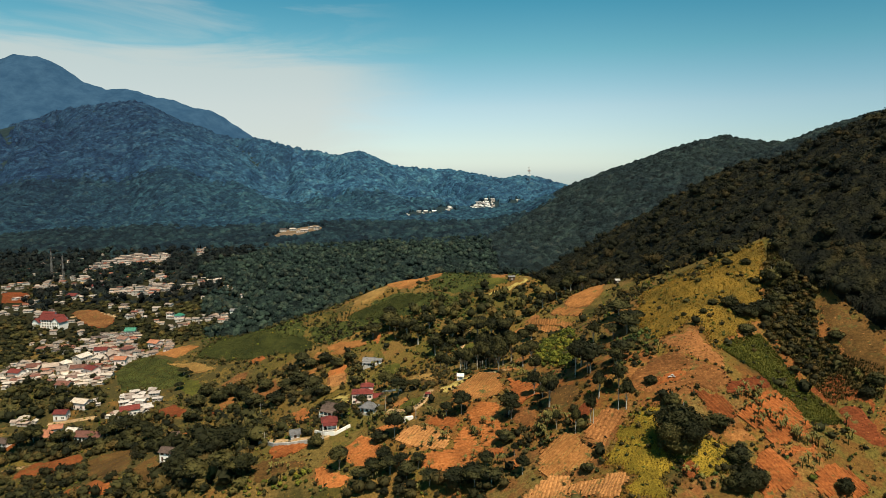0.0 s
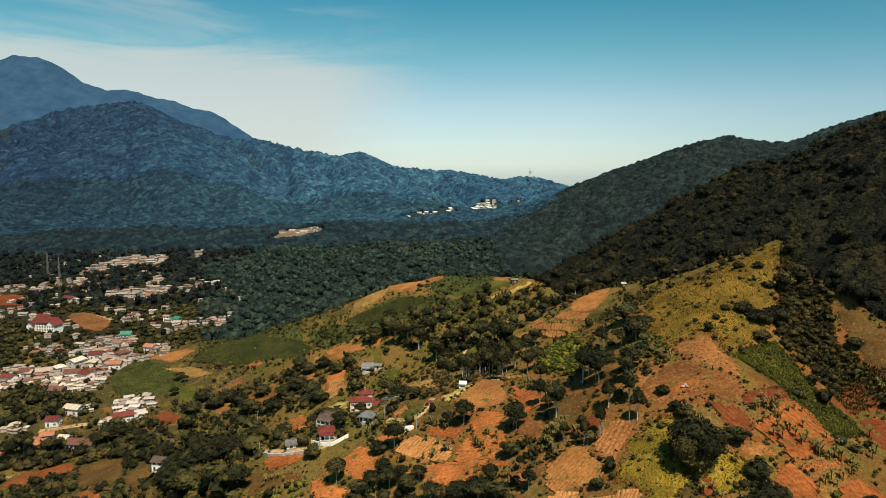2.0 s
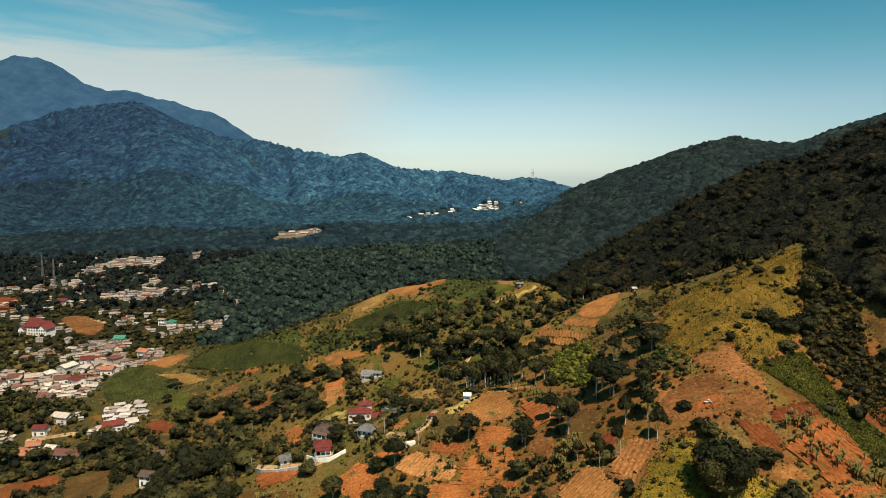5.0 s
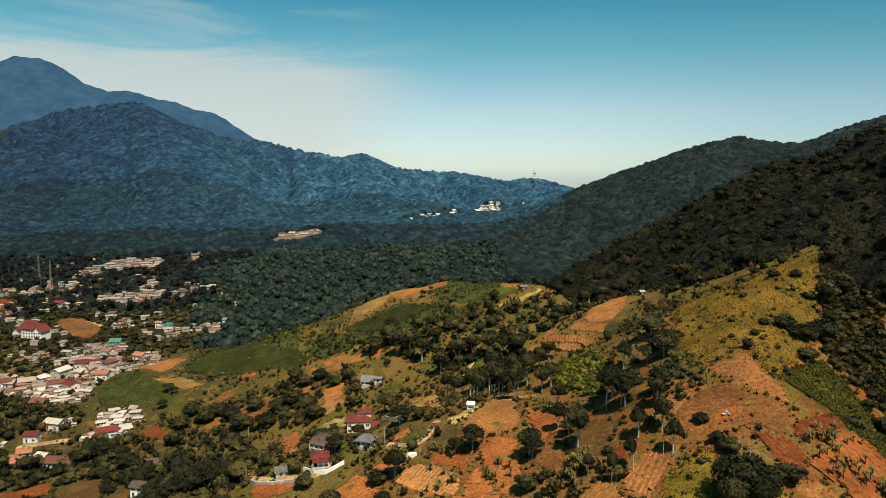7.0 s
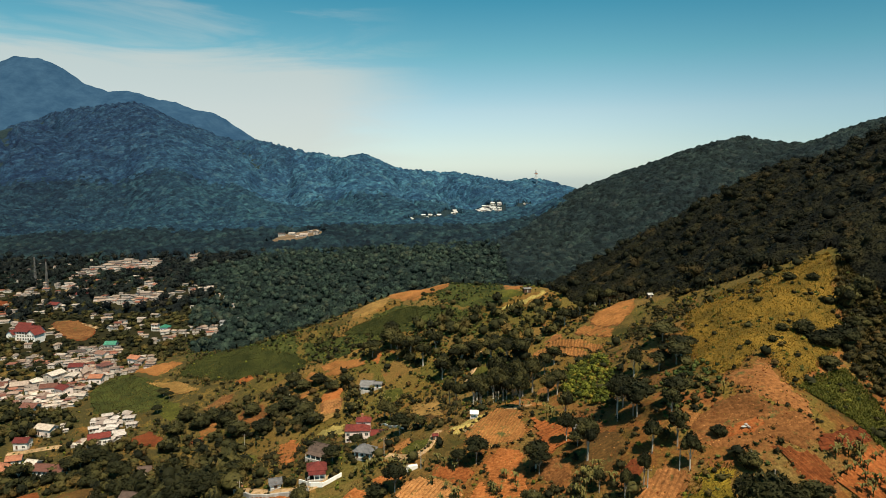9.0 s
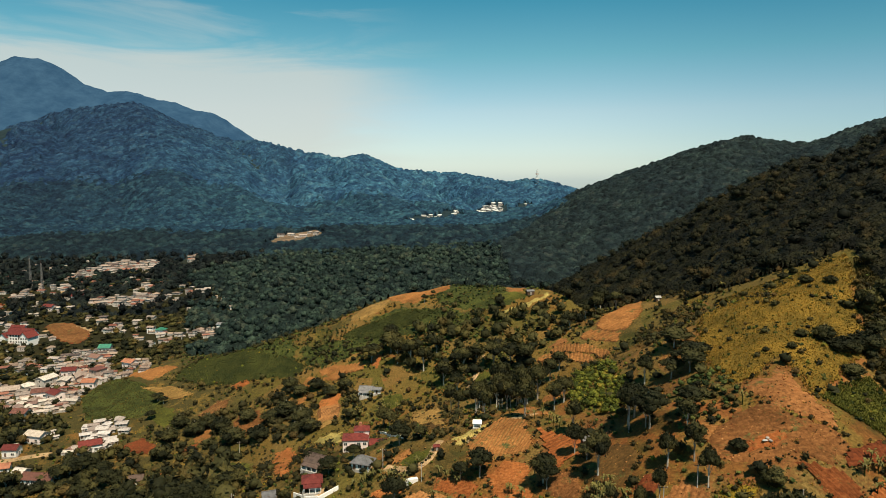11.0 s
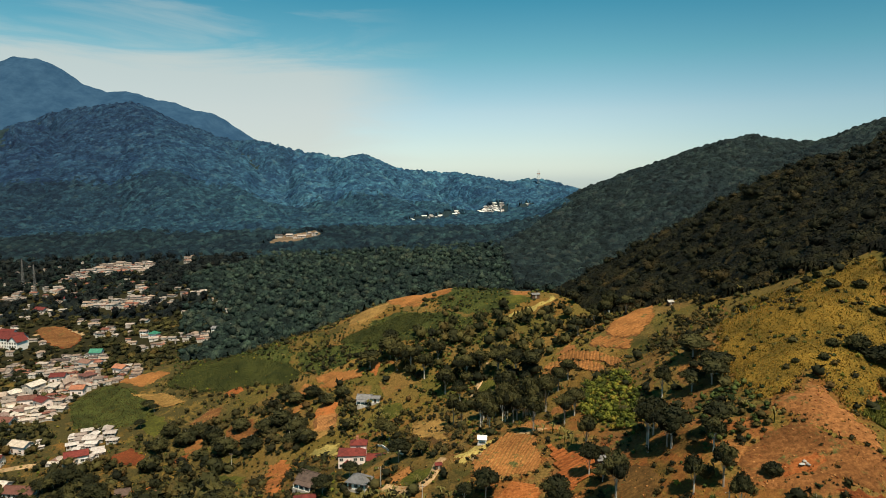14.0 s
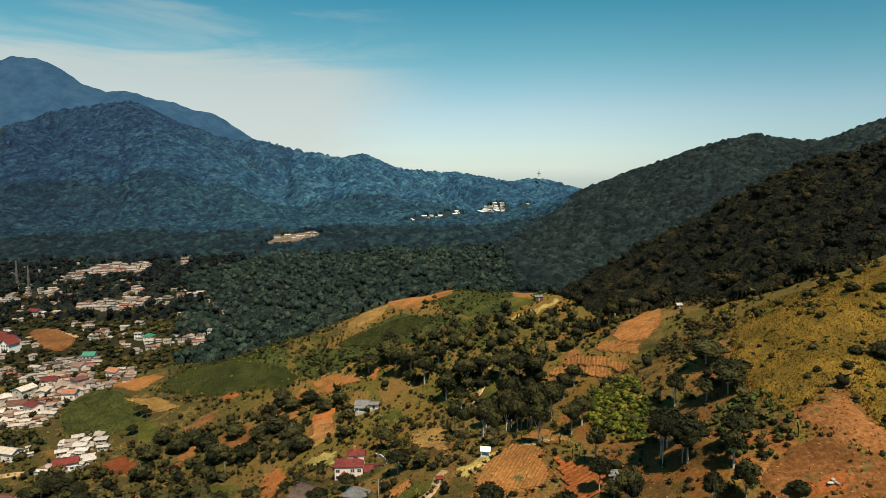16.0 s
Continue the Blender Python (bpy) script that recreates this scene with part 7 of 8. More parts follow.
house("village house with a orange clay tiled roof", at_ground(-240.1, 477.9, 0.25), 8.1, 6.7, 4.2, 1.6, M["pink_wall"], M["clay_roof"], 4, per_side=2)
house("village house with a reddish brown tiled roof", at_ground(-301.3, 470.7, 0.25), 8.1, 6.7, 4.2, 1.6, M["white_wall"], M["hall_roof"], 21, per_side=2)
house("village house with a orange clay tiled roof", at_ground(-229.3, 511.6, 0.25), 8.9, 6.7, 4.2, 1.6, M["pink_wall"], M["clay_roof"], -22, per_side=2)
house("village house with a reddish brown tiled roof", at_ground(-257.0, 433.0, 0.25), 8.9, 6.7, 4.2, 1.6, M["white_wall"], M["hall_roof"], -5, per_side=2)
house("village house with a dark red tiled roof", at_ground(-266.9, 501.3, 0.25), 8.9, 6.7, 4.2, 1.6, M["pink_wall"], M["red_roof"], 12, per_side=2)
house("village house with a dark red tiled roof", at_ground(-193.0, 391.0, 0.25), 10.4, 6.7, 4.2, 1.6, M["white_wall"], M["red_roof"], 29, per_side=2)
house("village house with a weathered pale roof", at_ground(-229.6, 403.8, 0.25), 10.4, 6.7, 4.2, 1.6, M["pink_wall"], M["village_roof"], -14, per_side=2)
house("village house with a dark red tiled roof", at_ground(-233.9, 389.2, 0.25), 7.4, 5.9, 4.2, 1.6, M["white_wall"], M["red_roof"], 3, per_side=2)
house("village house with a reddish brown tiled roof", at_ground(-263.9, 463.3, 0.25), 9.6, 5.9, 4.2, 1.6, M["pink_wall"], M["hall_roof"], 20, per_side=2)
house("village house with a pale weathered roof", at_ground(-261.5, 527.0, 0.25), 8.9, 6.7, 4.2, 1.6, M["white_wall"], M["village_roof"], -23, per_side=2)
# the hotel: three red-roofed blocks
hotel = thing("hotel", "large white hotel with steep red roofs above the village", "building", at_ground(-345.4, 573.7, 0.5), "", -10)
hotel.scale = (0.86, 0.86, 0.9)
for name, w, d, h, rise, turn, dx, dy in (("main", 24, 11, 9.0, 4.5, 0, -6, 6), ("front", 12, 9, 9.0, 4.2, 90, 8, -3), ("side", 9, 8, 6.0, 3.4, 90, -22, 3), ("rear", 14, 9, 10.0, 4.0, 0, -18, 14)):
    spin = Matrix.Translation((dx, dy, 0)) @ Matrix.Rotation(radians(turn), 4, "Z")
    for kind, bm, mat in (("wall", walls(w, d, h, rise, 6), M["white_wall"]), ("roof", gable_roof(w, d, h, rise, 0.9), M["red_roof"])):
        bm.transform(spin)
        part(name + "_" + kind, bm, mat, hotel)
for level in (0.8, 3.7, 6.4):
    for wx in (-15, -12, -9, -6, -3, 0):
        window(hotel, wx, 0.5, level, 1.5, 1.6, "s")
    for wx in (5.4, 8, 10.6):
        window(hotel, wx, -9, level, 1.4, 1.6, "s")

white_wall = tagged(new("retaining_wall", boxed(-2.0, -0.7, -3, 2.0, 0.7, 1.5, bevel=0.08).to_mesh(me := bpy.data.meshes.new("retaining_wall")) or me), "plain white plastered block beside the dirt road", "wall")
white_wall.data.materials.append(M["white_wall"])
white_wall.matrix_world = pose(*at_ground(-13.6, 246.7), 0, 0, 18)
pavilion = thing("pavilion", "small open white pavilion with a white pitched roof", "pavilion", at_ground(7.3, 266.1, 0.3), "", -6)
pavilion.scale = (0.85, 0.85, 0.78)
part("roof", gable_roof(3.0, 2.4, 2.2, 0.9, 0.3), M["white_wall"], pavilion)
part("floor_slab", boxed(-1.7, -1.4, -2, 1.7, 1.4, 0.15), M["concrete"], pavilion)
part("back_wall", boxed(-1.4, 0.95, 0.15, 1.4, 1.1, 2.2), M["white_wall"], pavilion)
for px_, py_ in ((-1.4, -1.1), (1.4, -1.1), (-1.4, 1.0), (1.4, 1.0)):
    part("post", boxed(px_ - 0.1, py_ - 0.1, 0.15, px_ + 0.1, py_ + 0.1, 2.25), M["white_wall"], pavilion)

shed = thing("shed", "small timber shed with a rusty red roof", "shed", at_ground(-6.2, 258.6, 0.2), "", 12)
shed.scale = (0.65, 0.65, 0.65)
part("wall", walls(2.8, 2.4, 2.0, 0.6, 1.5), M["wood"], shed)
part("roof", gable_roof(2.8, 2.4, 2.0, 0.6, 0.35, 0.08), M["red_roof"], shed)
part("door", boxed(-0.4, -1.24, 0, 0.4, -1.16, 1.7), M["concrete"], shed)
shed = thing("shed", "small field hut with a grey metal roof", "shed", at_ground(37.8, 239.1, 0.2), "", 12)
part("wall", walls(2.8, 2.2, 1.9, 0.6, 1.5), M["wood"], shed)
part("roof", gable_roof(2.8, 2.2, 1.9, 0.6, 0.35, 0.08), M["grey_roof"], shed)
part("door", boxed(-0.4, -1.1400000000000001, 0, 0.4, -1.06, 1.7), M["concrete"], shed)
heap = thing("sheeting_heap", "low crumpled heap of pale sheeting on the bare slope", "heap", at_ground(75.1, 209.0, 0.1), "", 12)
for k, (hx, hy, hz, hw, turn) in enumerate(((-0.9, 0.0, 0.0, 1.5, 10), (0.7, 0.3, 0.0, 1.3, 60), (0.1, -0.8, 0.1, 1.0, 120), (0.2, 0.5, 0.35, 1.2, 35), (1.6, -0.5, 0.0, 0.8, 80))):
    v, f = crown_shape(np.random.default_rng(60 + k), 2, 0)
    bm = bmesh.new()
    corners = [bm.verts.new((a * hw * 1.6, b * hw, c * 0.7)) for a, b, c in v]
    for q in f:
        bm.faces.new([corners[n] for n in q])
    bm.transform(Matrix.Translation((hx, hy, hz + 0.25)) @ Matrix.Rotation(radians(turn), 4, "Z"))
    part("sheet", bm, M["sheeting"], heap)
shed = thing("shed", "tiny hut with a pale roof on the terrace", "shed", at_ground(98.8, 368.5, 0.2), "", 12)
part("wall", walls(2.4, 2.0, 1.6, 0.6, 1.5), M["wood"], shed)
part("roof", gable_roof(2.4, 2.0, 1.6, 0.6, 0.35, 0.08), M["sheeting"], shed)
part("door", boxed(-0.4, -1.04, 0, 0.4, -0.96, 1.7), M["concrete"], shed)
shed = thing("shed", "pale hut on the grassy hilltop", "shed", at_ground(46.0, 437.1, 0.2), "", 12)
part("wall", walls(4.2, 3.0, 2.2, 0.6, 1.5), M["wood"], shed)
part("roof", gable_roof(4.2, 3.0, 2.2, 0.6, 0.35, 0.08), M["grey_roof"], shed)
part("door", boxed(-0.4, -1.54, 0, 0.4, -1.46, 1.7), M["concrete"], shed)
shed = thing("shed", "low pale shed at the field edge", "shed", at_ground(38.4, 235.0, 0.2), "", 12)
part("wall", walls(2.2, 1.8, 1.5, 0.6, 1.5), M["wood"], shed)
part("roof", gable_roof(2.2, 1.8, 1.5, 0.6, 0.35, 0.08), M["sheeting"], shed)
part("door", boxed(-0.4, -0.9400000000000001, 0, 0.4, -0.86, 1.7), M["concrete"], shed)


def low_wall(name, label, points, height, material, thick=0.35):
    """A wall that follows the ground from point to point."""
    ob = thing(name, label, "wall", at_ground(*points[0]))
    base = Vector(at_ground(*points[0]))
    for a, b in zip(points, points[1:]):
        n = max(1, int(math.dist(a, b) / 4))
        for k in range(n):
            p, q = (Vector(at_ground(a[0] + (b[0] - a[0]) * j / n, a[1] + (b[1] - a[1]) * j / n)) - base for j in (k, k + 1))
            side = Vector((-(q - p).y, (q - p).x, 0)).normalized() * thick / 2
            up, down = Vector((0, 0, height)), Vector((0, 0, -1.5))
            bm = solid(bmesh.new(), [p - side + down, q - side + down, q + side + down, p + side + down, p - side + up, q - side + up, q + side + up, p + side + up],
                       [(0, 3, 2, 1), (4, 5, 6, 7), (0, 1, 5, 4), (1, 2, 6, 5), (2, 3, 7, 6), (3, 0, 4, 7)])
            part("wall_section", bm, material, ob)
    return ob


low_wall("garden_wall", "white terrace wall below the red-roofed house", [(-51.8, 255.4), (-47.0, 251.6), (-43.0, 250.4)], 1.6, M["white_wall"], 0.35)
low_wall("garden_wall", "white garden wall climbing beside the drive", [(-43.0, 250.4), (-40.3, 251.8), (-37.2, 253.8)], 1.3, M["white_wall"], 0.35)
low_wall("garden_wall", "dark stone retaining wall under the road", [(-75.2, 264.1), (-68.8, 256.8), (-62.1, 252.9), (-53.6, 250.5), (-47.3, 249.5)], 1.3, M["concrete"], 0.8)
low_wall("garden_wall", "low garden wall in front of the villa", [(-37.3, 299.2), (-32.2, 295.0), (-26.5, 291.1)], 0.9, M["brown_roof"], 0.35)
low_wall("garden_wall", "pale wall along the lawn edge", [(-31.9, 327.0), (-23.3, 292.9), (-18.1, 278.5)], 0.8, M["white_wall"], 0.35)

# ---- the village ----
VILLAGE = []
for k, (w, d, h, rise, hip, storeys) in enumerate(((8, 6.5, 3.2, 1.6, False, 1), (10, 7, 3.0, 1.8, False, 1), (7, 7, 3.4, 1.8, True, 1), (11, 8, 5.8, 1.6, False, 2), (9, 6, 3.2, 0.7, False, 1), (12, 7, 3.4, 1.5, False, 1), (8, 8, 6.0, 1.0, True, 2))):
    x, y = -300 + 9.5 * k, 470 + 4.0 * k
    VILLAGE.append(house("small village house with pale walls and weathered roof", at_ground(x, y, 0.4), w, d, h, rise, M["village_wall"], M["village_roof"], 25 * k, hip, "village houses", 1, storeys))
WHITE_ROW = house("white terraced villa with a pale roof on the slope", at_ground(-196, 410, 0.4), 6, 5, 2.6, 0.6, M["villa_white"], M["villa_white"], 10, False, "white villas", 3, 1)


def hamlet(polygon, step, share, seed, turn, scale=1.0, first=None, clear=False):
    r = np.random.default_rng(seed)
    p = np.array(polygon)
    x, y = scatter(r, p[:, 0].min(), p[:, 0].max(), p[:, 1].min(), p[:, 1].max(), step)
    keep = inside(x, y, polygon) & (r.uniform(0, 1, len(x)) < share)
    for p in FIELDS if clear else []:
        keep &= ~inside(x, y, p)
    for hx, hy in zip(x[keep], y[keep]):
        a = turn + r.normal(0, 12) + (90 if r.uniform() < 0.35 else 0)
        source = first or VILLAGE[r.integers(0, len(VILLAGE))]
        size = scale * r.uniform(0.9, 1.6)
        m = pose(hx, hy, land_at(hx, hy) + 0.4, 0, 0, a) @ Matrix.Diagonal((size, size * r.uniform(0.8, 1.1), size * r.uniform(0.6, 0.85), 1))
        if hy < 462:
            copy_thing(source, m)
        else:
            FAR_HOUSES.append((source, m))


FAR_HOUSES = []


def far_village():
    """The small houses farther off, joined."""
    r = random.Random(8)
    verts, faces, slots = [], [], []
    shades = [M[k] for k in ("pale_sheet", "cream_sheet", "rust_sheet", "dark_sheet", "village_wall", "villa_white", "glass", "wood", "white_wall")]
    for source, m in FAR_HOUSES:
        roof, wall = r.choice((0, 0, 0, 1, 1, 2, 3)), r.choice((4, 4, 5))
        if m.translation.y > 1100:
            roof, wall = 8, 5
        for o in source.children_recursive:
            slot = roof if o.name.startswith("roof") else wall if o.name.startswith("wall") else 7 if o.name.startswith("door") else 6 if o.name.startswith("pane") else None
            if slot is None:
                continue
            world = m @ source.matrix_basis.inverted() @ whole(o)
            at = len(verts)
            verts += [world @ v.co for v in o.data.vertices]
            faces += [[at + k for k in p.vertices] for p in o.data.polygons]
            slots += [slot] * len(o.data.polygons)
    me = bpy.data.meshes.new("far_houses")
    me.from_pydata(verts, [], faces)
    for k in shades:
        me.materials.append(k)
    me.polygons.foreach_set("material_index", slots)
    tagged(new("far_houses", me), "crowd of small pale-roofed houses in the valley", "houses", kind="stuff")


def whole(o):
    m = o.matrix_basis.copy()
    while o.parent:
        m = o.parent.matrix_basis @ o.matrix_parent_inverse @ m
        o = o.parent
    return m


hamlet([(-329.9, 477.3), (-323.3, 492.2), (-276.5, 478.6), (-258.2, 494.6), (-237.4, 504.6), (-222.9, 523.5), (-208.2, 500.9), (-226.7, 490.6), (-242.1, 473.2), (-235.8, 441.9), (-255.0, 432.9), (-291.0, 454.0), (-304.1, 438.3)], 5.1, 0.9774999999999999, 101, 20, 0.45)
hamlet([(-297.4, 533.2), (-282.7, 551.1), (-260.0, 549.2), (-241.2, 505.0), (-254.3, 485.1), (-281.0, 511.2)], 5.1, 0.9774999999999999, 102, 15, 0.45)
hamlet([(-429.9, 833.6), (-441.7, 872.0), (-369.9, 881.8), (-347.3, 830.3), (-383.2, 826.7)], 6.9, 0.9199999999999999, 103, 10, 0.59)
hamlet([(-317.9, 669.5), (-330.8, 704.1), (-298.1, 722.3), (-281.6, 684.0)], 6.4, 0.9199999999999999, 104, 0, 0.54)
hamlet([(-360.1, 701.1), (-338.1, 713.3), (-327.9, 684.6), (-352.6, 686.0)], 6.4, 0.8049999999999999, 105, 0, 0.54)
hamlet([(-213.9, 416.5), (-205.4, 425.4), (-187.7, 423.1), (-178.2, 401.5), (-184.5, 389.3), (-199.6, 401.2)], 4.6, 1, 106, 15, 0.62, WHITE_ROW)
hamlet([(-232.5, 400.6), (-232.2, 412.0), (-219.4, 417.2), (-215.3, 407.6), (-226.8, 398.7)], 4.3, 1, 107, 25, 0.5, WHITE_ROW)
hamlet([(-207.5, 386.7), (-206.1, 396.4), (-192.2, 396.9), (-188.6, 389.1), (-200.8, 382.2)], 4.6, 0.9774999999999999, 108, 8, 0.45)
hamlet([(-311.5, 509.2), (-322.2, 531.3), (-296.6, 531.7), (-282.2, 506.6)], 6.0, 0.69, 109, 10, 0.45)
hamlet([(-211.7, 569.4), (-211.7, 586.7), (-195.5, 597.0), (-189.9, 571.6)], 5.1, 0.8049999999999999, 110, 10, 0.45)
hamlet([(-443.9, 739.6), (-450.0, 767.2), (-420.2, 774.1), (-397.8, 744.1), (-419.0, 724.1)], 7.8, 0.575, 111, 0, 0.54)
hamlet([(-441.4, 645.2), (-439.6, 658.1), (-406.9, 642.5), (-407.8, 626.1), (-425.6, 621.4)], 7.4, 0.575, 112, 0, 0.45)
hamlet([(-436.5, 791.9), (-451.5, 840.2), (-431.6, 851.6), (-414.4, 802.7)], 8.3, 0.69, 113, 0, 0.54)
hamlet([(-269.5, 581.1), (-253.1, 597.0), (-213.7, 575.0), (-236.4, 556.2)], 7.4, 0.345, 114, 0, 0.45)
hamlet([(-254.6, 980.0), (-250.6, 1040.3), (-210.8, 1085.5), (-190.5, 1028.0), (-203.4, 992.8)], 15.6, 0.5, 115, 0, 0.7)
hamlet([(-58.2, 1215.1), (-9.0, 1294.8), (26.3, 1382.8), (16.9, 1458.3), (-35.7, 1324.6), (-80.7, 1244.3)], 17, 0.5, 116, 0, 0.9, WHITE_ROW)
hamlet([(59.0, 1534.9), (79.9, 1633.7), (111.3, 1603.9), (129.8, 1537.9), (114.8, 1463.3), (64.8, 1464.4)], 13, 0.8, 117, 0, 1.0, WHITE_ROW)
hamlet([(151.4, 1498.4), (184.6, 1544.1), (194.0, 1600.6), (164.2, 1583.9)], 13, 0.7, 118, 0, 0.9, WHITE_ROW)
hamlet([(-263.9, 377.8), (-257.3, 387.8), (-237.5, 389.4), (-240.9, 372.3), (-256.8, 367.1)], 6.4, 0.575, 120, 10, 0.45)
hamlet([(-510.5, 749.4), (-500.9, 763.0), (-469.8, 744.9), (-460.5, 709.7), (-485.8, 712.1)], 8.3, 0.45999999999999996, 121, 0, 0.45)
hamlet([(-262.8, 407.9), (-245.7, 410.0), (-224.9, 398.4), (-239.1, 392.2)], 6.0, 0.40249999999999997, 122, 10, 0.45)
hamlet([(-465.4, 737.6), (-455.1, 755.3), (-431.3, 723.5), (-444.1, 713.2)], 6.4, 0.9199999999999999, 123, 0, 0.45)
hamlet([(-455.8, 683.2), (-446.8, 697.5), (-427.5, 676.0), (-436.6, 662.4)], 6.4, 0.9199999999999999, 124, 0, 0.45)
hamlet([(-282.0, 713.1), (-275.4, 729.0), (-259.1, 722.2), (-265.2, 701.2)], 6.9, 0.69, 125, 0, 0.45)
hamlet([(-298.1, 603.6), (-290.9, 622.7), (-277.6, 607.5), (-285.2, 592.9)], 6.0, 0.9199999999999999, 126, 0, 0.45)
hamlet([(-341.2, 751.2), (-318.1, 755.7), (-307.3, 737.1), (-327.7, 732.3)], 6.9, 0.9199999999999999, 127, 0, 0.54)
hamlet([(-339.8, 893.4), (-333.0, 911.5), (-318.4, 879.2), (-325.8, 865.9)], 7.4, 1, 128, 0, 0.54)


def scattered(polygon, step, share, seed, turn, scale):
    first = len(FAR_HOUSES)
    hamlet(polygon, step, share, seed, turn, scale, None, True)
    LONE_HOUSES.extend((m.translation.x, m.translation.y) for _, m in FAR_HOUSES[first:])


LONE_HOUSES = []
scattered([(-567.1, 865.6), (-495.9, 889.6), (-450.7, 888.0), (-348.9, 856.1), (-297.4, 763.0), (-270.7, 669.0), (-223.5, 567.0), (-227.6, 534.8), (-285.9, 589.9), (-327.6, 578.9), (-379.2, 586.5)], 13, 0.3, 131, 10, 0.52)
scattered([(-311.4, 766.2), (-226.9, 738.8), (-169.3, 620.2), (-170.2, 559.1), (-213.1, 564.1), (-256.0, 633.6)], 17, 0.22, 132, 10, 0.55)
scattered([(-379.2, 586.5), (-327.6, 578.9), (-281.8, 522.9), (-298.5, 501.9), (-325.2, 506.3)], 9, 0.45, 133, 10, 0.48)
far_village()


# ---- masts ----
def mast(name, label, at, height, base, deck=False):
    """A tapering lattice mast on four legs, braced storey by storey."""
    ob = thing(name, label, "mast", at)
    def corner(k, z):
        r = base / 2 * (1 - 0.72 * z / height)
        return (r * (1, 1, -1, -1)[k], r * (1, -1, -1, 1)[k], z)
    for k in range(4):
        part("leg", tube(bmesh.new(), corner(k, -1), corner(k, height), 0.16, 0.12, 4), M["steel"], ob)
    levels = int(height / 2.5)
    for n in range(levels):
        z0, z1 = height * n / levels, height * (n + 1) / levels
        bm = bmesh.new()
        for k in range(4):
            tube(bm, corner(k, z0), corner((k + 1) % 4, z1), 0.07, 0.07, 3)
            tube(bm, corner(k, z1), corner((k + 1) % 4, z1), 0.06, 0.06, 3)
        part("brace", bm, M["steel"], ob)
    part("antenna", tube(bmesh.new(), (0, 0, height - 0.5), (0, 0, height + 3), 0.10, 0.05, 5), M["red_roof"], ob, "thin red antenna rod")
    if deck:
        for share, half, mat in ((0.45, 0.55, "white_wall"), (0.72, 0.45, "clay_roof"), (0.90, 0.32, "white_wall")):
            part("deck", boxed(-base * half, -base * half, height * share, base * half, base * half, height * share + 2.2, bevel=0.1), M[mat], ob)
    return ob


mast("radio_mast", "slender grey lattice radio mast in the village", at_ground(-461.3, 766.9), 34.2, 2.2)
mast("radio_mast", "slender grey lattice radio mast beside trees", at_ground(-438.3, 750.2), 31.7, 2.2)
mast("lookout_tower", "red and white lattice tower on the wooded hill", at_ground(246.9, 1897.4), 42.8, 9.0, True)


# ---- utility poles ----
def utility_pole(x, y, height):
    ob = thing("utility_pole", "pale concrete utility pole with a short crossarm", "utility pole", at_ground(x, y), "utility poles")
    part("pole", tube(bmesh.new(), (0, 0, -1), (0, 0, height), 0.16, 0.10, 7), M["concrete"], ob)
    part("crossarm", boxed(-0.9, -0.07, height - 0.8, 0.9, 0.07, height - 0.66), M["wood"], ob)
    for k in (-0.75, 0.0, 0.75):
        part("insulator", tube(bmesh.new(), (k, 0, height - 0.66), (k, 0, height - 0.44), 0.06, 0.04, 6), M["white_wall"], ob)
    return ob


utility_pole(23.4, 269.5, 9.0)
utility_pole(19.1, 308.5, 8.3)
utility_pole(-104.5, 364.1, 9.0)
utility_pole(-47.5, 248.9, 5.7)
utility_pole(48.4, 233.7, 7.3)
utility_pole(-23.7, 260.7, 6.7)
utility_pole(-10.5, 245.8, 5.9)
utility_pole(-73.6, 260.6, 6.0)
utility_pole(47.9, 202.0, 5.7)
utility_pole(56.1, 203.1, 6.5)


# ---- undergrowth over the open land ----
def undergrowth(seed, step, low, high, share, material, label, clump, tufts=13):
    r = np.random.default_rng(seed)
    x, y = scatter(r, -300, 175, 150, 540, step)
    keep = inside(x, y, CLEARING) & (abs(x) < 0.72 * y + 15)
    patchy = np.sin(x * 0.09 + 2 * np.sin(y * 0.05)) * np.sin(y * 0.12 + 1.5 * np.sin(x * 0.06)) + r.normal(0, 0.45, len(x))
    keep &= patchy > clump
    keep &= r.uniform(0, 1, len(x)) < share
    for p in FIELDS:
        keep &= ~inside(x, y, p)
    ob = canopy("scrub", label, x[keep], y[keep], r.uniform(low, high, keep.sum()), 1, tufts, material, seed, 0.3, (0.7, 1.2), 0.34)
    ob["category"] = "scrub"


undergrowth(201, 3.4, 1.0, 2.8, 0.5, M["bush"], "patches of dark green shrubs between the fields", 0.0)
undergrowth(202, 4.2, 0.8, 2.0, 0.4, M["lime_bush"], "yellow-green weeds and young shrubs between the fields", 0.1)
undergrowth(208, 2.9, 0.7, 1.8, 0.4, M["green_bush"], "low green plants and shrubs between the fields", -0.35)
undergrowth(203, 9.0, 3.0, 6.0, 0.6, M["tree_leaf"], "small dark trees scattered over the open land", 0.1)
grove("grove", "dark tangled trees and brush along the valley bottom", [(-247.0, 351.3), (-230.5, 355.4), (-189.2, 362.1), (-147.6, 363.7), (-88.6, 288.1), (-78.1, 260.8), (-76.5, 239.7), (-75.9, 230.5), (-215.5, 304.0)], 4.6, 3.0, 7.0, M["tree_leaf"], 94, share=0.55, tall=(0.8, 1.3))
grove("grove", "small trees standing between the village houses", [(-335, 440), (-300, 420), (-210, 470), (-205, 510), (-240, 555), (-300, 550), (-335, 500)], 9.0, 3.0, 5.5, M["tree_leaf"], 205, share=0.7)
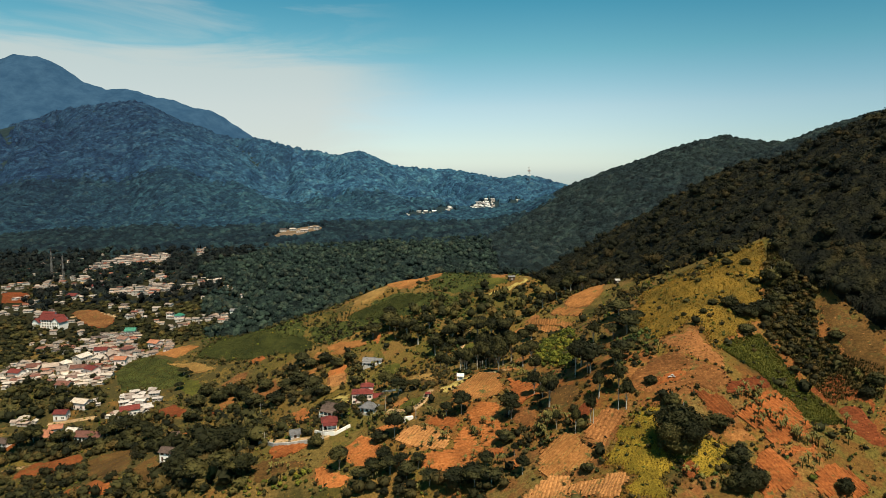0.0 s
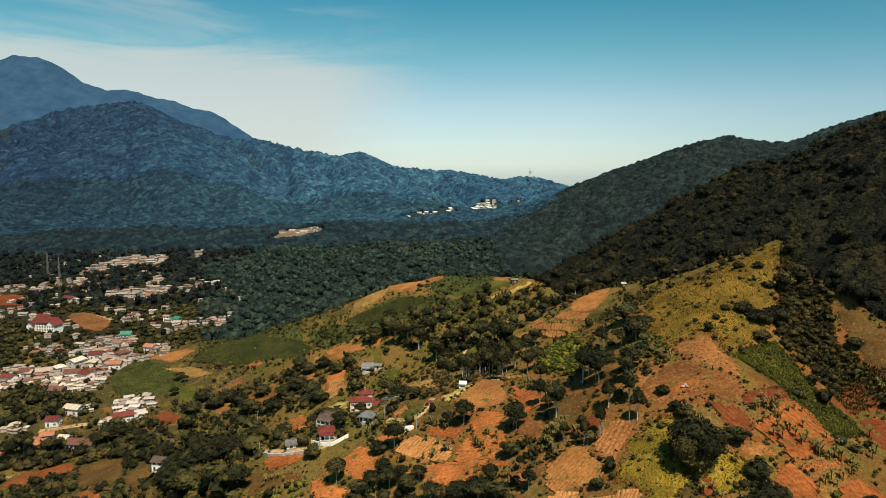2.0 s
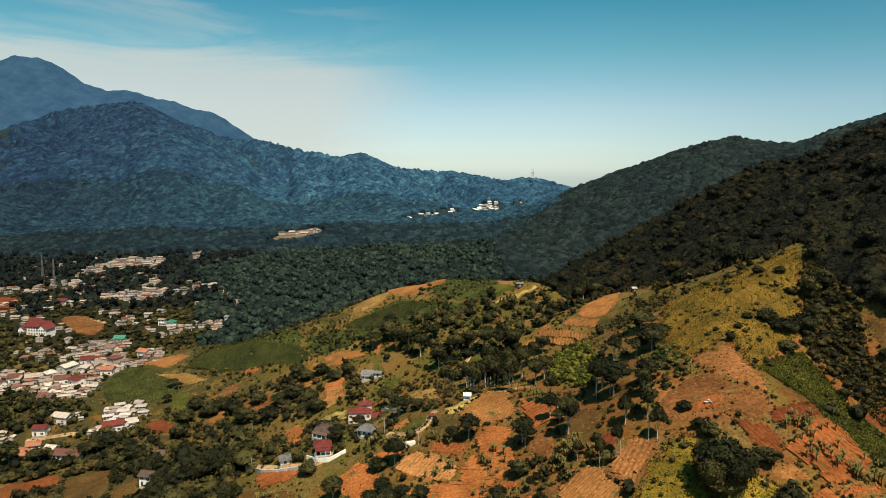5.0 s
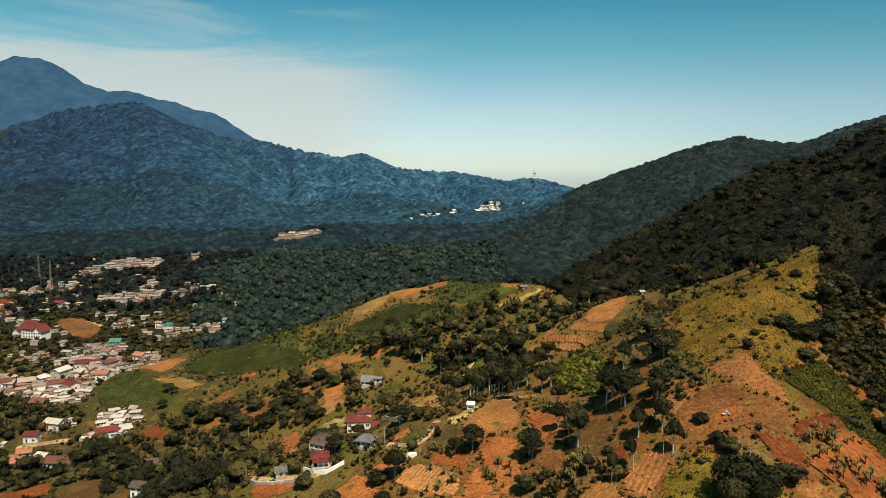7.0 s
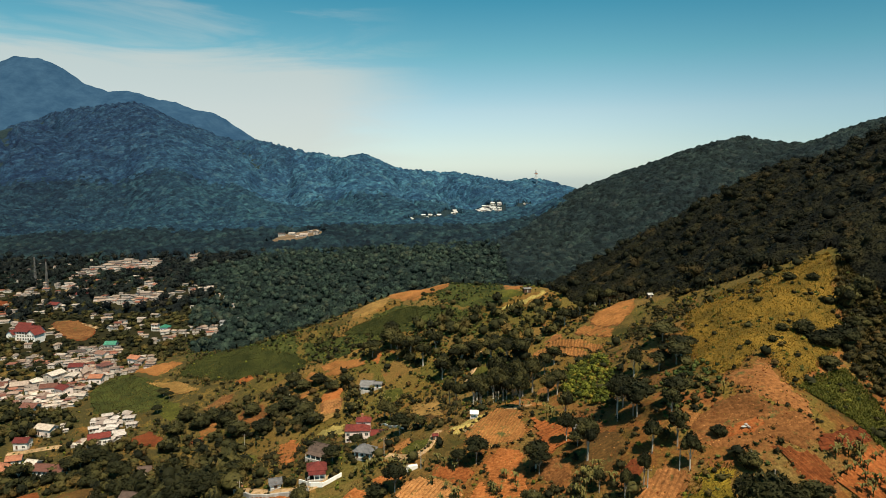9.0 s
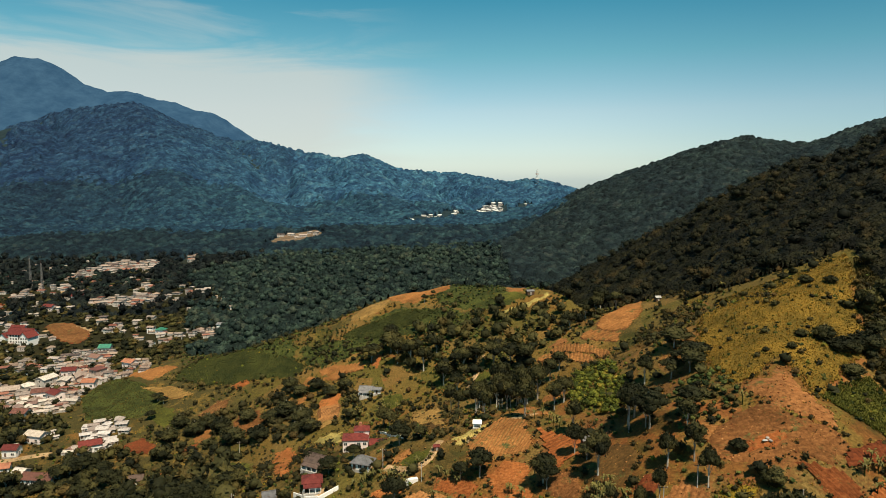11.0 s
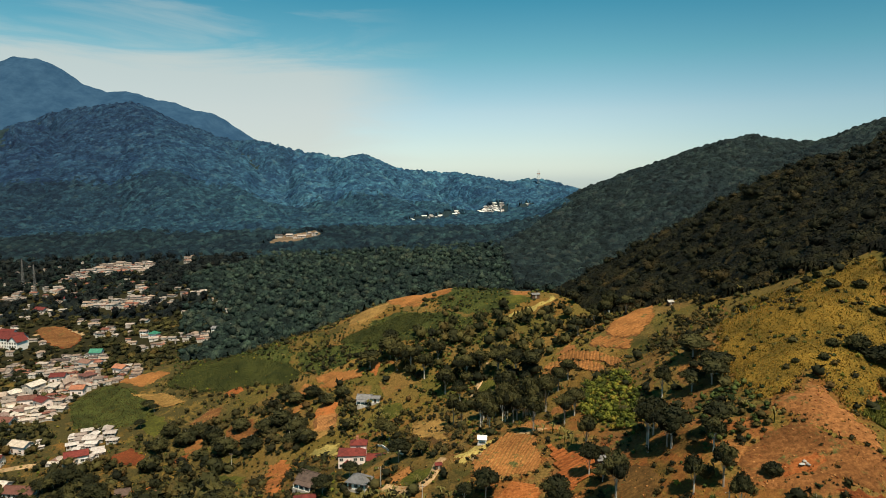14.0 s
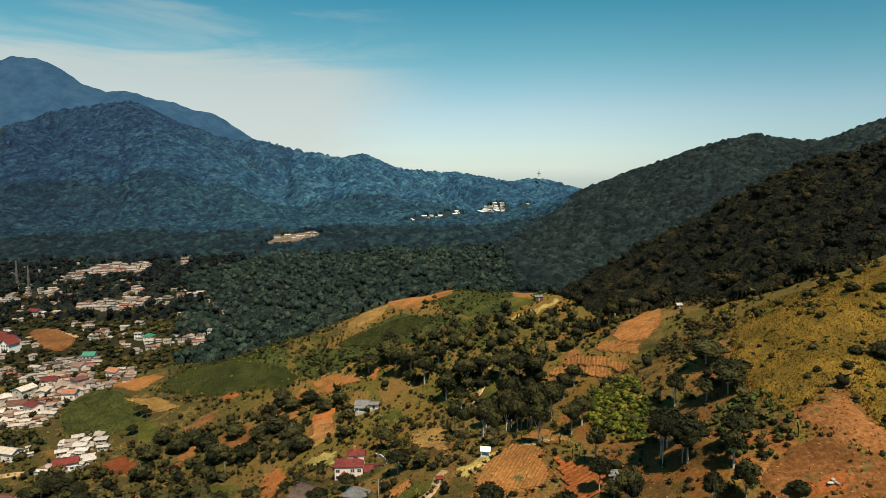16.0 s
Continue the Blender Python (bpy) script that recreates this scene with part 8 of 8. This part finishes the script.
grove("grove", "dark mixed bushes on the western slopes", [(-225, 300), (-120, 250), (-60, 240), (-60, 300), (-110, 380), (-190, 400), (-230, 370)], 5.0, 2.0, 5.0, M["bush"], 206, share=0.5)
grove("grove", "dark fruit trees and shrubs all round the village", [(-430, 430), (-300, 410), (-215, 440), (-205, 520), (-205, 620), (-380, 650), (-440, 560)], 6.2, 3.2, 6.5, M["tree_leaf"], 207, share=0.8, tall=(0.6, 0.95), avoid=HAMLETS + [[(hx - 6, hy - 13), (hx + 6, hy - 13), (hx + 5, hy + 4), (hx - 5, hy + 4)] for hx, hy in LONE_HOUSES])
tuft_patch("grass", "dry grass tufts over the open land", [(-260, 300), (-60, 180), (125, 165), (150, 260), (110, 340), (40, 470), (-120, 510), (-200, 480)], 14000, 0.6, M["yellow_blades"], 204, 3)


tuft_patch("grass", "uneven tufts on the green pasture", [(-237, 461), (-234, 478), (-228, 489), (-205, 477), (-186, 460), (-173, 436), (-186, 426), (-216, 429)], 2600, 0.8, M["dark_blades"], 211, 3)


# ---- plants on the ploughed fields and hedges round them ----
def polygon_area(p):
    return 0.5 * abs(sum(a[0] * b[1] - b[0] * a[1] for a, b in zip(p, p[1:] + p[:1])))


NEAR_FIELDS = [p for p in FIELDS if min(q[1] for q in p) < 330 and min(q[0] for q in p) > -90]
for k, p in enumerate(NEAR_FIELDS):
    tuft_patch("seedlings", "small dark weeds and seedlings on the bare earth", p, int(polygon_area(p) * 0.10) + 6, 0.55, M["dark_blades"], 300 + k, 4, "plants")
cx, cy = scatter(np.random.default_rng(91), -60, 150, 160, 275, 1.5)
for name, material, label, seed in (("earth_clods", "furrow_soil", "pale broken clods of dry earth on the fields", 92), ("earth_clods", "rust_soil", "dark clods of turned earth on the fields", 93)):
    r = np.random.default_rng(seed)
    keep = np.zeros(len(cx), bool)
    for p in NEAR_FIELDS:
        keep |= inside(cx, cy, p)
    keep &= r.uniform(0, 1, len(cx)) < 0.4
    ob = canopy(name, label, cx[keep] + r.normal(0, 0.4, keep.sum()), cy[keep] + r.normal(0, 0.4, keep.sum()), r.uniform(0.35, 1.0, keep.sum()), 0, 0, M[material], seed, 0.5, (0.4, 0.8))
    ob["category"] = "earth"
hedge = np.concatenate([outline(p, 1.5) for p in NEAR_FIELDS])
r = np.random.default_rng(77)
pick = (r.uniform(0, 1, len(hedge)) < 0.55) & (np.sin(hedge[:, 0] * 0.31) * np.sin(hedge[:, 1] * 0.27) > -0.25)
hedge = hedge[pick] + r.normal(0, 0.4, (pick.sum(), 2))
ob = canopy("hedge", "low ragged hedges along the field edges", hedge[:, 0], hedge[:, 1], r.uniform(0.6, 1.9, len(hedge)), 1, 18, M["bush"], 78, 0.3, (0.6, 1.1), 0.32)
ob["category"] = "hedge"


# ---- the woods round the fields ----
def free(x, y, front=0.0):
    """Where woods may stand: off the farmland, and not on or right before the houses and bare plots."""
    ok = ~inside(x, y, CLEARING)
    for p in HAMLETS:
        for shift in (0, 10, 20):
            ok &= ~inside(x, y + shift + front, p)
    for hx, hy in LONE_HOUSES:
        ok &= np.hypot(x - hx, y - hy + 5) > 8.5
    for p in FIELDS:
        if min(q[1] for q in p) > 560:
            ok &= ~inside(x, y, p) & ~inside(x, y + 14, p)
    return ok


def seen_side(x, y, reach, fall=0.3):
    """Slopes that face the camera, and their crests; hidden back slopes are left bare."""
    return land(x, y + reach) > land(x, y) - fall * reach


def near_hill(x, y):
    return free(x, y) & (x < 0.76 * y + 25) & (x + 0.35 * y > 195) & seen_side(x - 15, y, 20, 0.6)


def valley(x, y):
    return free(x, y) & (abs(x) < 0.76 * y) & (x > -265 + 30 * np.sin(y * 0.03)) & (x < 62)


def west_valley(x, y):
    return free(x, y) & (abs(x) < 0.76 * y) & (x < -265 + 30 * np.sin(y * 0.03))


rng = np.random.default_rng(5)
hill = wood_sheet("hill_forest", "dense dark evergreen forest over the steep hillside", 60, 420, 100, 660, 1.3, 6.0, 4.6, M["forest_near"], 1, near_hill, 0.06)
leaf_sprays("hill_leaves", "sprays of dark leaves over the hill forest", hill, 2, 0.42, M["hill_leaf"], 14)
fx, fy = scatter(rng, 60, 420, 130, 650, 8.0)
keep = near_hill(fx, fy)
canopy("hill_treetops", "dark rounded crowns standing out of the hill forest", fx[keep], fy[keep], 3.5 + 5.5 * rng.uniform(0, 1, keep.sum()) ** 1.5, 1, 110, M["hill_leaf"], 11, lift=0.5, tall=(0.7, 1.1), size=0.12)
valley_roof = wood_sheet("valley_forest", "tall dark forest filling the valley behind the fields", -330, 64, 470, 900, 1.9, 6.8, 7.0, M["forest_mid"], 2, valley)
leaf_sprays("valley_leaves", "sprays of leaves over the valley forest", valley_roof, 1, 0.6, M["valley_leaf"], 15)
# the west of the valley forest, in the leaves darkened for shade
wood_sheet("plantation_forest", "valley forest round the upper village, shade put into its colour", -640, -220, 560, 900, 2.1, 6.8, 6.5, M["forest_shaded"], 9, west_valley)
fx, fy = scatter(rng, -620, 62, 470, 900, 8.6)
for name, label, where, material, seed in (("valley_treetops", "taller crowns above the valley forest", valley, "valley_leaf", 12), ("plantation_treetops", "taller crowns above the western valley forest", west_valley, "forest_shaded", 13)):
    keep = where(fx, fy)
    canopy(name, label, fx[keep], fy[keep], rng.uniform(5, 10, keep.sum()), 1, 36, M[material], seed, lift=0.5, tall=(0.9, 1.4), size=0.17)


def upland(x, y):
    return free(x, y) & (x > 60) & ((x > 60 + 0.5 * (y - 900)) | (y < 905)) & ((y < 1092) | (x > 180)) & (abs(x) < 0.76 * y) & seen_side(x, y, 35, 0.8)


def foothills(x, y):
    return free(x, y) & ((y > 1390) | (x < 190) | (y < 1060)) & ((y > 1060) | (x < 66 + 0.5 * (y - 900))) & (abs(x) < 0.76 * y) & seen_side(x, y, 35, 0.8)


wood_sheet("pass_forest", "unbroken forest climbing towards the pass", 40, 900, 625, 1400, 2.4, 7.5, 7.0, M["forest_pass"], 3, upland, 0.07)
wood_sheet("valley_head_forest", "dark forest at the foot of the mountain, coloured bluish for haze", -860, 140, 860, 1090, 2.4, 8.5, 9.0, M["forest_foot"], 7, lambda x, y: foothills(x, y) & (x < 66 + 0.5 * (y - 900)), 0.04)
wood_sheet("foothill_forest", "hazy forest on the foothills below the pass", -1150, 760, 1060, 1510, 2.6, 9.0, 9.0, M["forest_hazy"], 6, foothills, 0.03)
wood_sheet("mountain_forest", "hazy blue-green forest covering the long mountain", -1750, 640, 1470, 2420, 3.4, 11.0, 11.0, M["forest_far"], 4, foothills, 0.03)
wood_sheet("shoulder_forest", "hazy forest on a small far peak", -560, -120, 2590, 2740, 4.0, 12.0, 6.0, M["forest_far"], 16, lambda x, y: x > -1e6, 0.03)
